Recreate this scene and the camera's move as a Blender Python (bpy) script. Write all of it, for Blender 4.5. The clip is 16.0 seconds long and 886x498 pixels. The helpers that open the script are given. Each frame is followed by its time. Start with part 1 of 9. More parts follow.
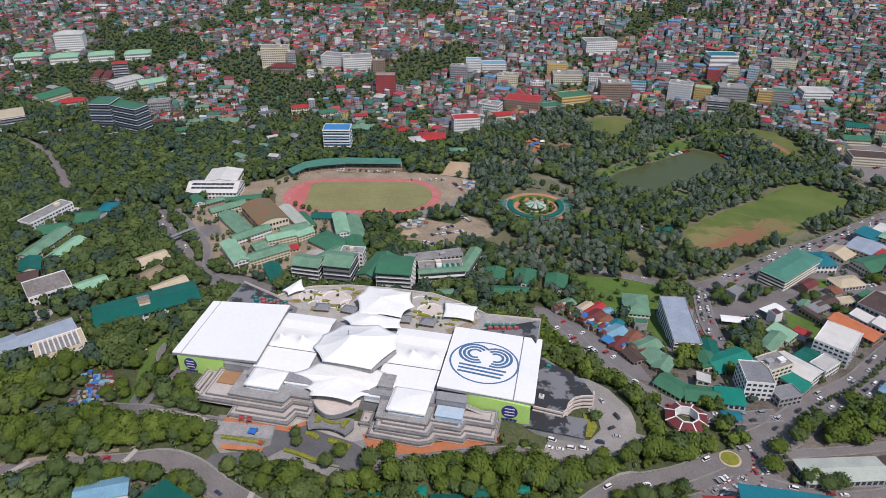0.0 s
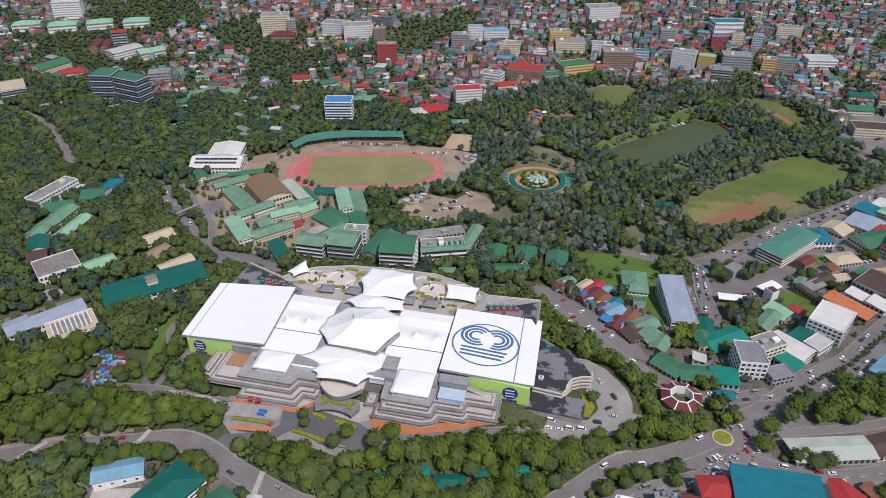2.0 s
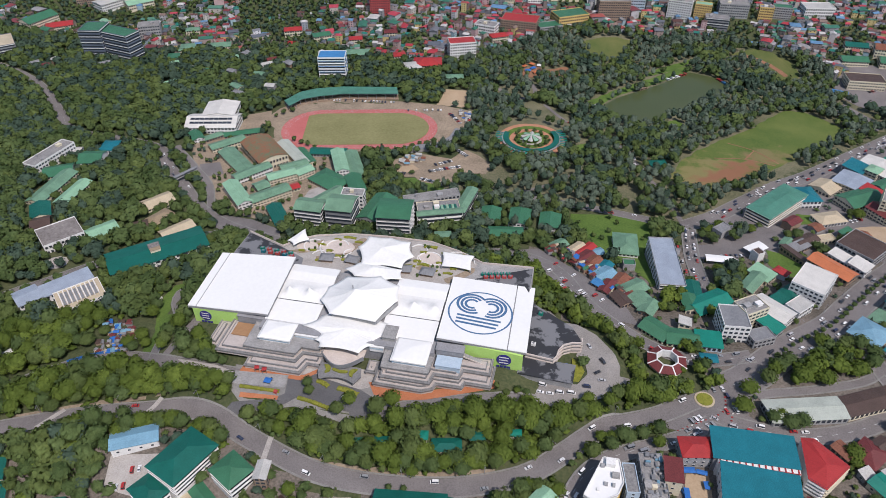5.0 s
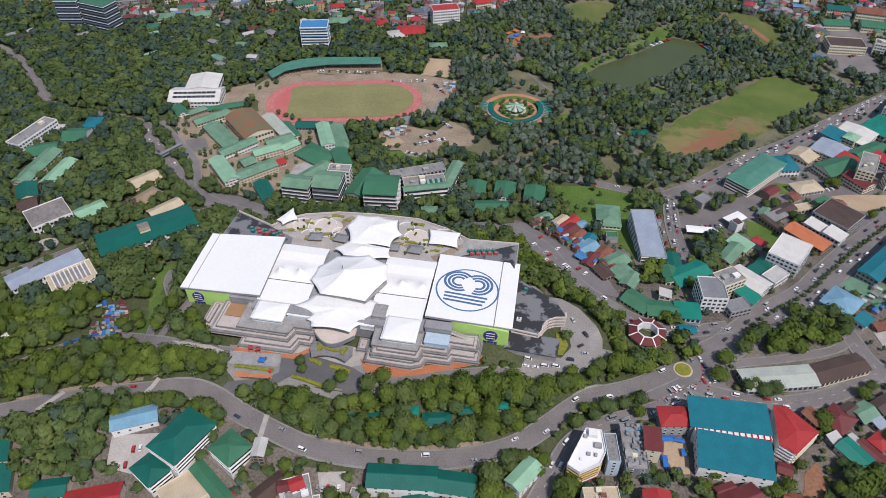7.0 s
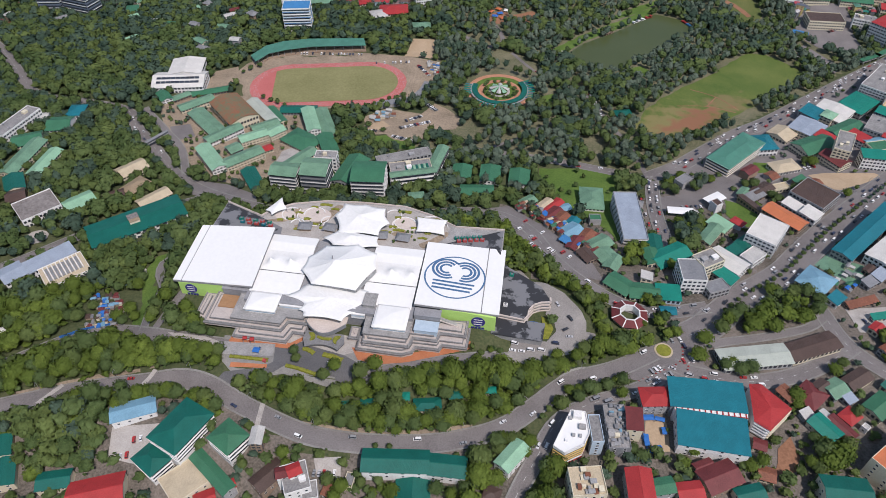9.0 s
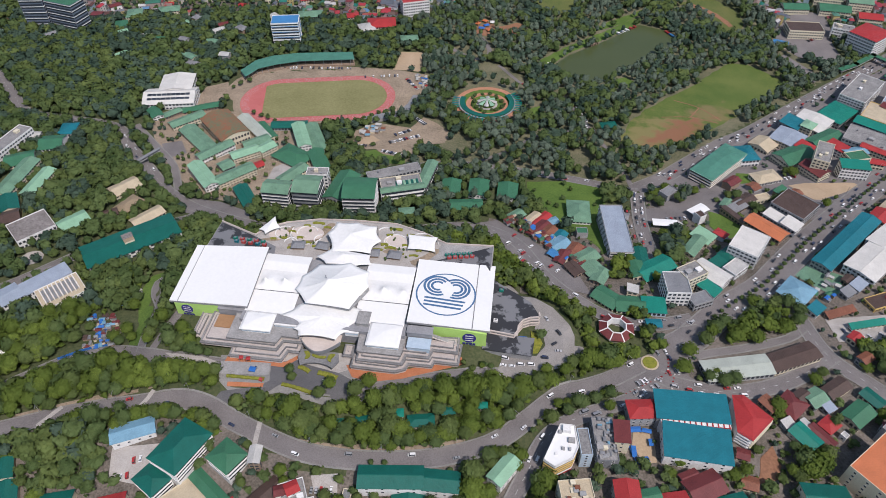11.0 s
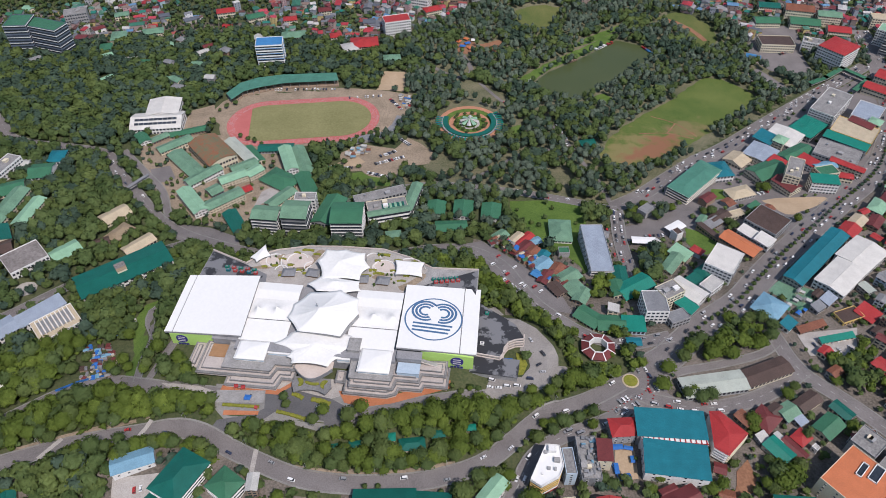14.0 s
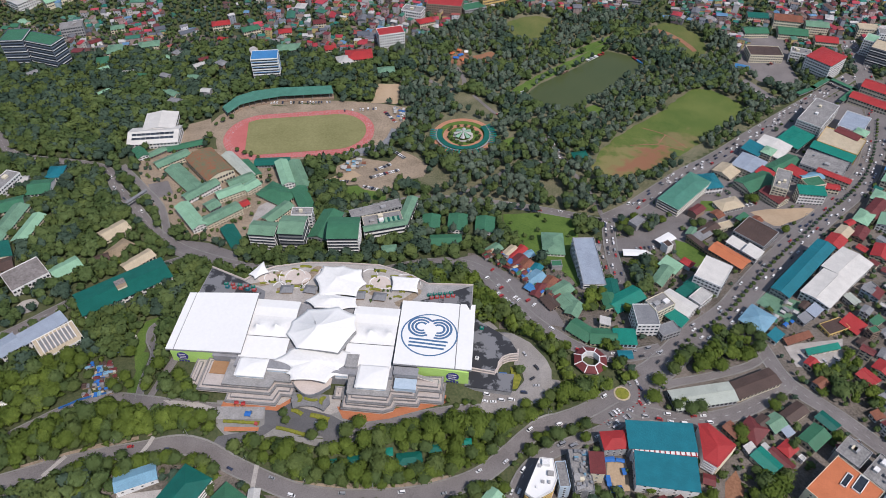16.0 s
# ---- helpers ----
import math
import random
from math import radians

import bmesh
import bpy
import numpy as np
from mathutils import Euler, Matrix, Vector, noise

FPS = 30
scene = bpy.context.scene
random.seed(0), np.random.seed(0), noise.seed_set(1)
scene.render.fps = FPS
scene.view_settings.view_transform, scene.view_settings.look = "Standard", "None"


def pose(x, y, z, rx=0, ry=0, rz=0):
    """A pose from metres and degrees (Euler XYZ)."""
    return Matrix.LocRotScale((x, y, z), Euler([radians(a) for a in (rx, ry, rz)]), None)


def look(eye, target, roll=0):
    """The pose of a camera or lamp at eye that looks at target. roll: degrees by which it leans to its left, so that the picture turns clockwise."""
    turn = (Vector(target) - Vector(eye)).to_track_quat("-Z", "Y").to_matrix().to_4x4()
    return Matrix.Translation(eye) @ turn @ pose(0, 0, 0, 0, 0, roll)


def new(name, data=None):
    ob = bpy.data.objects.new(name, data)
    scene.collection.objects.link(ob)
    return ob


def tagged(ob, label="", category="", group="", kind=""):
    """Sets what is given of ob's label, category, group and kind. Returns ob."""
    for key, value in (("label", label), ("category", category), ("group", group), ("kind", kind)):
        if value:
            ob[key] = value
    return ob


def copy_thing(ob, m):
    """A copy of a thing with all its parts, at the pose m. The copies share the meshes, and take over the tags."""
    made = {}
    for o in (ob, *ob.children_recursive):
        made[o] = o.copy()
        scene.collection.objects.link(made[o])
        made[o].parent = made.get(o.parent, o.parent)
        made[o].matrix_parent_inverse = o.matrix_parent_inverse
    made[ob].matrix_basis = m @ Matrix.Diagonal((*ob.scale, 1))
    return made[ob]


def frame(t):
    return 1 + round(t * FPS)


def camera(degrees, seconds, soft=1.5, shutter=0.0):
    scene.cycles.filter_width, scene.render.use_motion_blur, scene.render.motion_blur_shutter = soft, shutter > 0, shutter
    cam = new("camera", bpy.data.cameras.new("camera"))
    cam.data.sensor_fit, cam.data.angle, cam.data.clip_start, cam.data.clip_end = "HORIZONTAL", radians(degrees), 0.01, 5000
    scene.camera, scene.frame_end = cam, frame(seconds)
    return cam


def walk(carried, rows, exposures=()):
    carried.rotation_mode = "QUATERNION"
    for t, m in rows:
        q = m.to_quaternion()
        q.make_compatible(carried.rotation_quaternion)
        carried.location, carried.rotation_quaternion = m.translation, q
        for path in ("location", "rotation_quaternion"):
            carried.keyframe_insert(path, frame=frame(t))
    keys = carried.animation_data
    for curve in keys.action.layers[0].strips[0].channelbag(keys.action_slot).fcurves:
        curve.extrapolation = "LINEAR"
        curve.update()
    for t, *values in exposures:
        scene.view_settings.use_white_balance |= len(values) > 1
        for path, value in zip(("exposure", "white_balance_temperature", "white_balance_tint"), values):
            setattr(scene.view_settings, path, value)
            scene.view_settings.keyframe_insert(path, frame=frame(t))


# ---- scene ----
cam = camera(65.37, 16.0, soft=0.85)
# seconds, x, y, z, degrees below the horizon, heading, lean
WALK = [
    (0.0, 112.24, -295.29, 299.64, 30.112, -12.197, 0.215),
    (0.5, 112.09, -294.91, 303.99, 30.991, -12.228, 0.163),
    (1.0, 111.95, -294.58, 308.33, 31.827, -12.286, 0.106),
    (1.5, 111.79, -294.29, 312.60, 32.627, -12.331, 0.049),
    (2.0, 111.65, -294.03, 316.80, 33.418, -12.368, 0.016),
    (2.5, 111.50, -293.82, 320.94, 34.244, -12.376, 0.020),
    (3.0, 111.38, -293.62, 325.08, 35.070, -12.412, -0.031),
    (3.5, 111.26, -293.44, 329.24, 35.901, -12.425, -0.038),
    (4.0, 111.17, -293.29, 333.40, 36.751, -12.304, -0.100),
    (6.5, 110.64, -292.73, 354.29, 40.998, -10.850, -0.115),
    (7.0, 110.50, -292.62, 358.49, 41.848, -10.402, -0.105),
    (7.5, 110.35, -292.54, 362.70, 42.724, -9.976, -0.100),
    (8.0, 110.18, -292.47, 366.93, 43.572, -9.552, -0.080),
    (8.5, 109.98, -292.36, 371.13, 44.347, -9.174, -0.074),
    (9.0, 109.77, -292.25, 375.32, 44.343, -8.865, -0.044),
    (11.5, 108.83, -291.89, 396.17, 44.294, -7.367, 0.029),
    (12.0, 108.67, -291.80, 400.35, 44.280, -7.066, 0.024),
    (12.5, 108.54, -291.71, 404.55, 44.286, -6.795, 0.013),
    (13.0, 108.44, -291.59, 408.79, 44.266, -6.534, 0.032),
    (13.5, 108.33, -291.45, 413.07, 44.252, -6.260, 0.041),
    (14.0, 108.23, -291.28, 417.37, 44.254, -5.985, 0.046),
    (14.5, 108.14, -291.12, 421.64, 44.263, -5.759, 0.076),
    (15.0, 108.06, -290.97, 425.85, 44.266, -5.537, 0.113),
    (15.5, 107.98, -290.82, 430.01, 44.255, -5.391, 0.086),
    (16.0, 107.89, -290.66, 434.13, 44.222, -5.364, 0.091),
]


def eye_pose(x, y, z, down, heading, lean):
    return pose(x, y, z) @ pose(0, 0, 0, 0, 0, -heading) @ pose(0, 0, 0, 90 - down) @ pose(0, 0, 0, 0, 0, lean)


PATH = [(row[0], eye_pose(*row[1:])) for row in WALK]
walk(cam, PATH)

# ---- daylight ----
SUN_FROM = Vector((0.44, -0.50, 1.0)).normalized()
sky_world = bpy.data.worlds.new("daylight")
scene.world = sky_world
sky_world.use_nodes = True
_nt = sky_world.node_tree
_sky = _nt.nodes.new("ShaderNodeTexSky")
_sky.sky_type = "NISHITA"
_sky.sun_disc = False
_sky.sun_elevation = math.asin(SUN_FROM.z)
_sky.sun_rotation = math.atan2(SUN_FROM.x, SUN_FROM.y)
_nt.links.new(_sky.outputs[0], _nt.nodes["Background"].inputs[0])
_nt.nodes["Background"].inputs[1].default_value = 0.13
sun = new("sun", bpy.data.lights.new("sun", "SUN"))
sun.data.energy, sun.data.angle, sun.data.color = 3.75, radians(0.53), (1.0, 0.918, 0.905)
sun.matrix_world = look(SUN_FROM * 900, (0, 0, 0))



EAST = [-1200, -600, -400, -200, 0, 200, 400, 600, 1200]
NORTH = [-400, -135, -90, 80, 200, 350, 600, 800, 1100, 1500, 2500]
HEIGHTS = [
    [5, -1, -2, -4, -8, -8, -6, -1, 5],
    [3, -6, -3, -3, -9, -7, -9, -8, 3],
    [3, -6, -2, 1, 6, 2, -3, -5, 4],
    [1, -9, -8, -12, -1, -6, -4, -8, 0],
    [-1, -14, -17, -29, -23, -29, -18, -20, -4],
    [-2, -28, -32, -40, -39, -39, -36, -32, -7],
    [6, -33, -39, -33, -41, -53, -51, -47, -3],
    [22, -1, -4, -4, -13, -27, -32, -24, 12],
    [55, 52, 55, 55, 52, 46, 42, 41, 49],
    [98, 98, 98, 98, 98, 98, 98, 98, 98],
    [120, 120, 120, 120, 120, 120, 120, 120, 120],
]


def _blend(knots, v):
    """Hermite weights on a net of knots: for each v, the weight of each knot."""
    knots = np.array(knots, float)
    v = np.clip(np.asarray(v, float), knots[0], knots[-1])
    n = len(knots)
    i = np.clip(np.searchsorted(knots, v, side="right") - 1, 0, n - 2)
    h = knots[i + 1] - knots[i]
    u = (v - knots[i]) / h
    a, b = (1 + 2 * u) * (1 - u) ** 2, u * u * (3 - 2 * u)
    c, d = u * (1 - u) ** 2 * h, u * u * (u - 1) * h
    w = np.zeros(v.shape + (n,))
    k = np.arange(v.size)
    f = w.reshape(-1, n)
    i, a, b, c, d = i.ravel(), a.ravel(), b.ravel(), c.ravel(), d.ravel()
    np.add.at(f, (k, i), a)
    np.add.at(f, (k, i + 1), b)
    for j, s in ((i, c), (i + 1, d)):
        lo, hi = np.maximum(j - 1, 0), np.minimum(j + 1, n - 1)
        g = s / (knots[hi] - knots[lo])
        np.add.at(f, (k, hi), g)
        np.add.at(f, (k, lo), -g)
    return f.reshape(w.shape)


# level pads: x, y, half length, half width, turn, height
PADS = [
    (220, 546, 118, 62, 36, -50.5),
    (-124, 369, 104, 64, 12, -38.0),
    (-16, 20, 106, 67, 0, 13.6),
    (132, 20, 24, 34, 0, 7.6),
    (68, 387, 46, 46, 0, -40.0),
]


def ground_z(x, y):
    """Height of the land, of one place or of arrays of places."""
    x, y = np.broadcast_arrays(np.asarray(x, float), np.asarray(y, float))
    z = np.einsum("...i,ij,...j->...", _blend(NORTH, y), np.array(HEIGHTS, float), _blend(EAST, x))
    for px, py, a, b, turn, level in PADS:
        c, s = math.cos(radians(turn)), math.sin(radians(turn))
        u, v = ((x - px) * c + (y - py) * s) / a, ((y - py) * c - (x - px) * s) / b
        k = np.clip((1.35 - (u ** 4 + v ** 4) ** 0.25) / 0.35, 0, 1)
        k = k * k * (3 - 2 * k)
        z = z * (1 - k) + level * k
    return z if z.ndim else float(z)


# ---- materials ----
def surface(name, dark, light, rough=0.8, metal=0.0, scale=0.4, fine=6.0, bump=0.15, per=None, spec=0.3, ramp=None, mixed=0.55, leafy=0.0):
    """A worn surface: two tones mixed by broad and fine noise. per: 'object' or 'island' varies pieces in value; ramp: list of colours that pieces take at random."""
    m = bpy.data.materials.new(name)
    m.use_nodes = True
    nt = m.node_tree
    N, L = nt.nodes, nt.links
    b = N["Principled BSDF"]
    co = N.new("ShaderNodeTexCoord")
    n1, n2 = N.new("ShaderNodeTexNoise"), N.new("ShaderNodeTexNoise")
    n1.inputs["Scale"].default_value, n1.inputs["Detail"].default_value = scale, 4
    n2.inputs["Scale"].default_value, n2.inputs["Detail"].default_value = fine, 3
    for n in (n1, n2):
        L.new(co.outputs["Object"], n.inputs["Vector"])
    add = N.new("ShaderNodeMix")
    add.inputs[0].default_value = mixed
    L.new(n1.outputs[0], add.inputs[2])
    L.new(n2.outputs[0], add.inputs[3])
    cr = N.new("ShaderNodeValToRGB")
    cr.color_ramp.elements[0].position, cr.color_ramp.elements[1].position = 0.34, 0.66
    cr.color_ramp.elements[0].color, cr.color_ramp.elements[1].color = (*dark, 1), (*light, 1)
    L.new(add.outputs[0], cr.inputs[0])
    col = cr.outputs[0]
    if per:
        src = N.new("ShaderNodeObjectInfo" if per == "object" else "ShaderNodeNewGeometry")
        out = src.outputs["Random" if per == "object" else "Random Per Island"]
        mx = N.new("ShaderNodeMix")
        mx.data_type, mx.blend_type = "RGBA", "MULTIPLY"
        mx.inputs[0].default_value = 1.0
        if ramp:
            rp = N.new("ShaderNodeValToRGB")
            rp.color_ramp.interpolation = "CONSTANT"
            els = rp.color_ramp.elements
            while len(els) < len(ramp):
                els.new(0.5)
            for i, c in enumerate(ramp):
                els[i].position, els[i].color = i / len(ramp), (*c, 1)
            L.new(out, rp.inputs[0])
            L.new(rp.outputs[0], mx.inputs[7])
        else:
            mr = N.new("ShaderNodeMapRange")
            mr.inputs[3].default_value, mr.inputs[4].default_value = (0.87, 1.13) if leafy else (0.62, 1.3)
            L.new(out, mr.inputs[0])
            L.new(mr.outputs[0], mx.inputs[7])
        L.new(col, mx.inputs[6])
        col = mx.outputs[2]
    L.new(col, b.inputs["Base Color"])
    b.inputs["Roughness"].default_value, b.inputs["Metallic"].default_value = rough, metal
    b.inputs["Specular IOR Level"].default_value = spec
    if leafy:
        tr, ms = N.new("ShaderNodeBsdfTranslucent"), N.new("ShaderNodeMixShader")
        ms.inputs[0].default_value = leafy
        L.new(col, tr.inputs[0])
        L.new(b.outputs[0], ms.inputs[1])
        L.new(tr.outputs[0], ms.inputs[2])
        L.new(ms.outputs[0], N["Material Output"].inputs[0])
    if bump:
        bp = N.new("ShaderNodeBump")
        bp.inputs["Strength"].default_value, bp.inputs["Distance"].default_value = bump, 0.3
        L.new(n2.outputs[0], bp.inputs["Height"])
        L.new(bp.outputs[0], b.inputs["Normal"])
    return m


def tone(c, k):
    return tuple(min(1.0, v * k) for v in c)


def paint(name, c, rough=0.6, wear=0.25, **kw):
    return surface(name, tone(c, 1 - wear), tone(c, 1 + wear * 0.5), rough, **kw)


def ribbed(name, c, wear=0.25, rough=0.5, pitch=1.0, metal=0.0):
    """Painted roofing sheet: stained, with ribs down the slope."""
    m = paint(name, c, rough, wear, scale=0.12, fine=1.5, metal=metal)
    N, L = m.node_tree.nodes, m.node_tree.links
    co = N["Texture Coordinate"]
    wv = N.new("ShaderNodeTexWave")
    wv.inputs["Scale"].default_value = pitch
    wv.bands_direction = "X"
    L.new(co.outputs["Object"], wv.inputs["Vector"])
    bp = N["Bump"]
    bp.inputs["Strength"].default_value = 0.25
    L.new(wv.outputs[0], bp.inputs["Height"])
    return m


M = dict(
    earth=surface("grass_and_earth", (0.034, 0.052, 0.019), (0.10, 0.105, 0.05), 0.95, scale=0.03, fine=0.5, bump=0.3),
    kerbstone=surface("worn_kerb_concrete", (0.16, 0.155, 0.145), (0.26, 0.25, 0.235), 0.9, scale=0.15, fine=1.4),
    dust=surface("dusty_parking_ground", (0.175, 0.14, 0.10), (0.35, 0.275, 0.20), 0.95, scale=0.05, fine=0.6),
    tan=surface("raked_tan_earth", (0.34, 0.25, 0.16), (0.45, 0.34, 0.23), 0.95, scale=0.06, fine=0.8),
    town=surface("trodden_town_ground", (0.070, 0.062, 0.048), (0.215, 0.184, 0.160), 0.9, scale=0.04, fine=0.7, bump=0.1),
    asphalt=surface("worn_asphalt", (0.127, 0.115, 0.112), (0.214, 0.196, 0.190), 0.85, scale=0.05, fine=1.2, bump=0.1),
    orangewalk=surface("faded_orange_paving", (0.33, 0.15, 0.09), (0.47, 0.24, 0.15), 0.9, scale=0.1, fine=1.0),
    paledrive=surface("pale_worn_drive", (0.185, 0.172, 0.160), (0.30, 0.28, 0.262), 0.88, scale=0.06, fine=1.2, bump=0.1),
    paving=surface("concrete_paving", (0.27, 0.25, 0.23), (0.44, 0.41, 0.38), 0.85, scale=0.12, fine=1.4),
    concrete=surface("weathered_concrete", (0.20, 0.195, 0.19), (0.36, 0.35, 0.34), 0.85, scale=0.15, fine=1.0),
    darkdeck=surface("stained_deck", (0.025, 0.027, 0.032), (0.20, 0.20, 0.21), 0.6, scale=0.09, fine=0.5, mixed=0.15),
    turf=surface("mown_turf", (0.06, 0.095, 0.022), (0.145, 0.145, 0.05), 0.95, scale=0.035, fine=0.8),
    infield=surface("dry_turf", (0.16, 0.155, 0.065), (0.23, 0.22, 0.10), 0.95, scale=0.03, fine=0.5),
    redsoil=surface("bare_red_soil", (0.19, 0.09, 0.052), (0.32, 0.17, 0.10), 0.95, scale=0.05, fine=0.6),
    track=surface("faded_red_track", (0.38, 0.105, 0.095), (0.47, 0.145, 0.135), 0.85, scale=0.06, fine=1.0, bump=0.05),
    water=surface("green_lake_water", (0.058, 0.076, 0.030), (0.072, 0.088, 0.036), 0.3, scale=0.02, fine=0.6, bump=0.02, spec=0.2),
    lawn=surface("rough_grass", (0.055, 0.105, 0.018), (0.12, 0.185, 0.038), 0.95, scale=0.05, fine=0.7, bump=0.3),
    white=surface("white_roof_membrane", (0.70, 0.697, 0.678), (0.745, 0.742, 0.722), 0.6, scale=0.05, fine=0.4, bump=0.0),
    tent=surface("white_tent_fabric", (0.655, 0.65, 0.625), (0.735, 0.73, 0.71), 0.55, scale=0.05, fine=0.5, bump=0.02),
    oldtent=surface("greyed_tent_fabric", (0.72, 0.715, 0.695), (0.785, 0.78, 0.76), 0.6, scale=0.05, fine=0.6, bump=0.02),
    deckwood=surface("brown_timber_decking", (0.25, 0.135, 0.065), (0.36, 0.21, 0.11), 0.8, scale=0.2, fine=1.5),
    limegreen=surface("lime_green_render", (0.36, 0.56, 0.14), (0.43, 0.64, 0.18), 0.8, scale=0.1, fine=1.0),
    # near-black: the shade under the terrace slabs put into the colour
    recess=surface("shade_dark_car_deck", (0.035, 0.035, 0.038), (0.07, 0.07, 0.072), 0.9, scale=0.15, fine=0.9),
    terracefloor=surface("pinkish_terrace_paving", (0.36, 0.315, 0.29), (0.48, 0.425, 0.39), 0.85, scale=0.12, fine=1.1),
    beige=surface("pinkish_render", (0.46, 0.39, 0.35), (0.58, 0.51, 0.46), 0.85, scale=0.1, fine=0.9),
    greywall=surface("grey_painted_render", (0.20, 0.20, 0.21), (0.29, 0.29, 0.30), 0.8, scale=0.1, fine=0.9),
    terracotta=surface("terracotta_paving", (0.34, 0.12, 0.055), (0.45, 0.18, 0.09), 0.85, scale=0.15, fine=1.2),
    navy=surface("navy_blue_paint", (0.055, 0.125, 0.235), (0.075, 0.155, 0.28), 0.6, scale=0.2, fine=1.5),
    inkblue=surface("dark_blue_sign", (0.03, 0.028, 0.15), (0.05, 0.045, 0.22), 0.5),
    glass=surface("dark_window_glass", (0.02, 0.026, 0.034), (0.05, 0.06, 0.075), 0.12, bump=0, spec=0.6, per="object"),
    wallwhite=surface("white_painted_wall", (0.58, 0.57, 0.55), (0.76, 0.75, 0.73), 0.8, scale=0.15, fine=1.0),
    wallcream=surface("cream_painted_wall", (0.52, 0.46, 0.34), (0.66, 0.60, 0.46), 0.8, scale=0.15, fine=1.0),
    wallgrey=surface("dull_grey_wall", (0.22, 0.22, 0.22), (0.36, 0.36, 0.36), 0.85, scale=0.15, fine=1.0),
    wallslate=surface("slate_grey_wall", (0.145, 0.15, 0.16), (0.23, 0.235, 0.245), 0.7, scale=0.1, fine=0.9),
    bluewall=surface("blue_grey_glazed_wall", (0.075, 0.095, 0.13), (0.12, 0.145, 0.19), 0.35, scale=0.1, fine=0.9, spec=0.5),
    wallblue=surface("pale_blue_wall", (0.33, 0.42, 0.50), (0.45, 0.53, 0.60), 0.8, scale=0.15, fine=1.0),
    wallyellow=surface("ochre_wall", (0.50, 0.33, 0.10), (0.62, 0.45, 0.18), 0.8, scale=0.15, fine=1.0),
    wallred=surface("red_painted_wall", (0.30, 0.045, 0.045), (0.42, 0.075, 0.07), 0.75, scale=0.15, fine=1.0),
    wallbrown=surface("brown_render", (0.20, 0.14, 0.10), (0.32, 0.24, 0.18), 0.85, scale=0.15, fine=1.0),
    r_green=ribbed("green_roof_sheet", (0.045, 0.155, 0.085)),
    r_mint=ribbed("pale_green_roof_sheet", (0.24, 0.42, 0.28)),
    r_teal=ribbed("teal_roof_sheet", (0.012, 0.15, 0.19)),
    r_jade=ribbed("jade_roof_sheet", (0.008, 0.11, 0.085)),
    r_emerald=ribbed("emerald_roof_sheet", (0.01, 0.19, 0.14)),
    r_sage=ribbed("weathered_sage_roof_sheet", (0.145, 0.265, 0.175), 0.4),
    r_sea=ribbed("sea_green_roof_sheet", (0.075, 0.22, 0.16), 0.3),
    r_streak=surface("rust_streaked_green_roof", (0.10, 0.15, 0.085), (0.27, 0.085, 0.045), 0.6, scale=0.07, fine=0.35, bump=0.1),
    r_red=ribbed("red_roof_sheet", (0.36, 0.035, 0.035)),
    r_maroon=ribbed("maroon_roof_sheet", (0.15, 0.035, 0.035), 0.35),
    r_rust=ribbed("rusted_roof_sheet", (0.22, 0.085, 0.05), 0.5),
    r_brown=ribbed("brown_roof_sheet", (0.085, 0.055, 0.045), 0.35),
    r_blue=ribbed("blue_roof_sheet", (0.05, 0.20, 0.42)),
    r_sky=ribbed("pale_blue_roof_sheet", (0.17, 0.32, 0.42), 0.3),
    r_grey=ribbed("grey_roof_sheet", (0.23, 0.23, 0.235), 0.4),
    r_pale=ribbed("pale_roof_sheet", (0.46, 0.45, 0.425), 0.3),
    r_bright=ribbed("bright_white_roof_sheet", (0.58, 0.56, 0.52), 0.2, pitch=0.3),
    r_cream=ribbed("cream_roof_slab", (0.48, 0.40, 0.28), 0.25),
    r_orange=ribbed("orange_roof_sheet", (0.50, 0.16, 0.07), 0.2),
    r_steel=ribbed("blue_grey_roof_sheet", (0.29, 0.335, 0.40), 0.25),
    r_mist=ribbed("pale_green_grey_roof_sheet", (0.40, 0.43, 0.375), 0.25),
    r_tan=ribbed("tan_roof_sheet", (0.30, 0.23, 0.15), 0.3),
    roofstain=surface("stained_brown_grey_roof_slab", (0.12, 0.105, 0.098), (0.27, 0.245, 0.23), 0.85, scale=0.08, fine=0.6),
    slab=surface("grey_roof_slab", (0.145, 0.142, 0.14), (0.30, 0.29, 0.28), 0.85, scale=0.1, fine=0.8),
    bark=surface("brown_bark", (0.06, 0.045, 0.03), (0.14, 0.11, 0.08), 0.9, fine=4),
    hedge=surface("yellow_green_hedge", (0.10, 0.12, 0.015), (0.26, 0.25, 0.04), 0.9, scale=0.5, fine=3, bump=0.4),
    bluetarp=surface("blue_tarpaulin", (0.02, 0.10, 0.34), (0.04, 0.17, 0.46), 0.5),
    tyre=surface("black_tyre", (0.012, 0.012, 0.012), (0.025, 0.025, 0.025), 0.8, bump=0),
    steel=surface("grey_steel", (0.30, 0.30, 0.31), (0.42, 0.42, 0.43), 0.45, metal=0.6),
    line=surface("white_road_paint", (0.28, 0.28, 0.275), (0.52, 0.52, 0.51), 0.7, fine=2.0),
    carpaint=surface("car_paint", (0.95, 0.95, 0.95), (1, 1, 1), 0.3, bump=0, per="object", spec=0.5,
                     ramp=[(0.72, 0.72, 0.71), (0.62, 0.62, 0.63), (0.04, 0.04, 0.045), (0.75, 0.75, 0.74), (0.25, 0.26, 0.27), (0.36, 0.03, 0.03), (0.7, 0.7, 0.7), (0.03, 0.04, 0.08), (0.42, 0.42, 0.43)]),
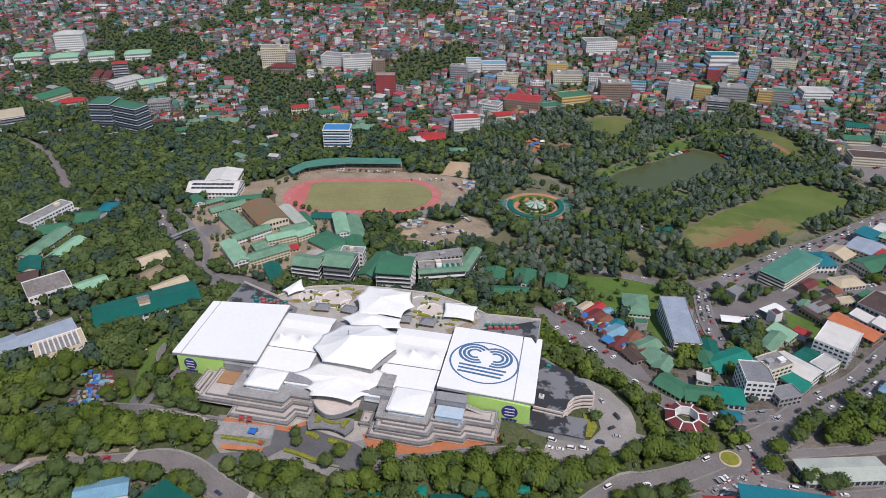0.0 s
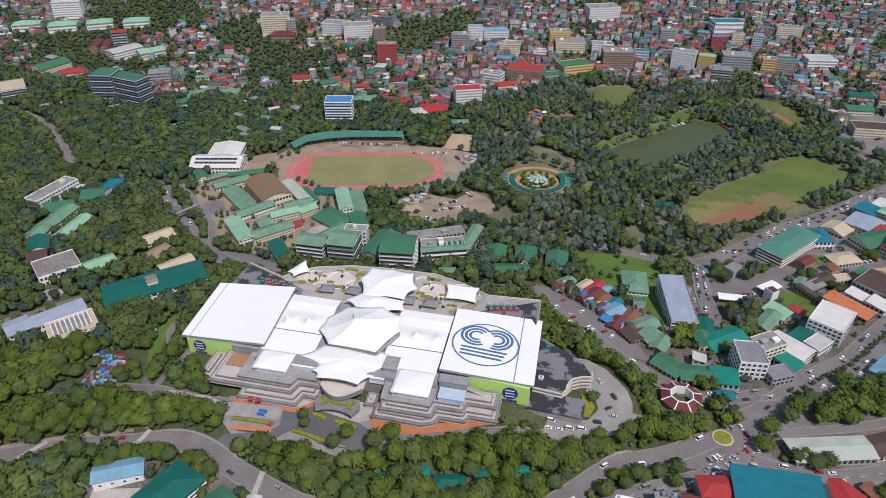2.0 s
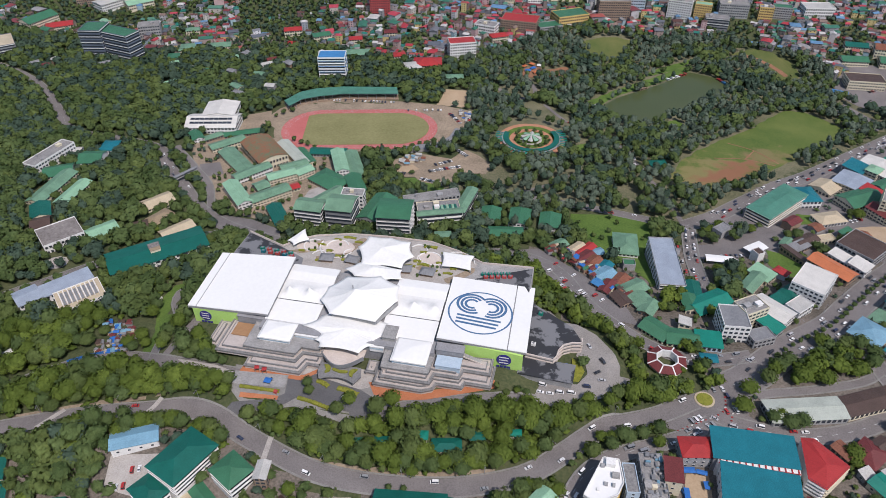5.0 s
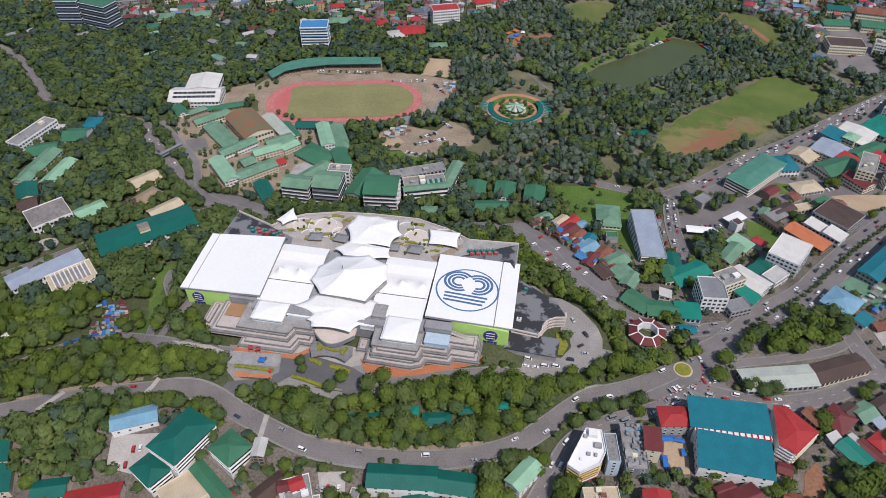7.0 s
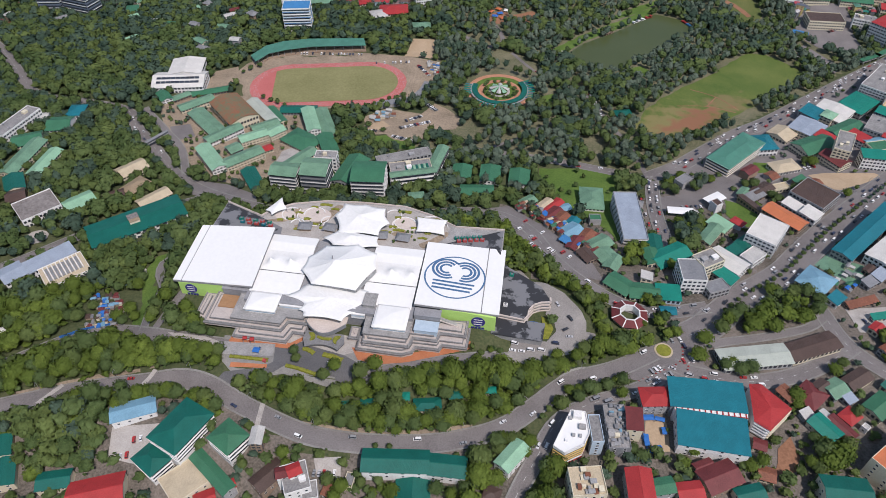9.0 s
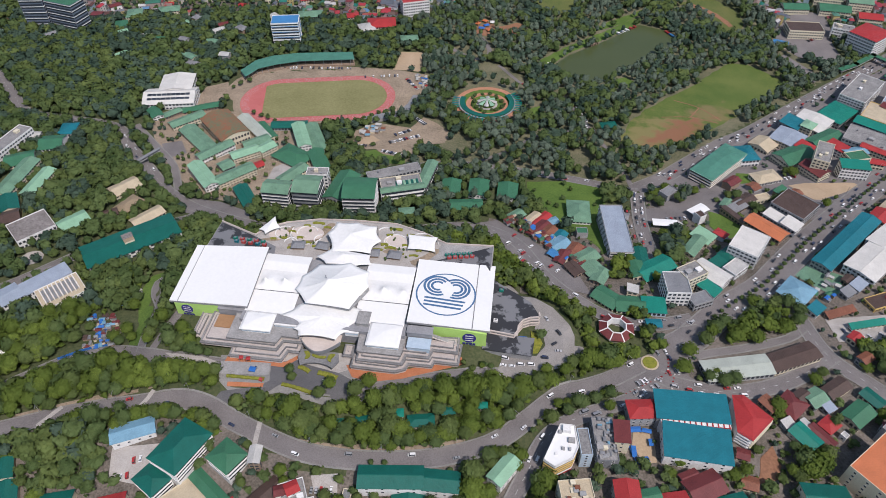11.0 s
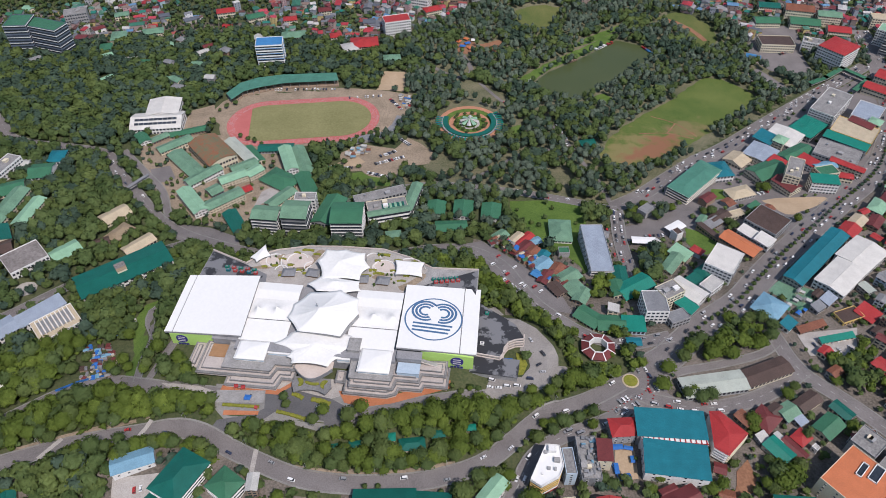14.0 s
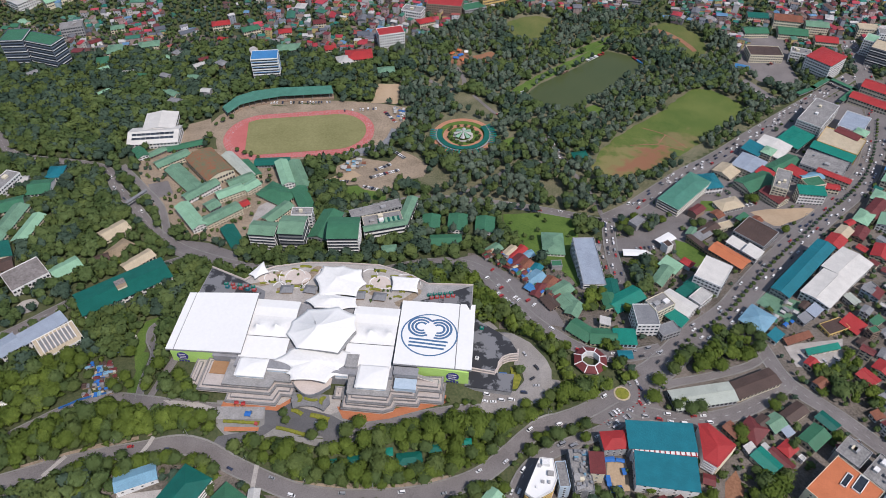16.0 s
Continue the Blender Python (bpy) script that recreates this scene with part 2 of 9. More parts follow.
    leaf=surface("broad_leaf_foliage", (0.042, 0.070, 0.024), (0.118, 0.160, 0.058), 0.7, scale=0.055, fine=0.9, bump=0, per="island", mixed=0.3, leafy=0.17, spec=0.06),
    # blue raised in this deep green to stand in for distance haze
    leafdark=surface("hazed_deep_green_foliage", (0.030, 0.054, 0.038), (0.082, 0.122, 0.084), 0.7, scale=0.055, fine=0.9, bump=0, per="island", mixed=0.3, leafy=0.17, spec=0.06),
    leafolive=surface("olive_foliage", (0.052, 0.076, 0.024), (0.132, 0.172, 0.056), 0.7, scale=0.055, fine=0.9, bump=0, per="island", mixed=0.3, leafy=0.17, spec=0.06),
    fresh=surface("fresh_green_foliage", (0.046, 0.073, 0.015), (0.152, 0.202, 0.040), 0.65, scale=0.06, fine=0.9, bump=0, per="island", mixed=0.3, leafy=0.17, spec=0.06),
    dryfloor=surface("park_floor", (0.075, 0.085, 0.042), (0.20, 0.18, 0.115), 0.95, scale=0.05, fine=0.6, bump=0.2),
    darkroad=surface("fresh_dark_asphalt", (0.078, 0.077, 0.080), (0.135, 0.132, 0.134), 0.8, scale=0.08, fine=1.2, bump=0.1),
    ledge=surface("grey_rain_stained_ledge", (0.13, 0.128, 0.13), (0.24, 0.235, 0.23), 0.85, scale=0.15, fine=0.9),
    # pine green made paler and bluer, with air haze mixed into the colour
    pine=surface("hazed_dark_pine_foliage", (0.062, 0.088, 0.064), (0.152, 0.194, 0.142), 0.75, scale=0.05, fine=0.9, bump=0, per="island", mixed=0.3, leafy=0.17, spec=0.06),
    farroof=surface("roof_sheets_of_the_town", (0.7, 0.7, 0.7), (1, 1, 1), 0.6, scale=0.15, fine=0.6, bump=0, per="island",
                    ramp=[(0.366, 0.043, 0.055), (0.171, 0.043, 0.049), (0.293, 0.281, 0.281), (0.043, 0.159, 0.11), (0.134, 0.085, 0.073), (0.317, 0.085, 0.073), (0.159, 0.165, 0.183), (0.024, 0.171, 0.134), (0.207, 0.055, 0.061), (0.122, 0.244, 0.39), (0.488, 0.476, 0.464), (0.11, 0.055, 0.049), (0.085, 0.207, 0.146), (0.22, 0.159, 0.134), (0.11, 0.122, 0.146), (0.415, 0.061, 0.085)]),
    farwall=surface("walls_of_the_town", (0.75, 0.75, 0.75), (1, 1, 1), 0.85, scale=0.15, fine=0.5, bump=0, per="island",
                    ramp=[(0.442, 0.429, 0.442), (0.234, 0.227, 0.234), (0.494, 0.455, 0.403), (0.182, 0.182, 0.195), (0.364, 0.286, 0.26), (0.65, 0.65, 0.663), (0.286, 0.312, 0.351), (0.208, 0.169, 0.156), (0.312, 0.416, 0.455), (0.468, 0.325, 0.325), (0.546, 0.442, 0.208), (0.26, 0.26, 0.273)]),
)


def field_grass():
    """Mown turf, dry in broad uneven patches and worn to red soil round one end."""
    m = surface("worn_field_turf", (0.062, 0.108, 0.020), (0.128, 0.156, 0.040), 0.95, scale=0.03, fine=0.8)
    N, L = m.node_tree.nodes, m.node_tree.links
    cr = N["Color Ramp"].color_ramp
    cr.elements[0].position, cr.elements[1].position = 0.36, 0.60
    col = N["Color Ramp"].outputs[0]
    wild = N.new("ShaderNodeTexNoise")
    wild.inputs["Scale"].default_value, wild.inputs["Detail"].default_value = 0.075, 6
    L.new(N["Texture Coordinate"].outputs["Object"], wild.inputs["Vector"])
    for (x, y), turn, (a, b), c, hard in (((250, 350), 48, (60, 32), (0.24, 0.19, 0.085), 0.7), ((318, 402), 30, (34, 24), (0.23, 0.165, 0.085), 0.6), ((276, 358), 46, (50, 20), (0.235, 0.11, 0.062), 0.95)):
        mp = N.new("ShaderNodeMapping")
        mp.vector_type = "TEXTURE"
        mp.inputs["Location"].default_value = (x, y, 0)
        mp.inputs["Rotation"].default_value = (0, 0, radians(turn))
        mp.inputs["Scale"].default_value = (a, b, 1e6)
        L.new(N["Texture Coordinate"].outputs["Object"], mp.inputs["Vector"])
        ln = N.new("ShaderNodeVectorMath")
        ln.operation = "LENGTH"
        L.new(mp.outputs[0], ln.inputs[0])
        far = N.new("ShaderNodeMath")
        far.operation = "MULTIPLY_ADD"
        far.inputs[1].default_value = 2.6
        L.new(wild.outputs[0], far.inputs[0])
        L.new(ln.outputs["Value"], far.inputs[2])
        mr = N.new("ShaderNodeMapRange")
        mr.inputs[1].default_value, mr.inputs[2].default_value = 2.35, 1.75
        mr.inputs[3].default_value, mr.inputs[4].default_value = 0.0, hard
        L.new(far.outputs[0], mr.inputs[0])
        mx = N.new("ShaderNodeMix")
        mx.data_type = "RGBA"
        L.new(mr.outputs[0], mx.inputs[0])
        L.new(col, mx.inputs[6])
        mx.inputs[7].default_value = (*c, 1)
        col = mx.outputs[2]
    L.new(col, N["Principled BSDF"].inputs["Base Color"])
    return m


M["field"] = field_grass()
# rain stains with firm edges on the flat decks
stain = M["darkdeck"].node_tree.nodes["Color Ramp"].color_ramp
stain.elements[0].position, stain.elements[1].position = 0.49, 0.54
stain.elements[0].color, stain.elements[1].color = (0.035, 0.036, 0.04, 1), (0.17, 0.172, 0.18, 1)


# ---- building tools ----
def link_mesh(name, bm, material, parent=None, label="", smooth=False):
    me = bpy.data.meshes.new(name)
    bm.to_mesh(me)
    bm.free()
    for m in material if isinstance(material, (list, tuple)) else [material]:
        me.materials.append(m)
    if smooth:
        for p in me.polygons:
            p.use_smooth = True
    ob = new(name, me)
    if parent:
        ob.parent = parent
    if label:
        ob["label"] = label
    return ob


def part(name, bm, material, parent, label="", smooth=False):
    return link_mesh(name, bm, material, parent, label, smooth)


def piece(name, me, parent, m):
    """An object of its own on a shared mesh."""
    ob = new(name, me)
    ob.parent = parent
    ob.matrix_basis = m
    return ob


def thing(name, m, label, category, group=""):
    ob = new(name)
    ob.empty_display_size = 0.5
    ob.matrix_basis = m
    return tagged(ob, label, category, group)


def box(bm, x0, x1, y0, y1, z0, z1, m=None, index=0):
    vs = [bm.verts.new((x, y, z)) for z in (z0, z1) for y in (y0, y1) for x in (x0, x1)]
    if m:
        for v in vs:
            v.co = m @ v.co
    for f in ((0, 2, 3, 1), (4, 5, 7, 6), (0, 1, 5, 4), (2, 6, 7, 3), (0, 4, 6, 2), (1, 3, 7, 5)):
        bm.faces.new([vs[i] for i in f]).material_index = index
    return vs


def slab(bm, top, thick, index=0):
    """A plate with the given top corners, in order, that thick."""
    a = [bm.verts.new(p) for p in top]
    b = [bm.verts.new((p[0], p[1], p[2] - thick)) for p in top]
    n = len(a)
    fs = [bm.faces.new(a), bm.faces.new(b[::-1])]
    fs += [bm.faces.new((a[i], b[i], b[(i + 1) % n], a[(i + 1) % n])) for i in range(n)]
    for f in fs:
        f.material_index = index
    return a


def prism(bm, outline, z0, z1, index=0):
    return slab(bm, [(x, y, z1) for x, y in outline], z1 - z0, index)


def quad_mesh(name, verts, quads, material):
    """A large mesh of four-sided faces, from arrays."""
    me = bpy.data.meshes.new(name)
    me.vertices.add(len(verts))
    me.vertices.foreach_set("co", np.asarray(verts, np.float32).ravel())
    q = np.asarray(quads, np.int32)
    me.loops.add(q.size)
    me.loops.foreach_set("vertex_index", q.ravel())
    me.polygons.add(len(q))
    me.polygons.foreach_set("loop_start", np.arange(0, q.size, 4, dtype=np.int32))
    me.update(calc_edges=True)
    me.materials.append(material)
    return me


# where nothing may grow: a map of the land in cells of two metres
CELL, WEST, SOUTH = 2.0, -900, -420
TAKEN = np.zeros((1000, 900), bool)


def inside(outline, x, y):
    c = np.zeros(np.shape(x), bool)
    n = len(outline)
    for i in range(n):
        (x0, y0), (x1, y1) = outline[i][:2], outline[i - 1][:2]
        if y0 != y1:
            c ^= ((y0 > y) != (y1 > y)) & (x < (x1 - x0) * (y - y0) / (y1 - y0) + x0)
    return c


def take(outline):
    xs, ys = [p[0] for p in outline], [p[1] for p in outline]
    i0, i1 = (max(0, int((v - WEST) / CELL) - 1) for v in (min(xs), max(xs) + 6))
    j0, j1 = (max(0, int((v - SOUTH) / CELL) - 1) for v in (min(ys), max(ys) + 6))
    sub = TAKEN[j0:j1, i0:i1]
    if sub.size:
        jj, ii = np.mgrid[j0:j0 + sub.shape[0], i0:i0 + sub.shape[1]]
        sub |= inside(outline, WEST + (ii + 0.5) * CELL, SOUTH + (jj + 0.5) * CELL)


def taken(x, y):
    i, j = int((x - WEST) / CELL), int((y - SOUTH) / CELL)
    return 0 <= i < TAKEN.shape[1] and 0 <= j < TAKEN.shape[0] and bool(TAKEN[j, i])


def rect_outline(x, y, w, d, rot, grow=0.0):
    c, s = math.cos(radians(rot)), math.sin(radians(rot))
    w, d = w / 2 + grow, d / 2 + grow
    return [(x + a * c - b * s, y + a * s + b * c) for a, b in ((-w, -d), (w, -d), (w, d), (-w, d))]


def smooth_line(points, step=6.0):
    """Points along a line that glides through the given ones."""
    p = [np.array(q, float) for q in points]
    p = [2 * p[0] - p[1]] + p + [2 * p[-1] - p[-2]]
    out = []
    for a, b, c, d in zip(p, p[1:], p[2:], p[3:]):
        n = max(1, int(np.linalg.norm(c - b) / step))
        for i in range(n):
            t = i / n
            out.append(0.5 * (2 * b + (c - a) * t + (2 * a - 5 * b + 4 * c - d) * t * t + (3 * b - a - 3 * c + d) * t ** 3))
    return out + [p[-2]]


def ribbon(points, width, lift, step=6.0, across=4, offset=0.0):
    line = np.array(smooth_line(points, step))
    d = np.gradient(line, axis=0)
    d /= np.linalg.norm(d, axis=1)[:, None] + 1e-9
    n = np.stack([-d[:, 1], d[:, 0]], 1)
    bm = bmesh.new()
    rows = []
    for p, q in zip(line, n):
        row = []
        for k in range(across + 1):
            x, y = p + q * (offset + width * (k / across - 0.5))
            row.append(bm.verts.new((x, y, ground_z(x, y) + lift)))
        rows.append(row)
    for a, b in zip(rows, rows[1:]):
        for k in range(across):
            bm.faces.new((a[k + 1], a[k], b[k], b[k + 1]))
    return bm, line, n


def road(name, points, width, lift=0.35, label="worn grey asphalt street with faded markings", kerb=True, dashes=True, clear=2.4):
    bm, line, n = ribbon(points, width, lift)
    ob = tagged(link_mesh(name, bm, M["asphalt"]), label, "road", kind="structure")
    for side in (-1, 1) if kerb else ():
        kb = ribbon(points, 1.2, lift + 0.16, across=1, offset=side * (width / 2 + 0.6))[0]
        link_mesh("pavement", kb, M["kerbstone"], ob, "concrete pavement with a raised kerb")
    if dashes:
        mb = bmesh.new()
        fine = np.array(smooth_line(points, 3.0))
        for i in range(0, len(fine) - 1, 3):
            a, b = fine[i], fine[i + 1]
            d = (b - a) / (np.linalg.norm(b - a) + 1e-9)
            q = np.array([-d[1], d[0]]) * 0.14
            mb.faces.new([mb.verts.new((*p, ground_z(*p) + lift + 0.1)) for p in (a - q, b - q, b + q, a + q)])
        link_mesh("lane_marking", mb, M["line"], ob, "faded white centre line")
    half = width / 2 + clear
    take([tuple(p + q * half) for p, q in zip(line, n)] + [tuple(p - q * half) for p, q in zip(line[::-1], n[::-1])])
    return ob


def sheet(name, outline, material, lift, label, category, step=8.0, level=None, wild=0.0, kind="structure", claim=True):
    """A patch of ground with that outline, laid on the land (or level)."""
    pts = [tuple(p) for p in smooth_line(list(outline) + [outline[0]], 8.0)[:-1]] if wild else list(outline)
    rng = random.Random(len(pts))
    if wild:
        pts = [(x + rng.uniform(-wild, wild), y + rng.uniform(-wild, wild)) for x, y in pts]
    bm = bmesh.new()
    bm.faces.new([bm.verts.new((x, y, 0)) for x, y in pts])
    if level is None:
        for axis in (0, 1):
            lo, hi = min(p[axis] for p in pts), max(p[axis] for p in pts)
            v = math.ceil(lo / step) * step
            while v < hi:
                no = (1, 0, 0) if axis == 0 else (0, 1, 0)
                bmesh.ops.bisect_plane(bm, geom=bm.verts[:] + bm.edges[:] + bm.faces[:], plane_co=(v, v, 0), plane_no=no)
                v += step
    bmesh.ops.triangulate(bm, faces=bm.faces[:])
    for v in bm.verts:
        v.co.z = level if level is not None else ground_z(v.co.x, v.co.y) + lift
    bmesh.ops.recalc_face_normals(bm, faces=bm.faces[:])
    if sum(f.normal.z for f in bm.faces) < 0:
        bmesh.ops.reverse_faces(bm, faces=bm.faces[:])
    if claim:
        take(pts)
    return tagged(link_mesh(name, bm, material), label, category, kind=kind)


# ---- land ----
TOWNS = [
    [(215, 40), (235, 130), (228, 225), (300, 330), (440, 455), (560, 560), (900, 700), (900, -420), (125, -420), (150, -60), (205, -8), (240, 15)],
    [(-230, -110), (-120, -78), (-60, -75), (0, -100), (90, -85), (130, -70), (125, -420), (-900, -420), (-900, -110)],
    [(-900, 560), (-480, 520), (-250, 575), (-100, 560), (20, 640), (60, 690), (110, 730), (200, 720), (300, 735), (420, 700), (440, 640), (900, 640), (900, 2500), (-900, 2500)],
    [(120, 70), (225, 60), (225, 210), (180, 215), (150, 130), (90, 175), (85, 160)],
]

COMMERCE = [(235, 228), (300, 325), (440, 445), (575, 570), (640, 600), (640, 560), (545, 400), (495, 325), (440, 255), (385, 205), (330, 215), (280, 205)]
SLOPE = [(120, 241), (158, 249), (192, 246), (191, 137), (176, 157), (150, 180), (127, 199)]
SCHOOL = [(-284, 282), (-292, 308), (-278, 326), (-205, 332), (-140, 326), (-84, 248), (-70, 201), (-146, 163), (-188, 174), (-248, 226)]

PARK = [(-45, 240), (40, 262), (225, 250), (330, 360), (520, 560), (430, 650), (300, 735), (110, 730), (20, 640), (-40, 520), (-5, 400), (0, 330)]

# groves inside the town
WOODS = [
    [(96, 80), (125, 66), (148, 52), (166, 28), (170, 10), (200, 18), (182, 42), (160, 66), (132, 88), (108, 112), (92, 105)],
    [(254, 42), (278, 73), (340, 96), (328, 65), (311, 47), (263, 32)],
    [(354, 51), (391, 77), (404, 30), (398, 13), (367, 27)],
    [(294, -33), (320, -20), (319, -53), (294, -64)],
    [(-193, -112), (-176, -103), (-124, -104), (-109, -136), (-151, -142), (-171, -128)],
    [(229, 213), (274, 254), (267, 208), (238, 200)],
    [(215, 158), (259, 180), (253, 128), (221, 127), (193, 91), (192, 126)],
    [(35, -117), (102, -88), (114, -68), (133, -48), (134, -75), (110, -101), (99, -117)],
    [(-205, -108), (-150, -84), (-118, -74), (-112, -92), (-140, -104), (-190, -122)],
    [(-100, -73), (-92, -50), (-88, -76), (-71, -90), (-57, -88), (-73, -65)],
]


def in_town(x, y):
    if any(bool(inside(t, np.float64(x), np.float64(y))) for t in WOODS):
        return False
    return any(bool(inside(t, np.float64(x), np.float64(y))) for t in TOWNS)


def build_ground():
    def axis(lo, a, b, hi, fine, coarse):
        v = np.concatenate([np.linspace(lo, a, coarse)[:-1], np.arange(a, b, fine), np.linspace(b, hi, coarse)])
        return v
    xs, ys = axis(-4500, -640, 640, 4500, 8.0, 26), axis(-2200, -260, 760, 4600, 8.0, 34)
    X, Y = np.meshgrid(xs, ys)
    Z = ground_z(X, Y) + 1.0 * np.sin(X * 0.021 + 1.3 * np.sin(Y * 0.017)) * np.clip((np.abs(Y - 300) - 500) / 300, 0, 1)
    nx, ny = len(xs), len(ys)
    i = np.arange(nx * ny).reshape(ny, nx)
    quads = np.stack([i[:-1, :-1], i[:-1, 1:], i[1:, 1:], i[1:, :-1]], -1).reshape(-1, 4)
    me = quad_mesh("ground", np.stack([X, Y, Z], -1).reshape(-1, 3), quads, M["earth"])
    me.materials.append(M["town"])
    cx, cy = (xs[:-1] + xs[1:]) / 2, (ys[:-1] + ys[1:]) / 2
    CX, CY = np.meshgrid(cx, cy)
    t = np.zeros(CX.shape, bool)
    for o in TOWNS:
        t |= inside(o, CX, CY)
    t &= CY < 600
    me.materials.append(M["dryfloor"])
    me.polygons.foreach_set("material_index", np.where(inside(PARK, CX, CY) & ~t, 2, t.astype(np.int32)).ravel().astype(np.int32))
    for p in me.polygons:
        p.use_smooth = True
    return tagged(new("ground", me), "hilly land with rough grass, earth and town lots", "ground", kind="structure")


build_ground()
FRONT_ROAD = [(-420, -190), (-300, -140), (-203, -97), (-170, -82), (-138, -71), (-102, -63), (-77, -65), (-51, -75), (-18, -86), (5, -90), (37, -89), (75, -82), (109, -67), (130, -47), (145, -30), (160, -19), (183, -7), (206, 10)]
road("road_front", FRONT_ROAD, 11, lift=0.75, dashes=False)
DOWN_ROAD = [(216, -4), (198, -20), (175, -33), (154, -46), (141, -61), (133, -81), (122, -108), (108, -150), (95, -220)]
road("road_down", DOWN_ROAD, 8.5, lift=0.7)
MAIN_STREET = [(232, 30), (246, 42), (274, 74), (309, 106), (333, 137), (358, 169), (386, 201), (412, 231), (451, 275), (478, 304), (510, 345), (538, 397), (567, 464), (580, 510), (590, 560), (598, 620), (598, 680)]
road("road_main_street", MAIN_STREET, 22)
PARK_SIDE = [(224, 246), (250, 266), (275, 292), (316, 335), (351, 365), (390, 405), (432, 448), (476, 492), (524, 538), (580, 590)]
road("road_park_side", PARK_SIDE, 16)
PARK_ROAD = [(225, 240), (182, 251), (129, 259), (74, 261), (41, 260), (-1, 244), (-30, 224)]
road("road_park", PARK_ROAD, 9, clear=0.8)
LINK_ROAD = [(225, 240), (224, 197), (226, 155), (228, 133)]
road("road_link", LINK_ROAD, 11)
BACK_ROAD = [(-640, 430), (-584, 410), (-530, 377), (-462, 316), (-417, 281), (-323, 276), (-288, 242), (-254, 211), (-219, 177), (-188, 156), (-155, 142), (-111, 128), (-81, 124), (-36, 122), (8, 128), (50, 148), (84, 154), (114, 136), (138, 94), (159, 72), (186, 54), (213, 49), (249, 61)]
road("road_back", BACK_ROAD, 10, clear=0.8)
EAST_ROAD = [(218, 2), (228, -2), (253, -5), (276, -2), (301, 8), (324, 23), (342, 38)]
road("road_east", EAST_ROAD, 10)
CROSS_ROAD = [(316, 96), (327, 73), (334, 47), (344, 30), (360, 16), (376, 1), (400, -24)]
road("road_cross", CROSS_ROAD, 11)
road("grove_lane", [(246, 24), (258, 29), (283, 37), (314, 50), (328, 62)], 5, dashes=False)
sheet("jeepney_stop", [(221, 246), (232, 214), (272, 229), (300, 253), (300, 240), (274, 203), (237, 189), (217, 196)], M["asphalt"], 0.42, "asphalt jeepney stop between the streets", "lot")
road("road_branch", [(-302, 284), (-260, 246), (-231, 218), (-206, 175)], 5.5, dashes=False)
road("road_west", [(-420, -120), (-330, -50), (-287, 16), (-272, 34), (-246, 68), (-220, 101), (-174, 137)], 9)
road("road_mall_west", [(-222, -66), (-207, -52), (-196, -42), (-183, -34), (-169, -28), (-155, -26), (-135, -32), (-117, -36), (-103, -36), (-87, -37), (-71, -37)], 8, dashes=False)
road("mall_ramp", [(-130, -33), (-126, -21), (-123, -7), (-120.5, 6)], 6.5, dashes=False, kerb=False)
road("mall_lane", [(-139, -28), (-143, -9), (-144, 6), (-147, 18), (-158, 32), (-162, 45), (-158, 53), (-146, 54)], 5.5, dashes=False)
road("park_lane", [(74, 488), (105, 446), (127, 430), (155, 410), (171, 385), (189, 336), (207, 300), (222, 245)], 5, dashes=False, kerb=False, clear=0.8)
road("park_path", [(64, 265), (99, 297), (129, 332), (161, 344)], 4, dashes=False, kerb=False)
road("park_walk", [(3, 523), (24, 508), (44, 497), (60, 511), (56, 535), (46, 556)], 6, dashes=False, kerb=False)
road("road_mall_front", [(17, -53), (33, -41), (49, -35), (69, -28), (90, -22), (111, -15)], 6, dashes=False)
sheet("roundabout", [(186, -15), (197, -2), (202, 14), (234, 35), (241, 48), (254, 42), (245, 22), (238, 6), (251, -4), (236, -13), (207, -16)], M["asphalt"], 0.42, "wide asphalt junction round a small island", "road")
sheet("lake", [(136, 493), (159, 530), (217, 585), (256, 630), (295, 616), (305, 593), (256, 529), (227, 495), (200, 469), (167, 473)], M["water"], 0, "still green boating lake edged by trees", "lake", level=-50.0, wild=0.0)
FIELD = [(215, 332), (231, 377), (268, 430), (306, 469), (339, 511), (368, 540), (403, 520), (417, 485), (392, 453), (355, 412), (316, 367), (281, 331), (250, 319), (223, 319)]
sheet("playing_field", FIELD, M["field"], 0.25, "mown green field worn bare in places", "field", wild=2)
for pts in ([(282, 432), (308, 417), (328, 389)], [(263, 389), (295, 393), (324, 383)], [(295, 393), (308, 417)]):
    bm = ribbon(pts, 1.4, 0.4, across=1)[0]
    tagged(link_mesh("worn_path", bm, M["redsoil"]), "worn earth path across the field", "path", kind="structure")


# ---- open grounds ----
sheet("grass_slope", SLOPE, M["lawn"], 0.3, "bright rough grass slope", "grass", wild=1.5, claim=False)
sheet("jeepney_lot", [(70, 156), (96, 170), (126, 144), (163, 105), (175, 76), (150, 80), (121, 99), (101, 132)], M["asphalt"], 0.45, "broad asphalt lot beside the hillside market", "lot")
sheet("grass_bank", [(-145, -23), (-148, -2), (-150, 14), (-161, 30), (-165, 46), (-160, 60), (-171, 52), (-171, 32), (-160, 5), (-153, -22)], M["lawn"], 0.25, "bright grass bank beside the mall lane", "grass", wild=1.0)
take([(-146, -24), (-149, 10), (-156, 26), (-170, 12), (-196, 4), (-200, -34), (-160, -30)])
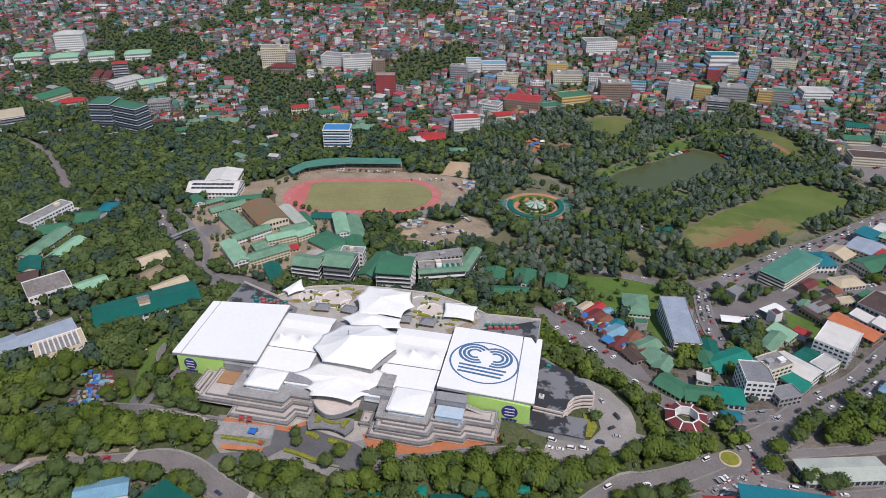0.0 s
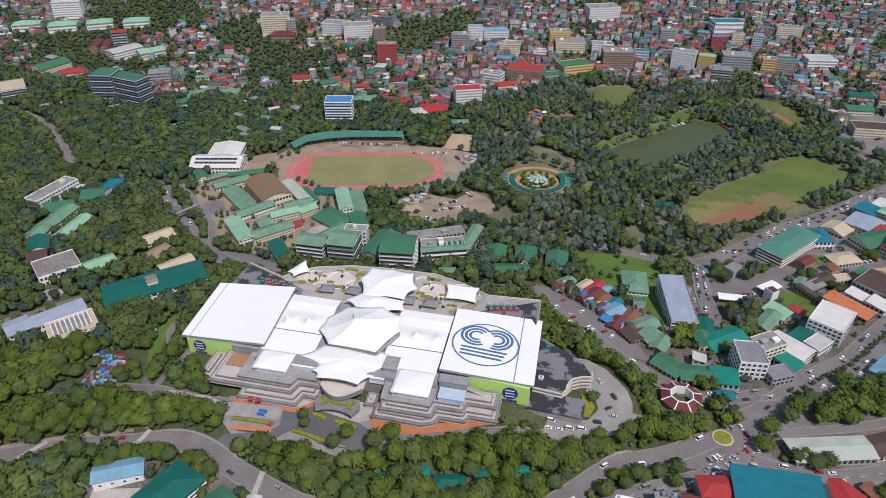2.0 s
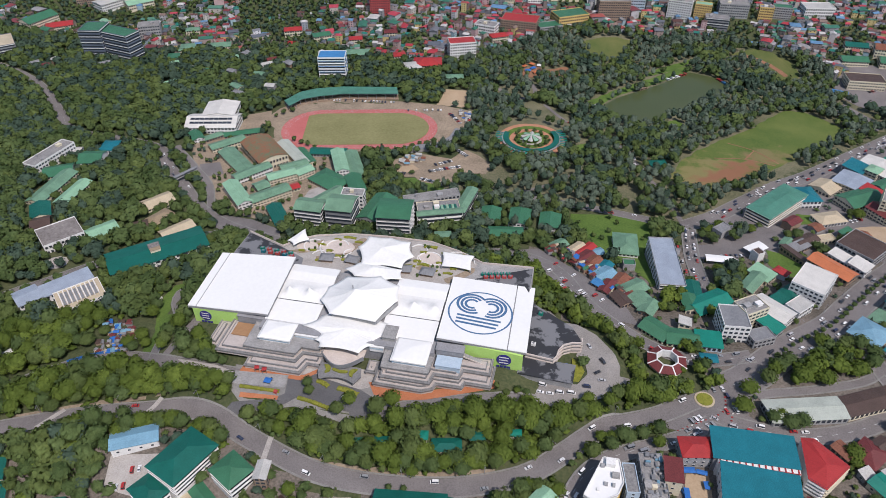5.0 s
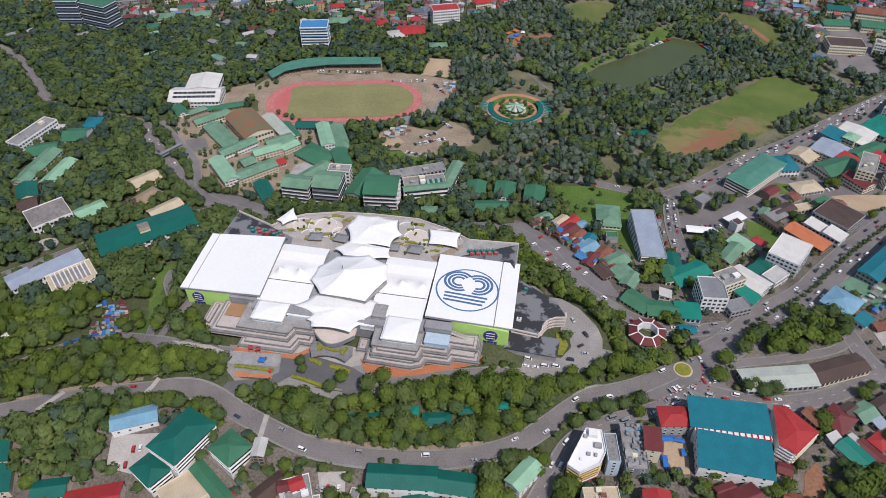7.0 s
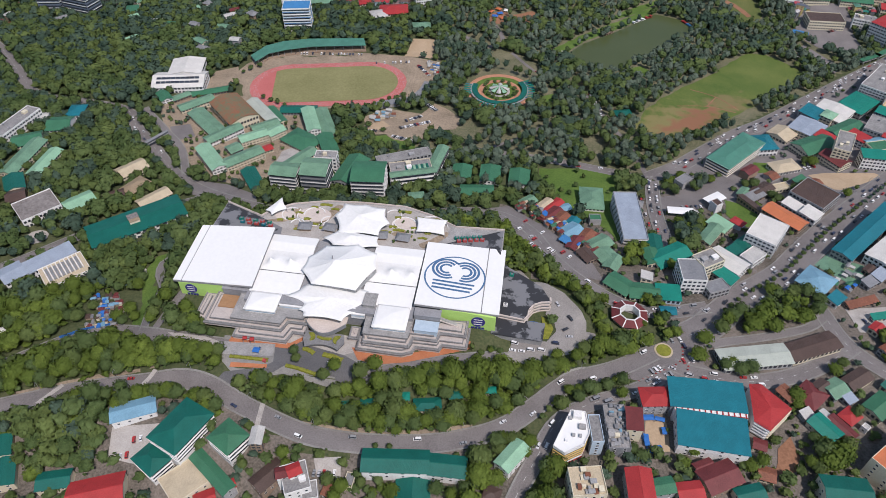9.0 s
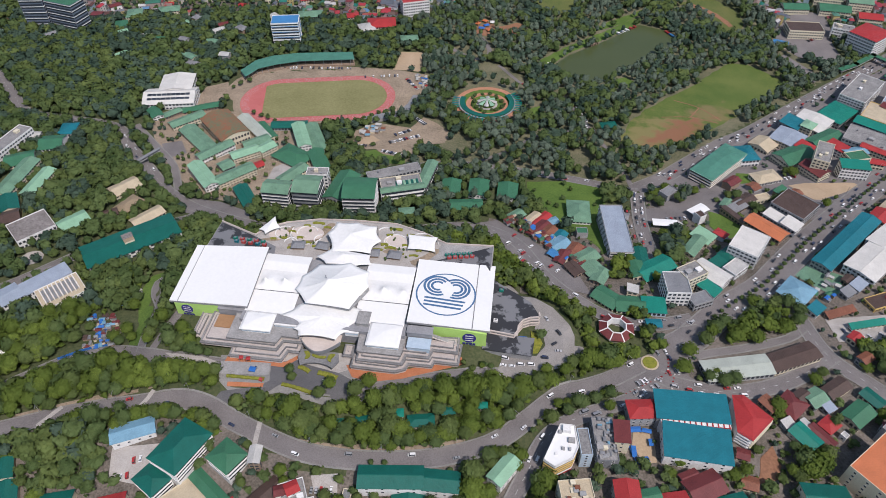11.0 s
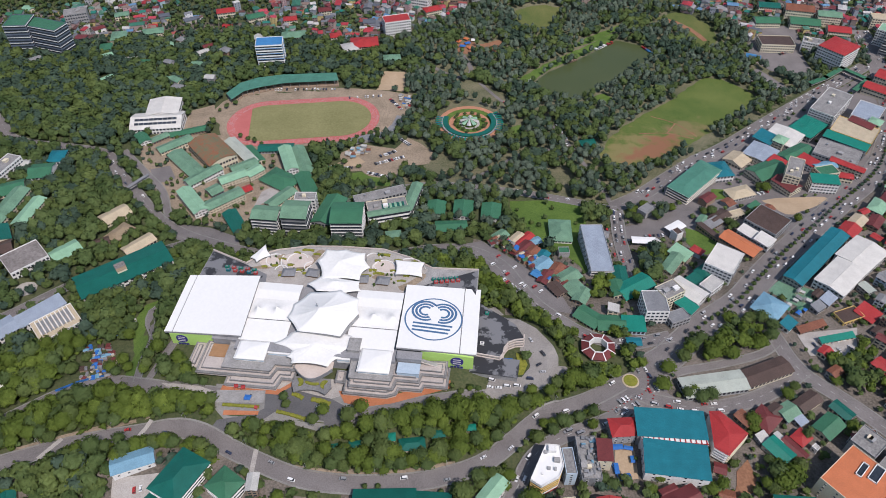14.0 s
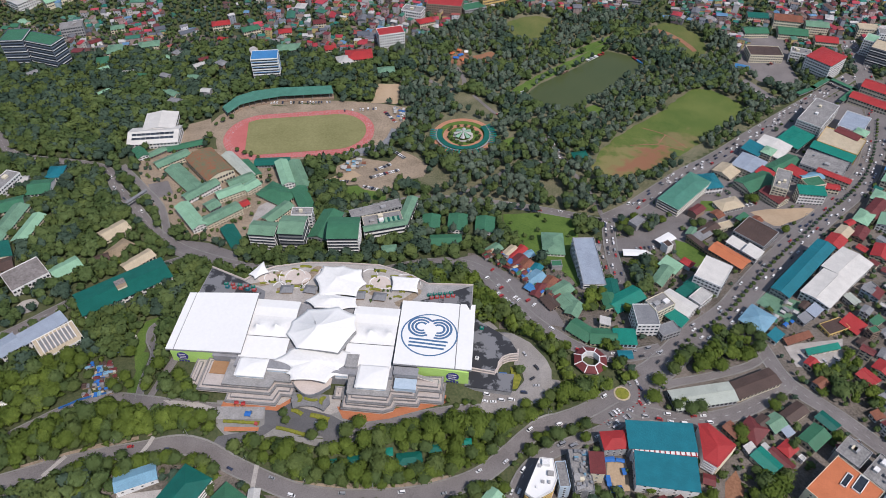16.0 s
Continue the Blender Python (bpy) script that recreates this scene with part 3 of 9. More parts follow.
sheet("dirt_parking", [(-70, 311), (-49, 331), (-10, 326), (1, 349), (17, 340), (35, 321), (31, 300), (5, 290), (0, 265), (-26, 262), (-38, 278), (-61, 272), (-80, 274), (-77, 282), (-63, 293)], M["dust"], 0.3, "bare dusty car park by the stadium", "lot")
sheet("parking_earth", [(-78, 276), (-60, 276), (-46, 286), (-36, 296), (-46, 304), (-62, 296)], M["tan"], 0.42, "strip of bare tan earth in the car park", "soil", wild=1.5)
sheet("grass_mound", [(-49, 271), (-38, 276), (-27, 268), (-5, 262), (-3, 251), (-45, 252)], M["lawn"], 0.4, "grassy mound beside the car park", "grass", wild=1)
sheet("dirt_court", [(-52, 445), (-51, 497), (-22, 500), (-19, 450)], M["tan"], 0.35, "tan earth court fenced by trees", "court")
sheet("park_clearing", [(109, 681), (147, 706), (184, 702), (158, 646), (127, 643)], M["turf"], 0.3, "open grass clearing in the park", "grass", wild=3)
sheet("playground", [(34, 579), (54, 598), (65, 570), (42, 559)], M["redsoil"], 0.3, "earth playground among park trees", "playground", wild=1)
sheet("earth_clearing", [(67, 589), (94, 606), (96, 581), (71, 570)], M["redsoil"], 0.3, "earth clearing among park trees", "soil", wild=2)
sheet("rose_garden", [(316, 697), (359, 714), (397, 673), (387, 621), (363, 619), (347, 668)], M["turf"], 0.3, "formal garden lawn with paths", "garden", wild=2)
sheet("garden_path", [(330, 690), (362, 668), (378, 640), (384, 642), (366, 674), (334, 698)], M["redsoil"], 0.5, "red garden path", "path", wild=1)
sheet("park_car_park", [(419, 555), (437, 572), (467, 518), (455, 499)], M["asphalt"], 0.3, "full car park at the park's corner", "lot")
sheet("sand_lot", [(369, 264), (384, 270), (435, 275), (402, 247), (385, 241)], M["tan"], 0.4, "bare sandy building lot", "lot", wild=1)
sheet("excavation", [(197, -46), (210, -42), (211, -65), (203, -67), (197, -55)], M["tan"], 0.3, "dug earth of a small building site", "lot", wild=1)
sheet("red_lot", [(271, -68), (275, -51), (287, -42), (290, -55), (280, -69)], M["redsoil"], 0.3, "overgrown lot of bare red soil", "soil", wild=3)
sheet("school_court", [(-260, 254), (-243, 265), (-228, 243), (-243, 229)], M["asphalt"], 0.35, "small asphalt court before the school", "lot")
sheet("school_yard", [(-131, 197), (-132, 230), (-117, 249), (-107, 242), (-122, 213)], M["paving"], 0.35, "bare school yard", "yard")
sheet("lake_bank", [(117, 504), (155, 550), (214, 610), (254, 650), (259, 638), (216, 590), (158, 534), (135, 496)], M["lawn"], 0.35, "mown grass bank beside the lake", "grass", wild=1)
sheet("west_junction", [(-203, 168), (-160, 164), (-128, 150), (-120, 134), (-156, 134), (-184, 142)], M["asphalt"], 0.45, "wide asphalt junction below the school", "road")
sheet("forecourt", [(-42, -32), (-24, -27), (-19, -30), (5, -34), (16, -39), (19, -52), (6, -58), (3, -51), (-19, -50), (-30, -47), (-37, -53), (-54, -59), (-67, -66), (-75, -64), (-69, -56), (-45, -51), (-39, -46)], M["darkroad"], 0.5, "dark asphalt forecourt loop before the mall entrance", "drive")
sheet("forecourt_base", [(-78, -30), (24, -22), (29, -42), (20, -57), (4, -58), (-30, -53), (-58, -60), (-72, -50)], M["kerbstone"], 0.3, "concrete base of the forecourt", "paving")
sheet("forecourt_paving", [(-76, -35), (-42, -32), (-41, -42), (-74, -45)], M["concrete"], 0.6, "pale concrete paving before the terraces", "paving")
sheet("forecourt_walk", [(-66, -50), (-42, -48.5), (-42, -51), (-66, -53)], M["terracotta"], 0.6, "terracotta strip beside the forecourt", "paving")
sheet("drive_apron", [(-117, -33), (-90, -33), (-77, -36), (-78, -40), (-103, -40)], M["paving"], 0.5, "pale dusty drive behind the trees", "drive")
sheet("mall_car_park", [(108, -14), (112, 0), (134, 2), (140, 12), (138, 21), (132, 26), (134, 36), (130, 46), (116, 55), (104, 63), (112, 73), (132, 55), (144, 48), (155, 35), (163, 24), (170, 17), (166, 10), (154, -4), (126, -17), (110, -20)], M["paledrive"], 0.55, "pale worn curved drive beside the mall", "drive")
take([(114, 78), (134, 60), (147, 52), (159, 38), (168, 26), (174, 16), (168, 8), (140, 20)])
sheet("lawn_island", [(129, 23), (135, 21), (138.5, 13), (135, 4), (128, 2), (131, 12)], M["hedge"], 1.0, "yellow-green planted island beside the mall drive", "planting", wild=0.4)
sheet("stadium_ground", [(-240, 366), (-232, 399), (-207, 436), (-176, 452), (-125, 447), (-52, 446), (-5, 445), (-1, 409), (-7, 378), (-20, 350), (-60, 330), (-130, 320), (-198, 338)], M["dust"], 0.12, "pale dusty ground round the running track", "ground")
sheet("school_ground", SCHOOL, M["dust"], 0.2, "bare ground between the school blocks", "ground", claim=False)
sheet("gym_yard", [(-268, 318), (-262, 352), (-262, 378), (-240, 392), (-226, 360), (-236, 330)], M["dust"], 0.25, "dusty yard between gymnasium and track", "yard")
sheet("lake_lawn", [(187, 598), (217, 636), (268, 676), (246, 646), (216, 617)], M["lawn"], 0.35, "mown strip of grass above the lake", "grass", wild=1)
sheet("park_lawn", [(216, 473), (232, 488), (241, 466), (223, 456)], M["lawn"], 0.3, "small lawn among the park trees", "grass", wild=1.5)
sheet("park_lawn", [(112, 380), (128, 395), (128, 368), (118, 366)], M["lawn"], 0.3, "small lawn among the park trees", "grass", wild=1.5)
sheet("corner_plaza", [(346, 74), (350, 52), (385, 55), (395, 85)], M["paving"], 0.3, "paved corner lot", "lot")
sheet("market_lot", [(337, 123), (351, 139), (383, 123), (360, 100)], M["r_sage"], 0.3, "green-painted market lot", "lot")
sheet("house_car_park", [(3, -102), (19, -99), (21, -110), (7, -111)], M["paving"], 0.3, "small concrete car park", "lot")
sheet("house_yard", [(-125, -100), (-96, -94), (-99, -119), (-120, -118)], M["paving"], 0.3, "concrete yard before the blue-roofed hall", "yard")
for pts in ([(-20, -83), (10, -83.5), (26, -82), (60, -76), (93, -69)], [(-200, -88), (-165, -72), (-123, -55), (-105, -50)]):
    bm = ribbon(pts, 5.0, 0.3, across=2)[0]
    tagged(link_mesh("verge", bm, M["dust"]), "bare earth verge beside the road", "verge", kind="structure")

sheet("street_lot", COMMERCE[:4] + COMMERCE[6:], M["asphalt"], 0.2, "busy asphalt lots between the shop blocks", "lot", claim=False)

sheet("upper_junction", [(436, 634), (434, 595), (452, 568), (482, 550), (508, 560), (505, 611), (512, 644), (512, 680), (496, 690), (466, 680)], M["asphalt"], 0.35, "busy asphalt square beside the park", "road")
sheet("lot_grass", [(286, 214), (312, 202), (299, 171), (285, 190)], M["lawn"], 0.4, "overgrown green lot between shops", "grass", wild=1.5)
sheet("lot_grass", [(323, 282), (337, 283), (335, 265), (321, 262)], M["lawn"], 0.4, "overgrown green lot between shops", "grass", wild=1.0)

# the oval
def oval(half, r, n=28):
    pts = []
    for i in range(n + 1):
        a = -math.pi / 2 + math.pi * i / n
        pts.append((half + r * math.cos(a), r * math.sin(a)))
    for i in range(n + 1):
        a = math.pi / 2 + math.pi * i / n
        pts.append((-half + r * math.cos(a), r * math.sin(a)))
    return pts


OVAL = pose(-124.5, 370, -38.0, 0, 0, 12.5)
for nm, half, r, z, mat, label in (("track_apron", 46, 50.5, 0.25, "dust", "dusty apron round the running track"), ("running_track", 42, 46.2, 0.5, "track", "faded red rubber running track"), ("infield", 42, 36.5, 0.75, "infield", "dry grass infield of the track")):
    bm = bmesh.new()
    bm.faces.new([bm.verts.new((OVAL @ Vector((x, y, z)))) for x, y in oval(half, r) if nm != "infield" or x > -62])
    bmesh.ops.triangulate(bm, faces=bm.faces[:])
    tagged(link_mesh(nm, bm, M[mat]), label, "track", kind="structure")
take([tuple((OVAL @ Vector((x, y, 0)))[:2]) for x, y in oval(44, 56)])
bm = bmesh.new()
for k in range(1, 8):
    r = 36.5 + 1.22 * k
    o = oval(42, r, 36)
    for (x0, y0), (x1, y1) in zip(o, o[1:] + o[:1]):
        d = Vector((x1 - x0, y1 - y0, 0)).normalized().cross(Vector((0, 0, 1))) * 0.05
        bm.faces.new([bm.verts.new(OVAL @ (Vector((p, q, 0.56)) + e)) for p, q, e in ((x0, y0, -d), (x1, y1, -d), (x1, y1, d), (x0, y0, d))])
tagged(link_mesh("lane_lines", bm, M["line"]), "thin white lane lines of the track", "marking", kind="structure")

# grandstand: bent roof on posts over steps of seats
stand = thing("grandstand", pose(0, 0, 0), "long bent grandstand with a green sheet roof", "grandstand")
OUT = [(-231, 411), (-221, 436), (-204, 450), (-175, 461), (-108, 473)]
INN = [(-218, 394), (-209, 414), (-191, 426), (-164, 438), (-100, 451)]
for i in range(4):
    a, b, c, d = OUT[i], OUT[i + 1], INN[i + 1], INN[i]
    bm = bmesh.new()
    slab(bm, [(*d, -30.5), (*c, -30.5), (*b, -33.0), (*a, -33.0)], 0.4)
    part("roof", bm, M["r_sea"], stand, "green metal sheet roof")
    bm = bmesh.new()
    slab(bm, [(*a, -33.4), (*b, -33.4), (b[0] + 0.1, b[1] - 0.4, -33.4), (a[0] + 0.1, a[1] - 0.4, -33.4)], 7)
    part("back_wall", bm, M["wallgrey"], stand)
    for s in range(5):
        bm = bmesh.new()
        f0, f1 = s / 5, (s + 1) / 5
        mixp = lambda p, q, f: (p[0] + (q[0] - p[0]) * f, p[1] + (q[1] - p[1]) * f)
        slab(bm, [(*mixp(d, a, f0), -37.6 + 0.7 * s), (*mixp(c, b, f0), -37.6 + 0.7 * s), (*mixp(c, b, f1), -37.6 + 0.7 * s), (*mixp(d, a, f1), -37.6 + 0.7 * s)], 3.0 + s)
        part("seat_step", bm, M["wallbrown" if s < 2 else "concrete"], stand)
    n = 6 if i == 3 else 3
    for k in range(n):
        f = (k + 0.5) / n
        p = (d[0] + (c[0] - d[0]) * f, d[1] + (c[1] - d[1]) * f)
        bm = bmesh.new()
        box(bm, p[0] - 0.2, p[0] + 0.2, p[1] + 0.4, p[1] + 0.8, -39.5, -30.9)
        part("post", bm, M["steel"], stand)
take([(-236, 411), (-224, 440), (-206, 455), (-175, 466), (-104, 478), (-96, 447), (-160, 434), (-187, 422), (-204, 408), (-214, 390)])

# round garden with teal pergolas
garden = thing("round_pergola_garden", pose(68, 387, -40.0), "round garden of teal pergolas and orange paving", "garden")


def ring(bm, r0, r1, a0, a1, z, n=24, thick=0.2):
    """A flat ring or a disc, or a piece of one, in one closed mesh."""
    full = abs(a1 - a0) > 6.28
    cols = []
    for i in range(n if full else n + 1):
        u = a0 + (a1 - a0) * i / n
        cols.append([bm.verts.new((r * math.cos(u), r * math.sin(u), h)) for r, h in ((r0, z), (r1, z), (r1, z - thick), (r0, z - thick))])
    m = len(cols)
    for i in range(m if full else m - 1):
        c, d = cols[i], cols[(i + 1) % m]
        for k in range(4):
            bm.faces.new((c[k], c[(k + 1) % 4], d[(k + 1) % 4], d[k]))
    if not full:
        bm.faces.new(cols[0][::-1])
        bm.faces.new(cols[-1])


for nm, r0, r1, z, mat in (("paving", 0.02, 37, 0.4, "orangewalk"), ("lawn", 0.02, 31, 0.6, "lawn"), ("orange_walk", 18.5, 24, 0.75, "orangewalk"), ("path", 9, 12, 0.75, "paving")):
    bm = bmesh.new()
    ring(bm, r0, r1, 0, 2 * math.pi, z, 40)
    part(nm, bm, M[mat], garden)
bm = bmesh.new()
ring(bm, 25, 31, math.radians(165), math.radians(400), 3.8, 36, 0.3)
part("pergola_roof", bm, M["r_jade"], garden, "dark teal curved pergola roof")
bm = bmesh.new()
ring(bm, 31.2, 33, math.radians(165), math.radians(400), 2.9, 36, 0.3)
part("pergola_edge", bm, M["wallgrey"], garden)
for a0, a1, n in ((168, 205, 6), (228, 312, 12), (335, 400, 11)):
    for k in range(n):
        a = math.radians(a0 + (a1 - a0) * (k + 0.5) / n)
        bm = bmesh.new()
        ring(bm, 32, 39.5, a - 0.028, a + 0.028, 3.3, 3, 0.25)
        part("pergola_slat", bm, M["r_teal" if k % 3 == 0 else "r_emerald"], garden)
for k in range(8):
    a = math.pi * k / 4
    bm = bmesh.new()
    v = [bm.verts.new(p) for p in ((0, 0, 7.5), (10 * math.cos(a - 0.3), 10 * math.sin(a - 0.3), 4.0), (11.5 * math.cos(a), 11.5 * math.sin(a), 4.8), (10 * math.cos(a + 0.3), 10 * math.sin(a + 0.3), 4.0))]
    w = [bm.verts.new(q.co - Vector((0, 0, 0.3))) for q in v]
    bm.faces.new(v)
    bm.faces.new(w[::-1])
    for i in range(4):
        bm.faces.new((v[i], w[i], w[(i + 1) % 4], v[(i + 1) % 4]))
    part("canopy_leaf", bm, M["r_mint" if k % 2 else "r_pale"], garden, "pale star-shaped canopy leaf")
bm = bmesh.new()
ring(bm, 0.02, 0.6, 0, 2 * math.pi, 7.3, 8, 7.0)
part("canopy_post", bm, M["steel"], garden)
take([(68 + 41 * math.cos(2 * math.pi * i / 24), 387 + 41 * math.sin(2 * math.pi * i / 24)) for i in range(24)])

# low curved stand beside the track
low = thing("low_stand", pose(0, 0, 0), "low curved stand with a slate-green roof beside the track", "stand")
LOW_OUT, LOW_IN = [(-62, 327), (-40, 336), (-20, 345), (-11, 362), (-8, 386)], [(-62, 336), (-42, 345), (-27, 352), (-20, 367), (-17, 386)]
for i in range(4):
    bm = bmesh.new()
    slab(bm, [(*LOW_OUT[i], -34.4), (*LOW_OUT[i + 1], -34.4), (*LOW_IN[i + 1], -33.6), (*LOW_IN[i], -33.6)], 0.3)
    part("roof", bm, M["wallslate"], low)
    bm = bmesh.new()
    a, b = LOW_OUT[i], LOW_OUT[i + 1]
    slab(bm, [(a[0], a[1], -34.7), (b[0], b[1], -34.7), (b[0] - 0.3, b[1] + 0.3, -34.7), (a[0] - 0.3, a[1] + 0.3, -34.7)], 5.0)
    part("back_wall", bm, M["concrete"], low)

# roundabout island and the eight-sided kiosk
isl = thing("traffic_island", pose(213, 13, ground_z(213, 13)), "round planted traffic island with a tan kerb", "island")
bm = bmesh.new()
ring(bm, 0.02, 6.2, 0, 2 * math.pi, 0.95, 24, 0.6)
part("kerb", bm, M["r_cream"], isl)
bm = bmesh.new()
ring(bm, 0.02, 5.0, 0, 2 * math.pi, 1.25, 20, 0.4)
part("planting", bm, M["hedge"], isl)
kiosk = thing("octagonal_kiosk", pose(191, 40, ground_z(191, 40)), "eight-sided kiosk with maroon and white roof panels round a court", "kiosk")
for k in range(8):
    a0, a1 = 2 * math.pi * (k + 0.5) / 8, 2 * math.pi * (k + 1.5) / 8
    p = lambda r, a, z: (r * math.cos(a), r * math.sin(a), z)
    bm = bmesh.new()
    slab(bm, [p(7, a0, 6.4), p(13.5, a0, 4.2), p(13.5, a1, 4.2), p(7, a1, 6.4)], 0.3)
    part("roof_panel", bm, M["r_maroon"], kiosk)
    bm = bmesh.new()
    slab(bm, [p(6.9, a0 - 0.05, 6.6), p(13.6, a0 - 0.03, 4.4), p(13.6, a0 + 0.03, 4.4), p(6.9, a0 + 0.05, 6.6)], 0.3)
    part("hip_rib", bm, M["wallwhite"], kiosk)
    bm = bmesh.new()
    slab(bm, [p(6.8, a0, 6.8), p(7.6, a0, 6.8), p(7.6, a1, 6.8), p(6.8, a1, 6.8)], 6.0)
    part("court_wall", bm, M["wallwhite"], kiosk)
    bm = bmesh.new()
    slab(bm, [p(11.6, a0, 4.4), p(12, a0, 4.4), p(12, a1, 4.4), p(11.6, a1, 4.4)], 4.6)
    part("wall", bm, M["beige"], kiosk)
take(rect_outline(191, 40, 32, 32, 0))

# footbridge over the valley road
fb = thing("footbridge", pose(-256, 222, ground_z(-256, 222), 0, 0, 62), "grey covered footbridge over the valley road", "bridge")
bm = bmesh.new()
box(bm, -13, 13, -1.5, 1.5, 5.2, 5.6)
part("deck", bm, M["concrete"], fb)
bm = bmesh.new()
box(bm, -13, 13, -1.9, 1.9, 8.0, 8.25)
part("roof", bm, M["r_grey"], fb)
for x in (-12, -4, 4, 12):
    for y in (-1.5, 1.5):
        bm = bmesh.new()
        box(bm, x - 0.12, x + 0.12, y - 0.12, y + 0.12, 5.6 if abs(x) < 10 else -0.5, 8.0)
        part("post", bm, M["steel"], fb)
for x, y, r in ((-176, -84, 62), (-119, -66, 72), (-37, -81, 96)):
    bm = ribbon([(x - 9 * math.cos(math.radians(r)), y - 9 * math.sin(math.radians(r))), (x + 9 * math.cos(math.radians(r)), y + 9 * math.sin(math.radians(r)))], 3.2, 0.92, across=2)[0]
    tagged(link_mesh("crossing", bm, M["paving"]), "pale paved crossing over the front road", "crossing", kind="structure")


# hedges of the forecourt: rows of rounded clipped shrubs
shrng = random.Random(12)


def hedge_row(points, wide, label, lift=0.5, high=1.1, material="hedge", base=None, name="hedge", group="clipped hedges"):
    """A clipped hedge: one lumpy ridge along a line."""
    line = np.array(smooth_line(points, 1.0))
    d = np.gradient(line, axis=0)
    d /= np.linalg.norm(d, axis=1)[:, None] + 1e-9
    bm = bmesh.new()
    rows = []
    for p, u in zip(line, d):
        w, h = wide / 2 * shrng.uniform(0.8, 1.15), high * shrng.uniform(0.75, 1.15)
        q = np.array([-u[1], u[0]])
        rows.append([bm.verts.new((*(p + q * w * k), (ground_z(*p) + lift if base is None else base) + h * z)) for k, z in ((-1, -0.2), (-0.85, 0.75), (-0.35, 1), (0.35, 1), (0.85, 0.75), (1, -0.2))])
    for a, b in zip(rows, rows[1:]):
        for k in range(5):
            bm.faces.new((a[k + 1], a[k], b[k], b[k + 1]))
    tagged(link_mesh(name, bm, M[material]), label, "hedge", group)


hedge_row([(-68, -46.0), (-55, -45.6), (-42.5, -45.2)], 2.4, "yellow-green clipped hedge beside the forecourt")
hedge_row([(-45.5, -45.8), (-43.0, -46.6)], 2.6, "red-leaved shrub at the end of a hedge", high=1.7, material="wallred")
hedge_row([(-30, -47.5), (-22, -48.5), (-9, -51)], 2.8, "yellow-green clipped hedge beside the forecourt")
hedge_row([(-23, -32.5), (-18, -34), (-14.5, -36)], 3.4, "yellow-green clipped hedge beside the forecourt")
hedge_row([(-9, -35.5), (-2, -36.5), (5, -38.5)], 3.8, "yellow-green clipped hedge beside the forecourt")

# park huts, boats and playground
def boat(x, y, turn, size, colour, roofed=False):
    k = thing("rowing_boat" if not roofed else "covered_boat", pose(x, y, -49.98, 0, 0, turn) @ Matrix.Scale(size, 4), "small %s boat moored on the lake" % colour[1], "boat", "lake boats")
    bm = bmesh.new()
    rim = [(-2.2, -0.7), (1.2, -0.75), (2.6, 0), (1.2, 0.75), (-2.2, 0.7)]
    lo, hi = [bm.verts.new((x * 0.8, y * 0.6, -0.1)) for x, y in rim], [bm.verts.new((x, y, 0.55)) for x, y in rim]
    inn = [bm.verts.new((x * 0.9, y * 0.85, 0.45)) for x, y in rim]
    n = len(rim)
    bm.faces.new(inn)
    for i in range(n):
        j = (i + 1) % n
        bm.faces.new((lo[i], lo[j], hi[j], hi[i]))
        bm.faces.new((hi[i], hi[j], inn[j], inn[i]))
    part("hull", bm, M[colour[0]], k)
    if roofed:
        bm = bmesh.new()
        box(bm, -1.9, 1.6, -0.85, 0.85, 1.7, 1.85)
        part("canopy", bm, M[colour[0]], k)


brg = random.Random(3)
for i in range(11):
    boat(137 + brg.uniform(-1, 7), 497 + i * 1.6 + brg.uniform(-1, 1), brg.uniform(-40, 40), 1.0, ("wallwhite", "white"))
for i in range(9):
    boat(226 + i * 2.9, 599 + i * 2.7, 135 + brg.uniform(-8, 8), 1.3, ("wallwhite", "white") if i < 6 else ("r_red", "red"), i % 2 == 0)
for i in range(8):
    boat(291 + i * 1.6, 612 - i * 2.4, -30 + brg.uniform(-12, 12), 1.2, ("r_red", "red") if i < 3 else ("r_blue", "blue"), True)
for i in range(5):
    boat(189 + i * 2.2, 560 + i * 2.0, 135 + brg.uniform(-10, 10), 1.2, ("wallbrown", "brown"), True)
for i, (x, y, c) in enumerate(((44, 577, "bluetarp"), (50, 586, "bluetarp"), (38, 588, "r_orange"), (57, 596, "wallwhite"), (54, 574, "r_orange"), (47, 597, "r_orange"))):
    k = thing("playground_shelter", pose(x, y, ground_z(x, y), 0, 0, 30 * i), "small bright canopy on the playground", "shelter", "playground shelters")
    bm = bmesh.new()
    v = [bm.verts.new(p) for p in ((-4, -3, 2.4), (4, -3, 2.4), (4, 3, 2.4), (-4, 3, 2.4), (0, 0, 4))]
    for a, b in ((0, 1), (1, 2), (2, 3), (3, 0)):
        bm.faces.new((v[a], v[b], v[4]))
    part("canopy", bm, M[c], k)
    for px, py in ((-3.6, -2.6), (3.6, -2.6), (3.6, 2.6), (-3.6, 2.6)):
        bm = bmesh.new()
        box(bm, px - 0.1, px + 0.1, py - 0.1, py + 0.1, -0.4, 2.5)
        part("post", bm, M["steel"], k)


# ---- shopping mall ----
mall = thing("shopping_mall", pose(0, 0, 0), "long white-roofed shopping mall with stepped terraces on a hilltop", "mall")
LB = [(-124.8, 1.6, 27.2), (-66.6, 0.0, 31.6), (-68.2, 55.3, 34.9), (-124.2, 54.3, 30.6)]
RB = [(45.0, 0.0, 33.4), (100.9, 3.4, 27.9), (100.0, 68.0, 24.5), (43.5, 62.5, 30.0)]


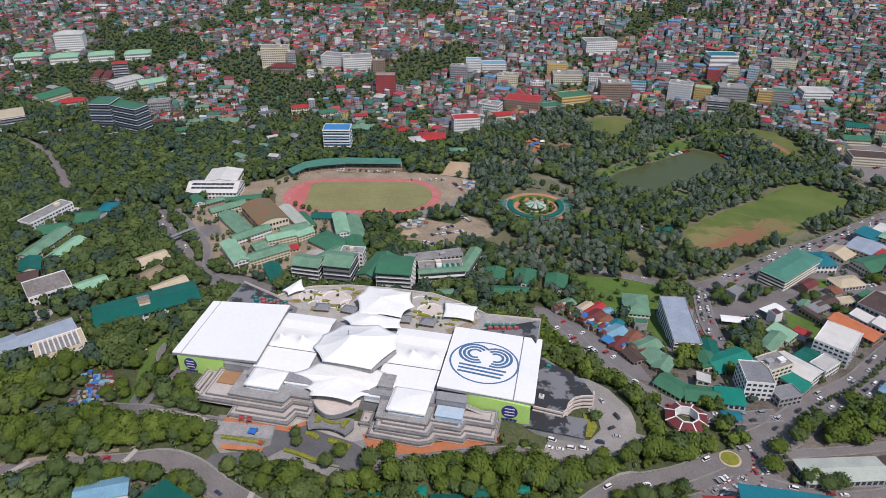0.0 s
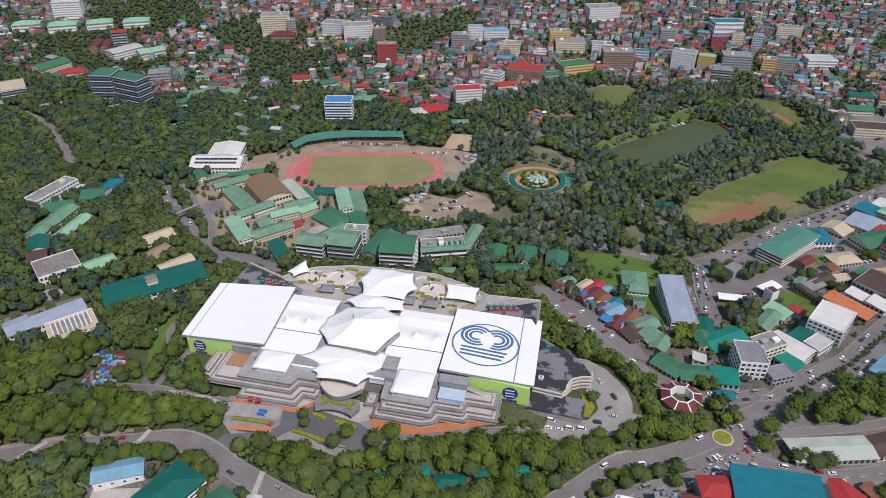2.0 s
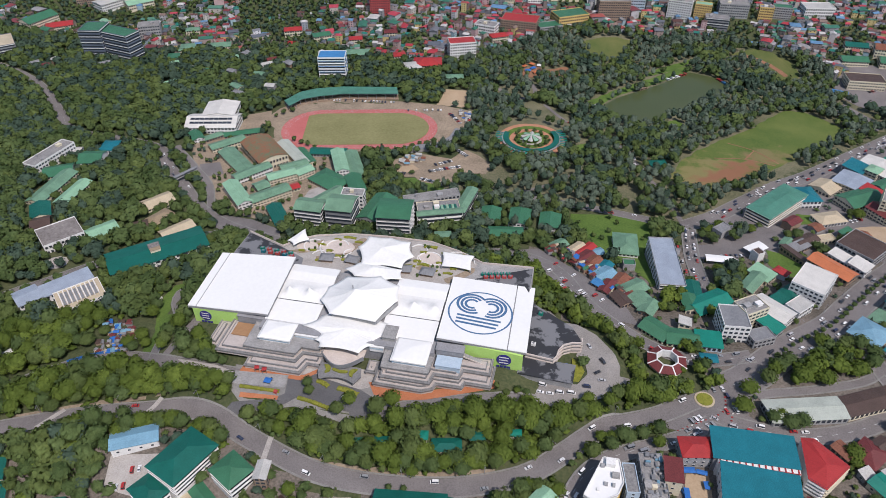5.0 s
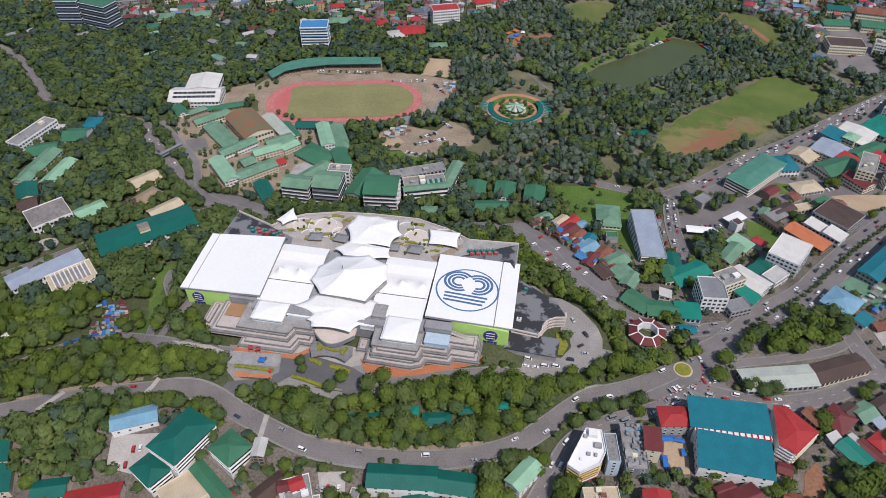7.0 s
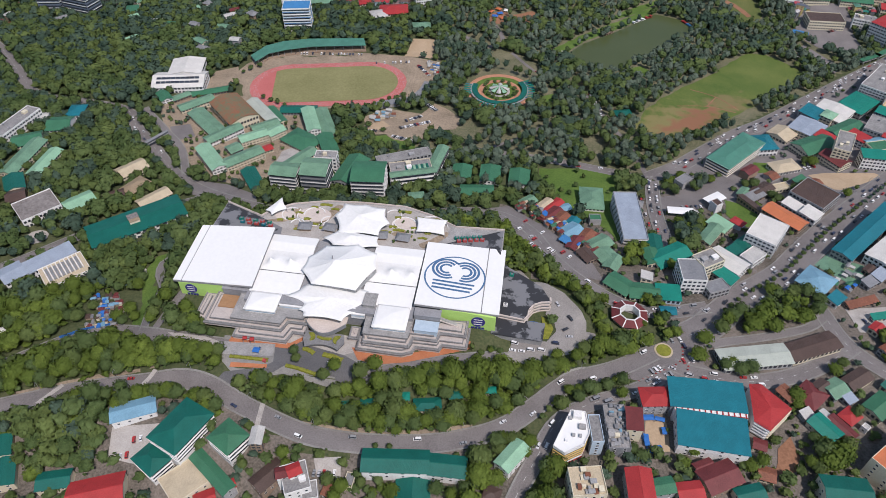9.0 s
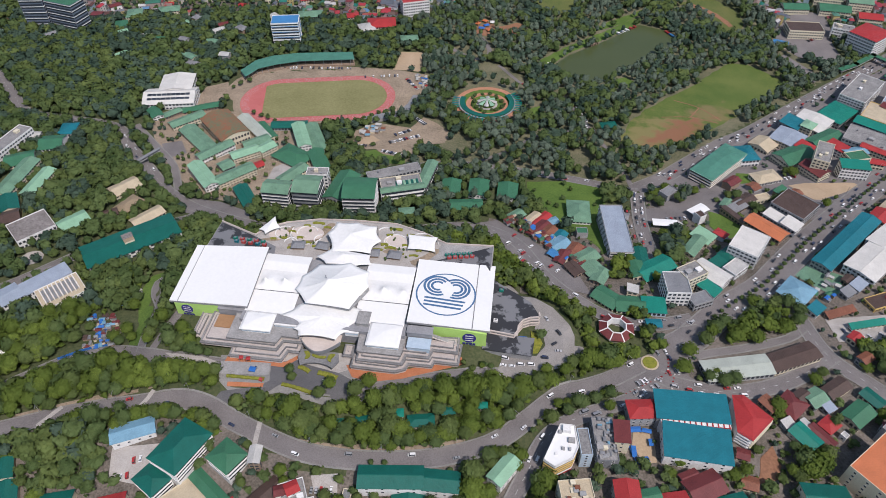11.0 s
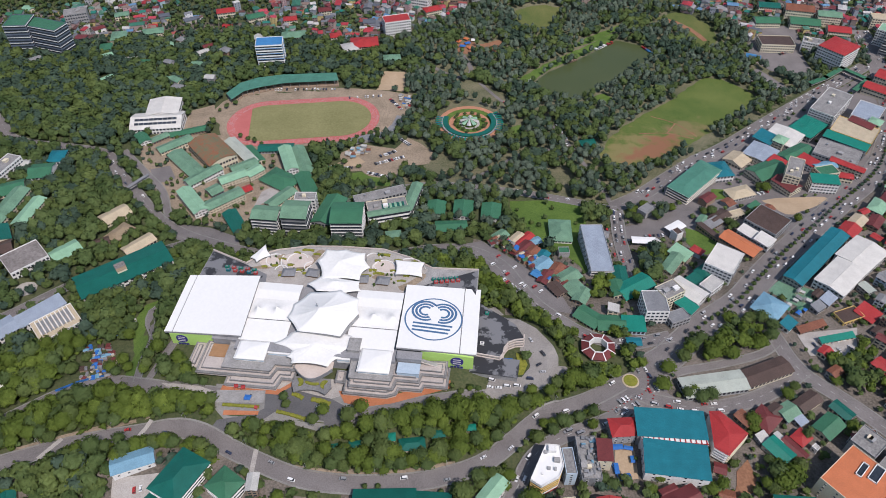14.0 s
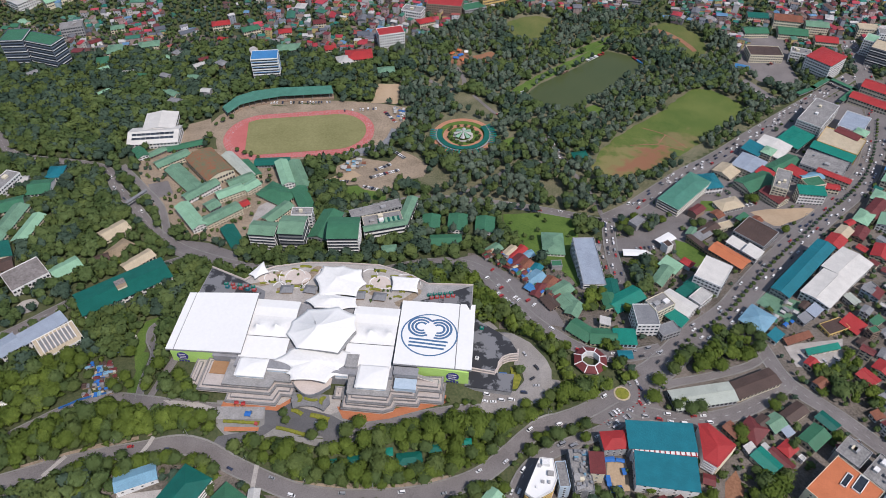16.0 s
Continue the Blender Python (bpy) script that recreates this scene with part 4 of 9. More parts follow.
def inset(corners, d):
    cx, cy = sum(p[0] for p in corners) / len(corners), sum(p[1] for p in corners) / len(corners)
    return [(p[0] - d * (1 if p[0] > cx else -1), p[1] - d * (1 if p[1] > cy else -1), *p[2:]) for p in corners]


def solid(bm, top, z0, index=0):
    """Walls and top of a body with a sloping top."""
    a = [bm.verts.new(p) for p in top]
    b = [bm.verts.new((p[0], p[1], z0)) for p in top]
    n = len(a)
    bm.faces.new(a).material_index = index
    for i in range(n):
        bm.faces.new((b[i], b[(i + 1) % n], a[(i + 1) % n], a[i])).material_index = index


for corners, gutter in ((LB, 0.1), (RB, 0.78)):
    bm = bmesh.new()
    solid(bm, [(x, y, z - 2.0) for x, y, z in inset(corners, 2.5)], 0)
    part("wall", bm, M["greywall"], mall)
    bm = bmesh.new()
    slab(bm, [(x, y, z - 0.5) for x, y, z in corners], 1.5)
    part("roof_edge", bm, M["greywall"], mall, "grey metal roof fascia")
    c = [Vector(p) for p in corners]
    lerp = lambda u, v, up=0.0: tuple((c[0] * (1 - u) + c[1] * u) * (1 - v) + (c[3] * (1 - u) + c[2] * u) * v + Vector((0, 0, up)))
    for u0, u1 in ((0.0, gutter), (gutter + 0.012, 1.0)) if gutter < 0.5 else ((0.0, gutter), (gutter + 0.012, 1.0)):
        bm = bmesh.new()
        slab(bm, [lerp(u0, 0, 0.1), lerp(u1, 0, 0.1), lerp(u1, 1, 0.1), lerp(u0, 1, 0.1)], 0.5)
        part("roof_panel", bm, M["white"], mall, "flat white roof membrane")
    if gutter > 0.5:
        # round emblem, as plain bands
        bm = bmesh.new()
        n, cu, cv, r = 72, 0.415, 0.47, 21.0
        W, D = 56.0, 64.0
        rim_at = lambda k, rad: bm.verts.new(lerp(cu + rad * math.cos(k) / W, cv + rad * math.sin(k) / D, 0.20))
        for i in range(n):
            a0, a1 = 2 * math.pi * i / n, 2 * math.pi * (i + 1) / n
            bm.faces.new((rim_at(a0, r), rim_at(a1, r), rim_at(a1, r - 1.1), rim_at(a0, r - 1.1)))

        part("roof_emblem", bm, M["navy"], mall, "blue ring of the roof emblem")

        def band(pts, wide):
            bm = bmesh.new()
            line = np.array(smooth_line(pts, 1.2))
            d = np.gradient(line, axis=0)
            d /= np.linalg.norm(d, axis=1)[:, None] + 1e-9
            q = np.stack([-d[:, 1], d[:, 0]], 1) * wide / 2
            pt = lambda p: bm.verts.new(lerp(cu + p[0] / W, cv + p[1] / D, 0.22))
            rows = [(pt(p - e), pt(p + e)) for p, e in zip(line, q)]
            for (a, b), (c, d) in zip(rows, rows[1:]):
                bm.faces.new((a, c, d, b))
            part("emblem_band", bm, M["navy"], mall)
        arc_pts = lambda x, y, rad, a0, a1: [(x + rad * math.cos(math.radians(a0 + (a1 - a0) * k / 10)), y + rad * math.sin(math.radians(a0 + (a1 - a0) * k / 10))) for k in range(11)]
        for k in range(3):
            rad = 9.4 - 2.6 * k
            band(arc_pts(-6.5, 7.5, rad, 40, 300), 1.7)
            band(arc_pts(6.5, 6.0, rad, -110, 130), 1.7)
            band([(-14.5, -5.0 - 3.4 * k), (14.0 - 1.2 * k, -6.5 - 3.4 * k)], 1.7)


def emblem(x, y, z, w, slope=0.0):
    """A dark round sign with two rows of bars under it, on a wall that faces south."""
    bm = bmesh.new()
    n = 28
    vs = [bm.verts.new((x + w * math.cos(2 * math.pi * i / n), y, z + w * math.sin(2 * math.pi * i / n))) for i in range(n)]
    back = [bm.verts.new((v.co.x, y + 0.3, v.co.z)) for v in vs]
    bm.faces.new(vs[::-1])
    for i in range(n):
        bm.faces.new((vs[i], back[i], back[(i + 1) % n], vs[(i + 1) % n]))
    part("wall_sign", bm, M["inkblue"], mall, "dark blue round sign")
    for row, (h, cells) in enumerate(((1.5, 4), (0.8, 6))):
        zz = z - w - 2.2 - row * 1.5
        for i in range(cells):
            s = 2 * w / cells
            bm = bmesh.new()
            box(bm, x - w + i * s + 0.15, x - w + (i + 1) * s - 0.25, y, y + 0.3, zz, zz + h)
            part("sign_bar", bm, M["inkblue"], mall)
    for k in range(3):
        t0 = -0.55 + 0.5 * k
        bm = bmesh.new()
        box(bm, x - w * 0.62, x + w * 0.62, y - 0.08, y, z + w * (t0 - 0.05), z + w * (t0 + 0.10))
        part("sign_stripe", bm, M["wallwhite"], mall)


def green_wall(x0, x1, y, z0, z1a, z1b):
    bm = bmesh.new()
    top = [(x0, y, z1a), (x1, y, z1b)]
    vs = [bm.verts.new((px, py, pz)) for px, py, pz in
          ((x0, y, z0), (x1, y, z0), (x1, y, z1b), (x0, y, z1a), (x0, y + 1.4, z0), (x1, y + 1.4, z0), (x1, y + 1.4, z1b), (x0, y + 1.4, z1a))]
    for f in ((0, 1, 2, 3), (5, 4, 7, 6), (4, 0, 3, 7), (1, 5, 6, 2), (3, 2, 6, 7)):
        bm.faces.new([vs[i] for i in f])
    part("green_wall", bm, M["limegreen"], mall, "lime green painted wall panel")


green_wall(-121.5, -88.0, 1.2, 8, 25.4, 27.4)
green_wall(62.0, 99.0, 1.4, 6, 29.8, 26.4)
emblem(-113.0, 0.8, 20.6, 4.2)
emblem(87.5, 1.0, 21.0, 4.6)

# main body between the blocks, and the garden deck behind it
bm = bmesh.new()
box(bm, -70, 45, -8, 54, 6, 27.4)
part("main_body", bm, M["greywall"], mall)
DECK = [(-121, 54), (-119, 88.5), (-88, 76.5), (-80, 86), (-67.5, 93.5), (-43, 100.5), (-15, 103), (19, 103.3), (42, 96), (60.5, 86.5), (97, 88.5), (97, 60), (46, 54), (-70, 54)]
bm = bmesh.new()
prism(bm, DECK, 0, 25.0)
part("garden_deck", bm, M["concrete"], mall)
bm = bmesh.new()
prism(bm, [(-86, 66), (-86, 77), (-78, 85), (-66, 92), (-43, 99), (-15, 101.5), (19, 101.8), (41, 94.6), (57, 85), (52, 72), (45, 55.5), (-66, 55.5)], 24.9, 25.15)
part("deck_paving", bm, M["paving"], mall, "pale paving of the roof garden")
for o in ([(-120.4, 55), (-118.6, 87.2), (-88, 75.2), (-68, 66), (-66, 55)], [(47, 63), (96.4, 87.8), (96.4, 62)]):
    bm = bmesh.new()
    prism(bm, o, 24.9, 25.3)
    part("roof_deck", bm, M["darkdeck"], mall, "grey roof deck stained dark by rain")
rim = DECK[1:11]
for (x0, y0), (x1, y1) in zip(rim, rim[1:]):
    L = math.hypot(x1 - x0, y1 - y0)
    bm = bmesh.new()
    box(bm, 0, L, -0.3, 0.3, 24.5, 26.1, pose(x0, y0, 0, 0, 0, math.degrees(math.atan2(y1 - y0, x1 - x0))))
    part("deck_parapet", bm, M["beige"], mall)
for cx, cy, rx, ry in ((-48, 84, 13, 8), (-22, 88, 9, 7), (24, 84, 12, 7), (-70, 80, 8, 6)):
    bm = bmesh.new()
    prism(bm, [(cx + rx * math.cos(2 * math.pi * i / 20), cy + ry * math.sin(2 * math.pi * i / 20)) for i in range(20)], 25.1, 25.24)
    part("round_paving", bm, M["beige"], mall, "round patch of tan paving")

# flat and ridged white roofs beside the dome
def tent(name, peak, outline, rings=7, sag=0.10, power=1.7, material=None, folds=0.0):
    bm = bmesh.new()
    px, py, pz = peak
    loop = []
    n = len(outline)
    for i in range(n):
        a, b = np.array(outline[i], float), np.array(outline[(i + 1) % n], float)
        for k in range(8):
            t = k / 8
            p = a * (1 - t) + b * t
            s = 4 * t * (1 - t)
            p[:2] += (np.array([px, py]) - p[:2]) * sag * s
            p[2] += 0.6 * s * sag * 5
            loop.append(p)
    apex = bm.verts.new((px, py, pz))
    prev = None
    for r in range(1, rings + 1):
        f = r / rings
        cur = []
        for p in loop:
            z = p[2] + (pz - p[2]) * (1 - f) ** power + (folds if len(cur) % 4 == 0 else 0) * math.sin(math.pi * f)
            cur.append(bm.verts.new((px + (p[0] - px) * f, py + (p[1] - py) * f, z)))
        m = len(cur)
        for i in range(m):
            j = (i + 1) % m
            if prev is None:
                bm.faces.new((apex, cur[i], cur[j]))
            else:
                bm.faces.new((prev[i], cur[i], cur[j], prev[j]))
        prev = cur
    low = [bm.verts.new((v.co.x, v.co.y, v.co.z - 0.5)) for v in prev]
    for i in range(len(prev)):
        j = (i + 1) % len(prev)
        bm.faces.new((prev[i], low[i], low[j], prev[j]))
    bmesh.ops.recalc_face_normals(bm, faces=bm.faces[:])
    return part(name, bm, material or M["tent"], mall, "white stretched tent roof", smooth=True)


def membrane(x0, x1, y0, y1, za, zb, peaks, high=5.5):
    """A stretched sheet over pointed masts, held down along its four edges."""
    nx, ny = 34, 18
    bm = bmesh.new()
    grid = []
    for j in range(ny + 1):
        v = j / ny
        row = []
        for i in range(nx + 1):
            u = i / nx
            x, y = x0 + (x1 - x0) * u, y0 + (y1 - y0) * v
            edge = min(1.0, 5 * min(u, 1 - u), 3.2 * min(v, 1 - v))
            z = za + (zb - za) * v + edge * sum(high * math.exp(-math.hypot(x - px, y - py) / 2.2) for px, py in peaks) + 0.9 * math.sin(math.pi * v) * edge
            row.append(bm.verts.new((x, y, z)))
        grid.append(row)
    for p, q in zip(grid, grid[1:]):
        for i in range(nx):
            bm.faces.new((p[i], p[i + 1], q[i + 1], q[i]))
    part("peaked_roof", bm, M["tent"], mall, "white tent sheet drawn up over two pointed masts", smooth=True)


def ridged(x0, x1, y0, y1, zs, name="white_roof"):
    """A roof in three folds from south to north: zs are its heights."""
    bm = bmesh.new()
    ys = [y0 + (y1 - y0) * k / (len(zs) - 1) for k in range(len(zs))]
    for (ya, za), (yb, zb) in zip(zip(ys, zs), zip(ys[1:], zs[1:])):
        slab(bm, [(x0, ya, za), (x1, ya, za), (x1, yb, zb), (x0, yb, zb)], 0.6)
    part(name, bm, M["white"], mall, "folded white roof")


for x0, x1 in ((-69, -35), (8, 43)):
    ridged(x0, x1, 37.0, 53.6, [29.8, 31.0, 30.0])
    ridged(x0, x1, -0.5, 17.8, [28.0, 28.9, 29.4])
    bm = bmesh.new()
    box(bm, x0, x1, 0.2, 53.8, 26.5, 27.9)
    part("roof_curb", bm, M["greywall"], mall)
    membrane(x0, x1, 18.6, 36.4, 29.2, 31.0, [(-61, 24.5), (-47, 25.5)] if x0 < 0 else [(24.2, 26.6), (38.6, 27.2)])
tent("dome_roof", (-11.8, 18.4, 46.5), [(-36.5, 32, 32.6), (-27, 44, 33.6), (-4, 48.0, 34.2), (11.0, 41, 34.2), (13.6, 27, 34.6), (4.4, 4.6, 34.6), (-27, 7.0, 33.4), (-38, 20, 32.4)], sag=0.03, power=1.3, material=M["oldtent"], rings=10, folds=0.22)
tent("front_tent", (-13, -1, 30.4), [(-43, -1.5, 28.2), (-33, 9, 28.6), (-29, 14, 29.6), (-2, 16, 29.8), (14, 9.5, 28.8), (17.5, 1.5, 28.2), (7, -3.5, 27.6), (9, -7, 27.0), (-0.5, -16.5, 26.9), (-26.5, -16.5, 27.0), (-31, -11.5, 27.4), (-29, -5.5, 27.6)], sag=0.09, power=1.6, folds=0.12)
for x0, y0, x1, y1 in ((-26, 8.5, 4.0, 6.2), (4.4, 6.6, 13.4, 26.4)):
    bm = bmesh.new()
    box(bm, 0, math.hypot(x1 - x0, y1 - y0), -0.3, 0.3, 30.6, 33.4, pose(x0, y0, 0, 0, 0, math.degrees(math.atan2(y1 - y0, x1 - x0))))
    part("dome_frame", bm, M["wallgrey"], mall, "grey frame under the dome's edge")
tent("back_tent", (-11, 56, 35.0), [(-32, 54, 31.6), (-22.5, 63.5, 32), (7.5, 60, 32), (10, 51, 31.6), (-2, 47, 32.4), (-23, 47, 32.4)], sag=0.06)
tent("back_tent", (-11, 77, 36.0), [(-30, 78.5, 32.4), (-25, 89.5, 34.6), (-9, 92.5, 33.2), (7, 88.5, 34.6), (12.5, 76, 32.0), (7, 61.5, 32.4), (-22, 59, 32.4)], sag=0.10)
tent("small_tent", (-77, 83.5, 30.8), [(-85.5, 80, 28.4), (-76, 93.5, 31.0), (-69.5, 84, 28.6), (-79, 75.5, 28.4)], sag=0.16, power=1.2)
tent("small_tent", (42, 80.5, 30.0), [(30.5, 87.7, 30.4), (54, 87.4, 30.4), (54, 73.5, 28.4), (32.4, 74, 28.4)], sag=0.12, power=1.0)
for x, y, z0, z1 in ((-15, 22.5, 28, 46.5), (-25, 89.5, 25, 34.6), (7, 88.5, 25, 34.6), (-76, 93.0, 25, 31), (30.8, 87.4, 25, 30.4), (53.6, 87, 25, 30.4), (32.6, 74.3, 25, 28.6), (53.7, 73.8, 25, 28.6), (-85, 80, 25, 28.6), (-70, 84, 25, 28.8)):
    bm = bmesh.new()
    box(bm, x - 0.25, x + 0.25, y - 0.25, y + 0.25, z0, z1)
    part("mast", bm, M["steel"], mall)


# stepped terraces in front: floors with pale parapets over recesses coloured shade-dark
def shrink(outline, d):
    """The outline drawn in by d metres."""
    n, out = len(outline), []
    area = sum(a[0] * b[1] - b[0] * a[1] for a, b in zip(outline, outline[1:] + outline[:1]))
    sg = 1 if area > 0 else -1
    for i in range(n):
        p, q, r = (Vector(outline[k % n][:2]) for k in (i - 1, i, i + 1))
        e, f = (q - p).normalized(), (r - q).normalized()
        m = Vector((-e.y - f.y, e.x + f.x)) * sg
        k = max(0.35, m.length_squared / 2)
        out.append((q.x + m.x * d / k, q.y + m.y * d / k))
    return out


def terrace(outline, z, depth=2.7, floor="terracefloor", railed=True):
    """A floor slab with a pale parapet, over a set-back car deck, its shade put into a dark colour, behind a low band.
    """
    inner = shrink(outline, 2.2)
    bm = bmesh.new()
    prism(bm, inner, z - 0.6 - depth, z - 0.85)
    part("recess", bm, M["recess"], mall, "set-back car deck coloured dark for its shade")
    bm = bmesh.new()
    prism(bm, shrink(outline, 0.6), z - 2.9, z - 1.75)
    part("deck_band", bm, M["beige"], mall, "pale parapet of the open car deck")
    bm = bmesh.new()
    prism(bm, outline, z - 0.85, z)
    part("terrace_ledge", bm, M["ledge"], mall, "grey rain-stained concrete ledge")
    bm = bmesh.new()
    prism(bm, shrink(outline, 1.4 if railed else 0.5), z, z + 0.08)
    part("terrace_floor", bm, M[floor], mall)
    wallline = shrink(outline, 1.1 if railed else 0.3)
    bm = bmesh.new()
    for (x0, y0), (x1, y1) in zip(wallline, wallline[1:] + wallline[:1]):
        L = math.hypot(x1 - x0, y1 - y0)
        if L > 0.5 and min(y0, y1) < -6:
            m = pose(x0, y0, 0, 0, 0, math.degrees(math.atan2(y1 - y0, x1 - x0)))
            box(bm, -0.2, L + 0.2, -0.2, 0.2, z - 0.02, z + (1.05 if railed else 0.45), m)
    if railed:
        low = bmesh.new()
        prism(low, shrink(outline, 3.4), z + 0.02, z + 1.25)
        part("planter_step", low, M["ledge"], mall, "raised grey step along the terrace")
        low = bmesh.new()
        prism(low, shrink(outline, 4.0), z + 1.25, z + 1.33)
        part("step_floor", low, M["terracefloor"], mall)
    part("parapet", bm, M["concrete"], mall, "grey rendered parapet" if railed else "grey roof kerb")


# west wing
terrace([(-102.5, 2), (-102.5, -20.5), (-93, -23.5), (-93, 2)], 18.0)
terrace([(-71.5, -12), (-71.5, -32.4), (-34.5, -32.2), (-32, -24.2), (-23.5, -24.2), (-23.5, -12)], 17.4)
terrace([(-93, 2), (-93, -26.4), (-39, -26.4), (-36.5, -18.6), (-24, -18.4), (-24, -4)], 20.8)
terrace([(-75, 2), (-75, -22.8), (-40, -22.8), (-38, -16.8), (-26, -16.8), (-26, -4)], 24.2, floor="concrete", railed=False)
# east wing
terrace([(4.2, -12), (4.6, -22.4), (11.4, -22.4), (11.4, -12)], 17.4)
terrace([(11.5, -4), (11.5, -30.6), (42, -31.0), (48.6, -28), (50, -23.8), (65.6, -23.6), (67, -19.7), (83, -19.7), (83.5, -2), (60, 2)], 17.4)
terrace([(14, -4), (15, -27.0), (46, -27.0), (47.8, -19.4), (63.2, -19.4), (64.8, -12.8), (81.5, -13.0), (81.5, 1)], 20.8)
terrace([(13.5, -4), (14.6, -22.4), (44.6, -22.4), (45.8, -6), (46, 2)], 24.2, floor="concrete", railed=False)
for x0, x1, y0, y1, z in ((-67.2, -45.6, -16.8, -1.0, 28.0), (20, 42.6, -18.8, 0.8, 28.0)):
    bm = bmesh.new()
    box(bm, x0 + 0.9, x1 - 0.9, y0 + 0.9, y1, 23.5, z - 1.0)
    part("penthouse", bm, M["wallwhite"], mall, "white upper storey")
    bm = bmesh.new()
    box(bm, x0 + 0.8, x1 - 0.8, y0 + 0.8, y1 - 1, 24.9, 25.9)
    part("window_band", bm, M["wallblue"], mall, "pale blue glazing of the upper storey")
    bm = bmesh.new()
    slab(bm, [(x0, y0, z - 0.1), (x1, y0, z - 0.1), (x1, y1, z), (x0, y1, z)], 1.0)
    part("penthouse_roof", bm, M["white"], mall, "white roof slab")
    tent("roof_sheet", ((x0 + x1) / 2, (y0 + y1) / 2 + 2, z + 1.3), [(x0 + 0.4, y0 + 0.4, z + 0.1), (x1 - 0.4, y0 + 0.4, z + 0.1), (x1 - 0.4, y1 - 0.4, z + 0.2), (x0 + 0.4, y1 - 0.4, z + 0.2)], sag=0.0, power=1.1, material=M["white"])
for x0, x1, y0, y1, z0, z1, m in ((-87, -74, -13, -2.8, 18, 22.4, "deckwood"), (11, 19, -3.5, 7, 23, 30.0, "concrete"), (47.5, 62.5, -15.2, -7.2, 20, 25.2, "wallblue"), (46, 63, -6, 0, 23, 29.0, "greywall"), (-88, -68, -1, 1.5, 20, 27, "greywall"), (-45, -27, -9, -4, 22, 26.2, "wallwhite"), (4, 13, -9, -4, 22, 26.0, "wallwhite")):
    bm = bmesh.new()
    box(bm, x0, x1, y0, y1, z0, z1)
    box(bm, x0 - 0.4, x1 + 0.4, y0 - 0.4, y1 + 0.4, z1, z1 + 0.5)
    part("stair_block", bm, M[m], mall)
for x0, x1, y, z in ((-45.2, -27, -9.1, 24.4), (4.2, 13, -9.1, 24.3)):
    bm = bmesh.new()
    box(bm, x0, x1, y - 0.1, y, z, z + 0.9)
    part("window_band", bm, M["wallblue"], mall, "pale blue glazing of the upper storey")
bm = bmesh.new()
slab(bm, [(61, -4.6, 25.4), (80, -6.4, 20.6), (80, -3.2, 20.6), (61, -1.4, 25.4)], 0.7)
part("stair_roof", bm, M["concrete"], mall, "sloping roof over an outer stair")
bm = bmesh.new()
slab(bm, [(61, -4.9, 26.0), (80, -6.7, 21.2), (80, -6.3, 21.2), (61, -4.5, 26.0)], 1.0)
part("stair_rail", bm, M["beige"], mall)

# curved balcony and entrance canopy
bm = bmesh.new()
arc = [(-26.0 + 27.5 * k / 20, -15.0 - 9.4 * math.sin(math.pi * k / 20)) for k in range(21)]
prism(bm, arc + [(1.5, -8), (-26, -8)], 20.0, 21.0)
part("curved_balcony", bm, M["beige"], mall, "pale curved balcony over the entrance")
bm = bmesh.new()
for (x0, y0), (x1, y1) in zip(arc, arc[1:]):
    box(bm, 0, math.hypot(x1 - x0, y1 - y0) + 0.1, -0.3, 0.3, 19.0, 21.9, pose(x0, y0, 0, 0, 0, math.degrees(math.atan2(y1 - y0, x1 - x0))))
part("balcony_rim", bm, M["wallslate"], mall)
bm = bmesh.new()
arc2 = [(-21.5 + 22 * k / 16, -33.6 + 3.2 * math.sin(math.pi * k / 16) ** 0.8) for k in range(17)]
prism(bm, arc2 + [(3.5, -27.5), (1.6, -20.6), (-23.7, -20.6), (-24.5, -27.0)], 17.0, 18.0)
part("entrance_canopy", bm, M["ledge"], mall, "grey flared entrance canopy with planting")
for o in ([(-21.5, -22.6), (-18.6, -22.4), (-16.6, -24.6), (-17.0, -27.6), (-19.4, -28.6), (-19.2, -26), (-20.6, -24.2)], [(-15.4, -25.8), (-11, -27), (-6.4, -26.6), (-5.6, -24.8), (-10.5, -25.2), (-15, -24.2)], [(0, -22.6), (-2.6, -22.6), (-4.4, -24.8), (-4, -27.8), (-1.6, -29), (-1.8, -26.2), (-0.6, -24.4)]):
    bm = bmesh.new()
    prism(bm, [tuple(p) for p in smooth_line(o + [o[0]], 0.8)[:-1]], 18.0, 18.8)
    part("canopy_planting", bm, M["hedge"], mall, "clipped green planting on the canopy")
for x in (-22, -15, -7, 0):
    bm = bmesh.new()
    box(bm, x - 0.5, x + 0.5, -29.5, -28.5, 12, 17.1)
    part("canopy_column", bm, M["concrete"], mall)
sheet("entrance_paving", [(-36, -18), (10, -18), (10, -31), (4, -34), (-18, -30), (-24, -27), (-36, -31)], M["paving"], 0.45, "pale paving under the entrance canopy", "paving")
sheet("terracotta_apron", [(-73, -30), (-73.5, -34.6), (-33, -34.4), (-25.5, -27), (-25.5, -23), (-33, -30)], M["terracotta"], 0.55, "terracotta paved apron below the terraces", "paving")
sheet("terracotta_apron", [(8, -27), (14, -36), (27, -38), (46, -33.2), (85, -16.5), (84, -10), (49, -25)], M["terracotta"], 0.55, "terracotta paved apron below the terraces", "paving")

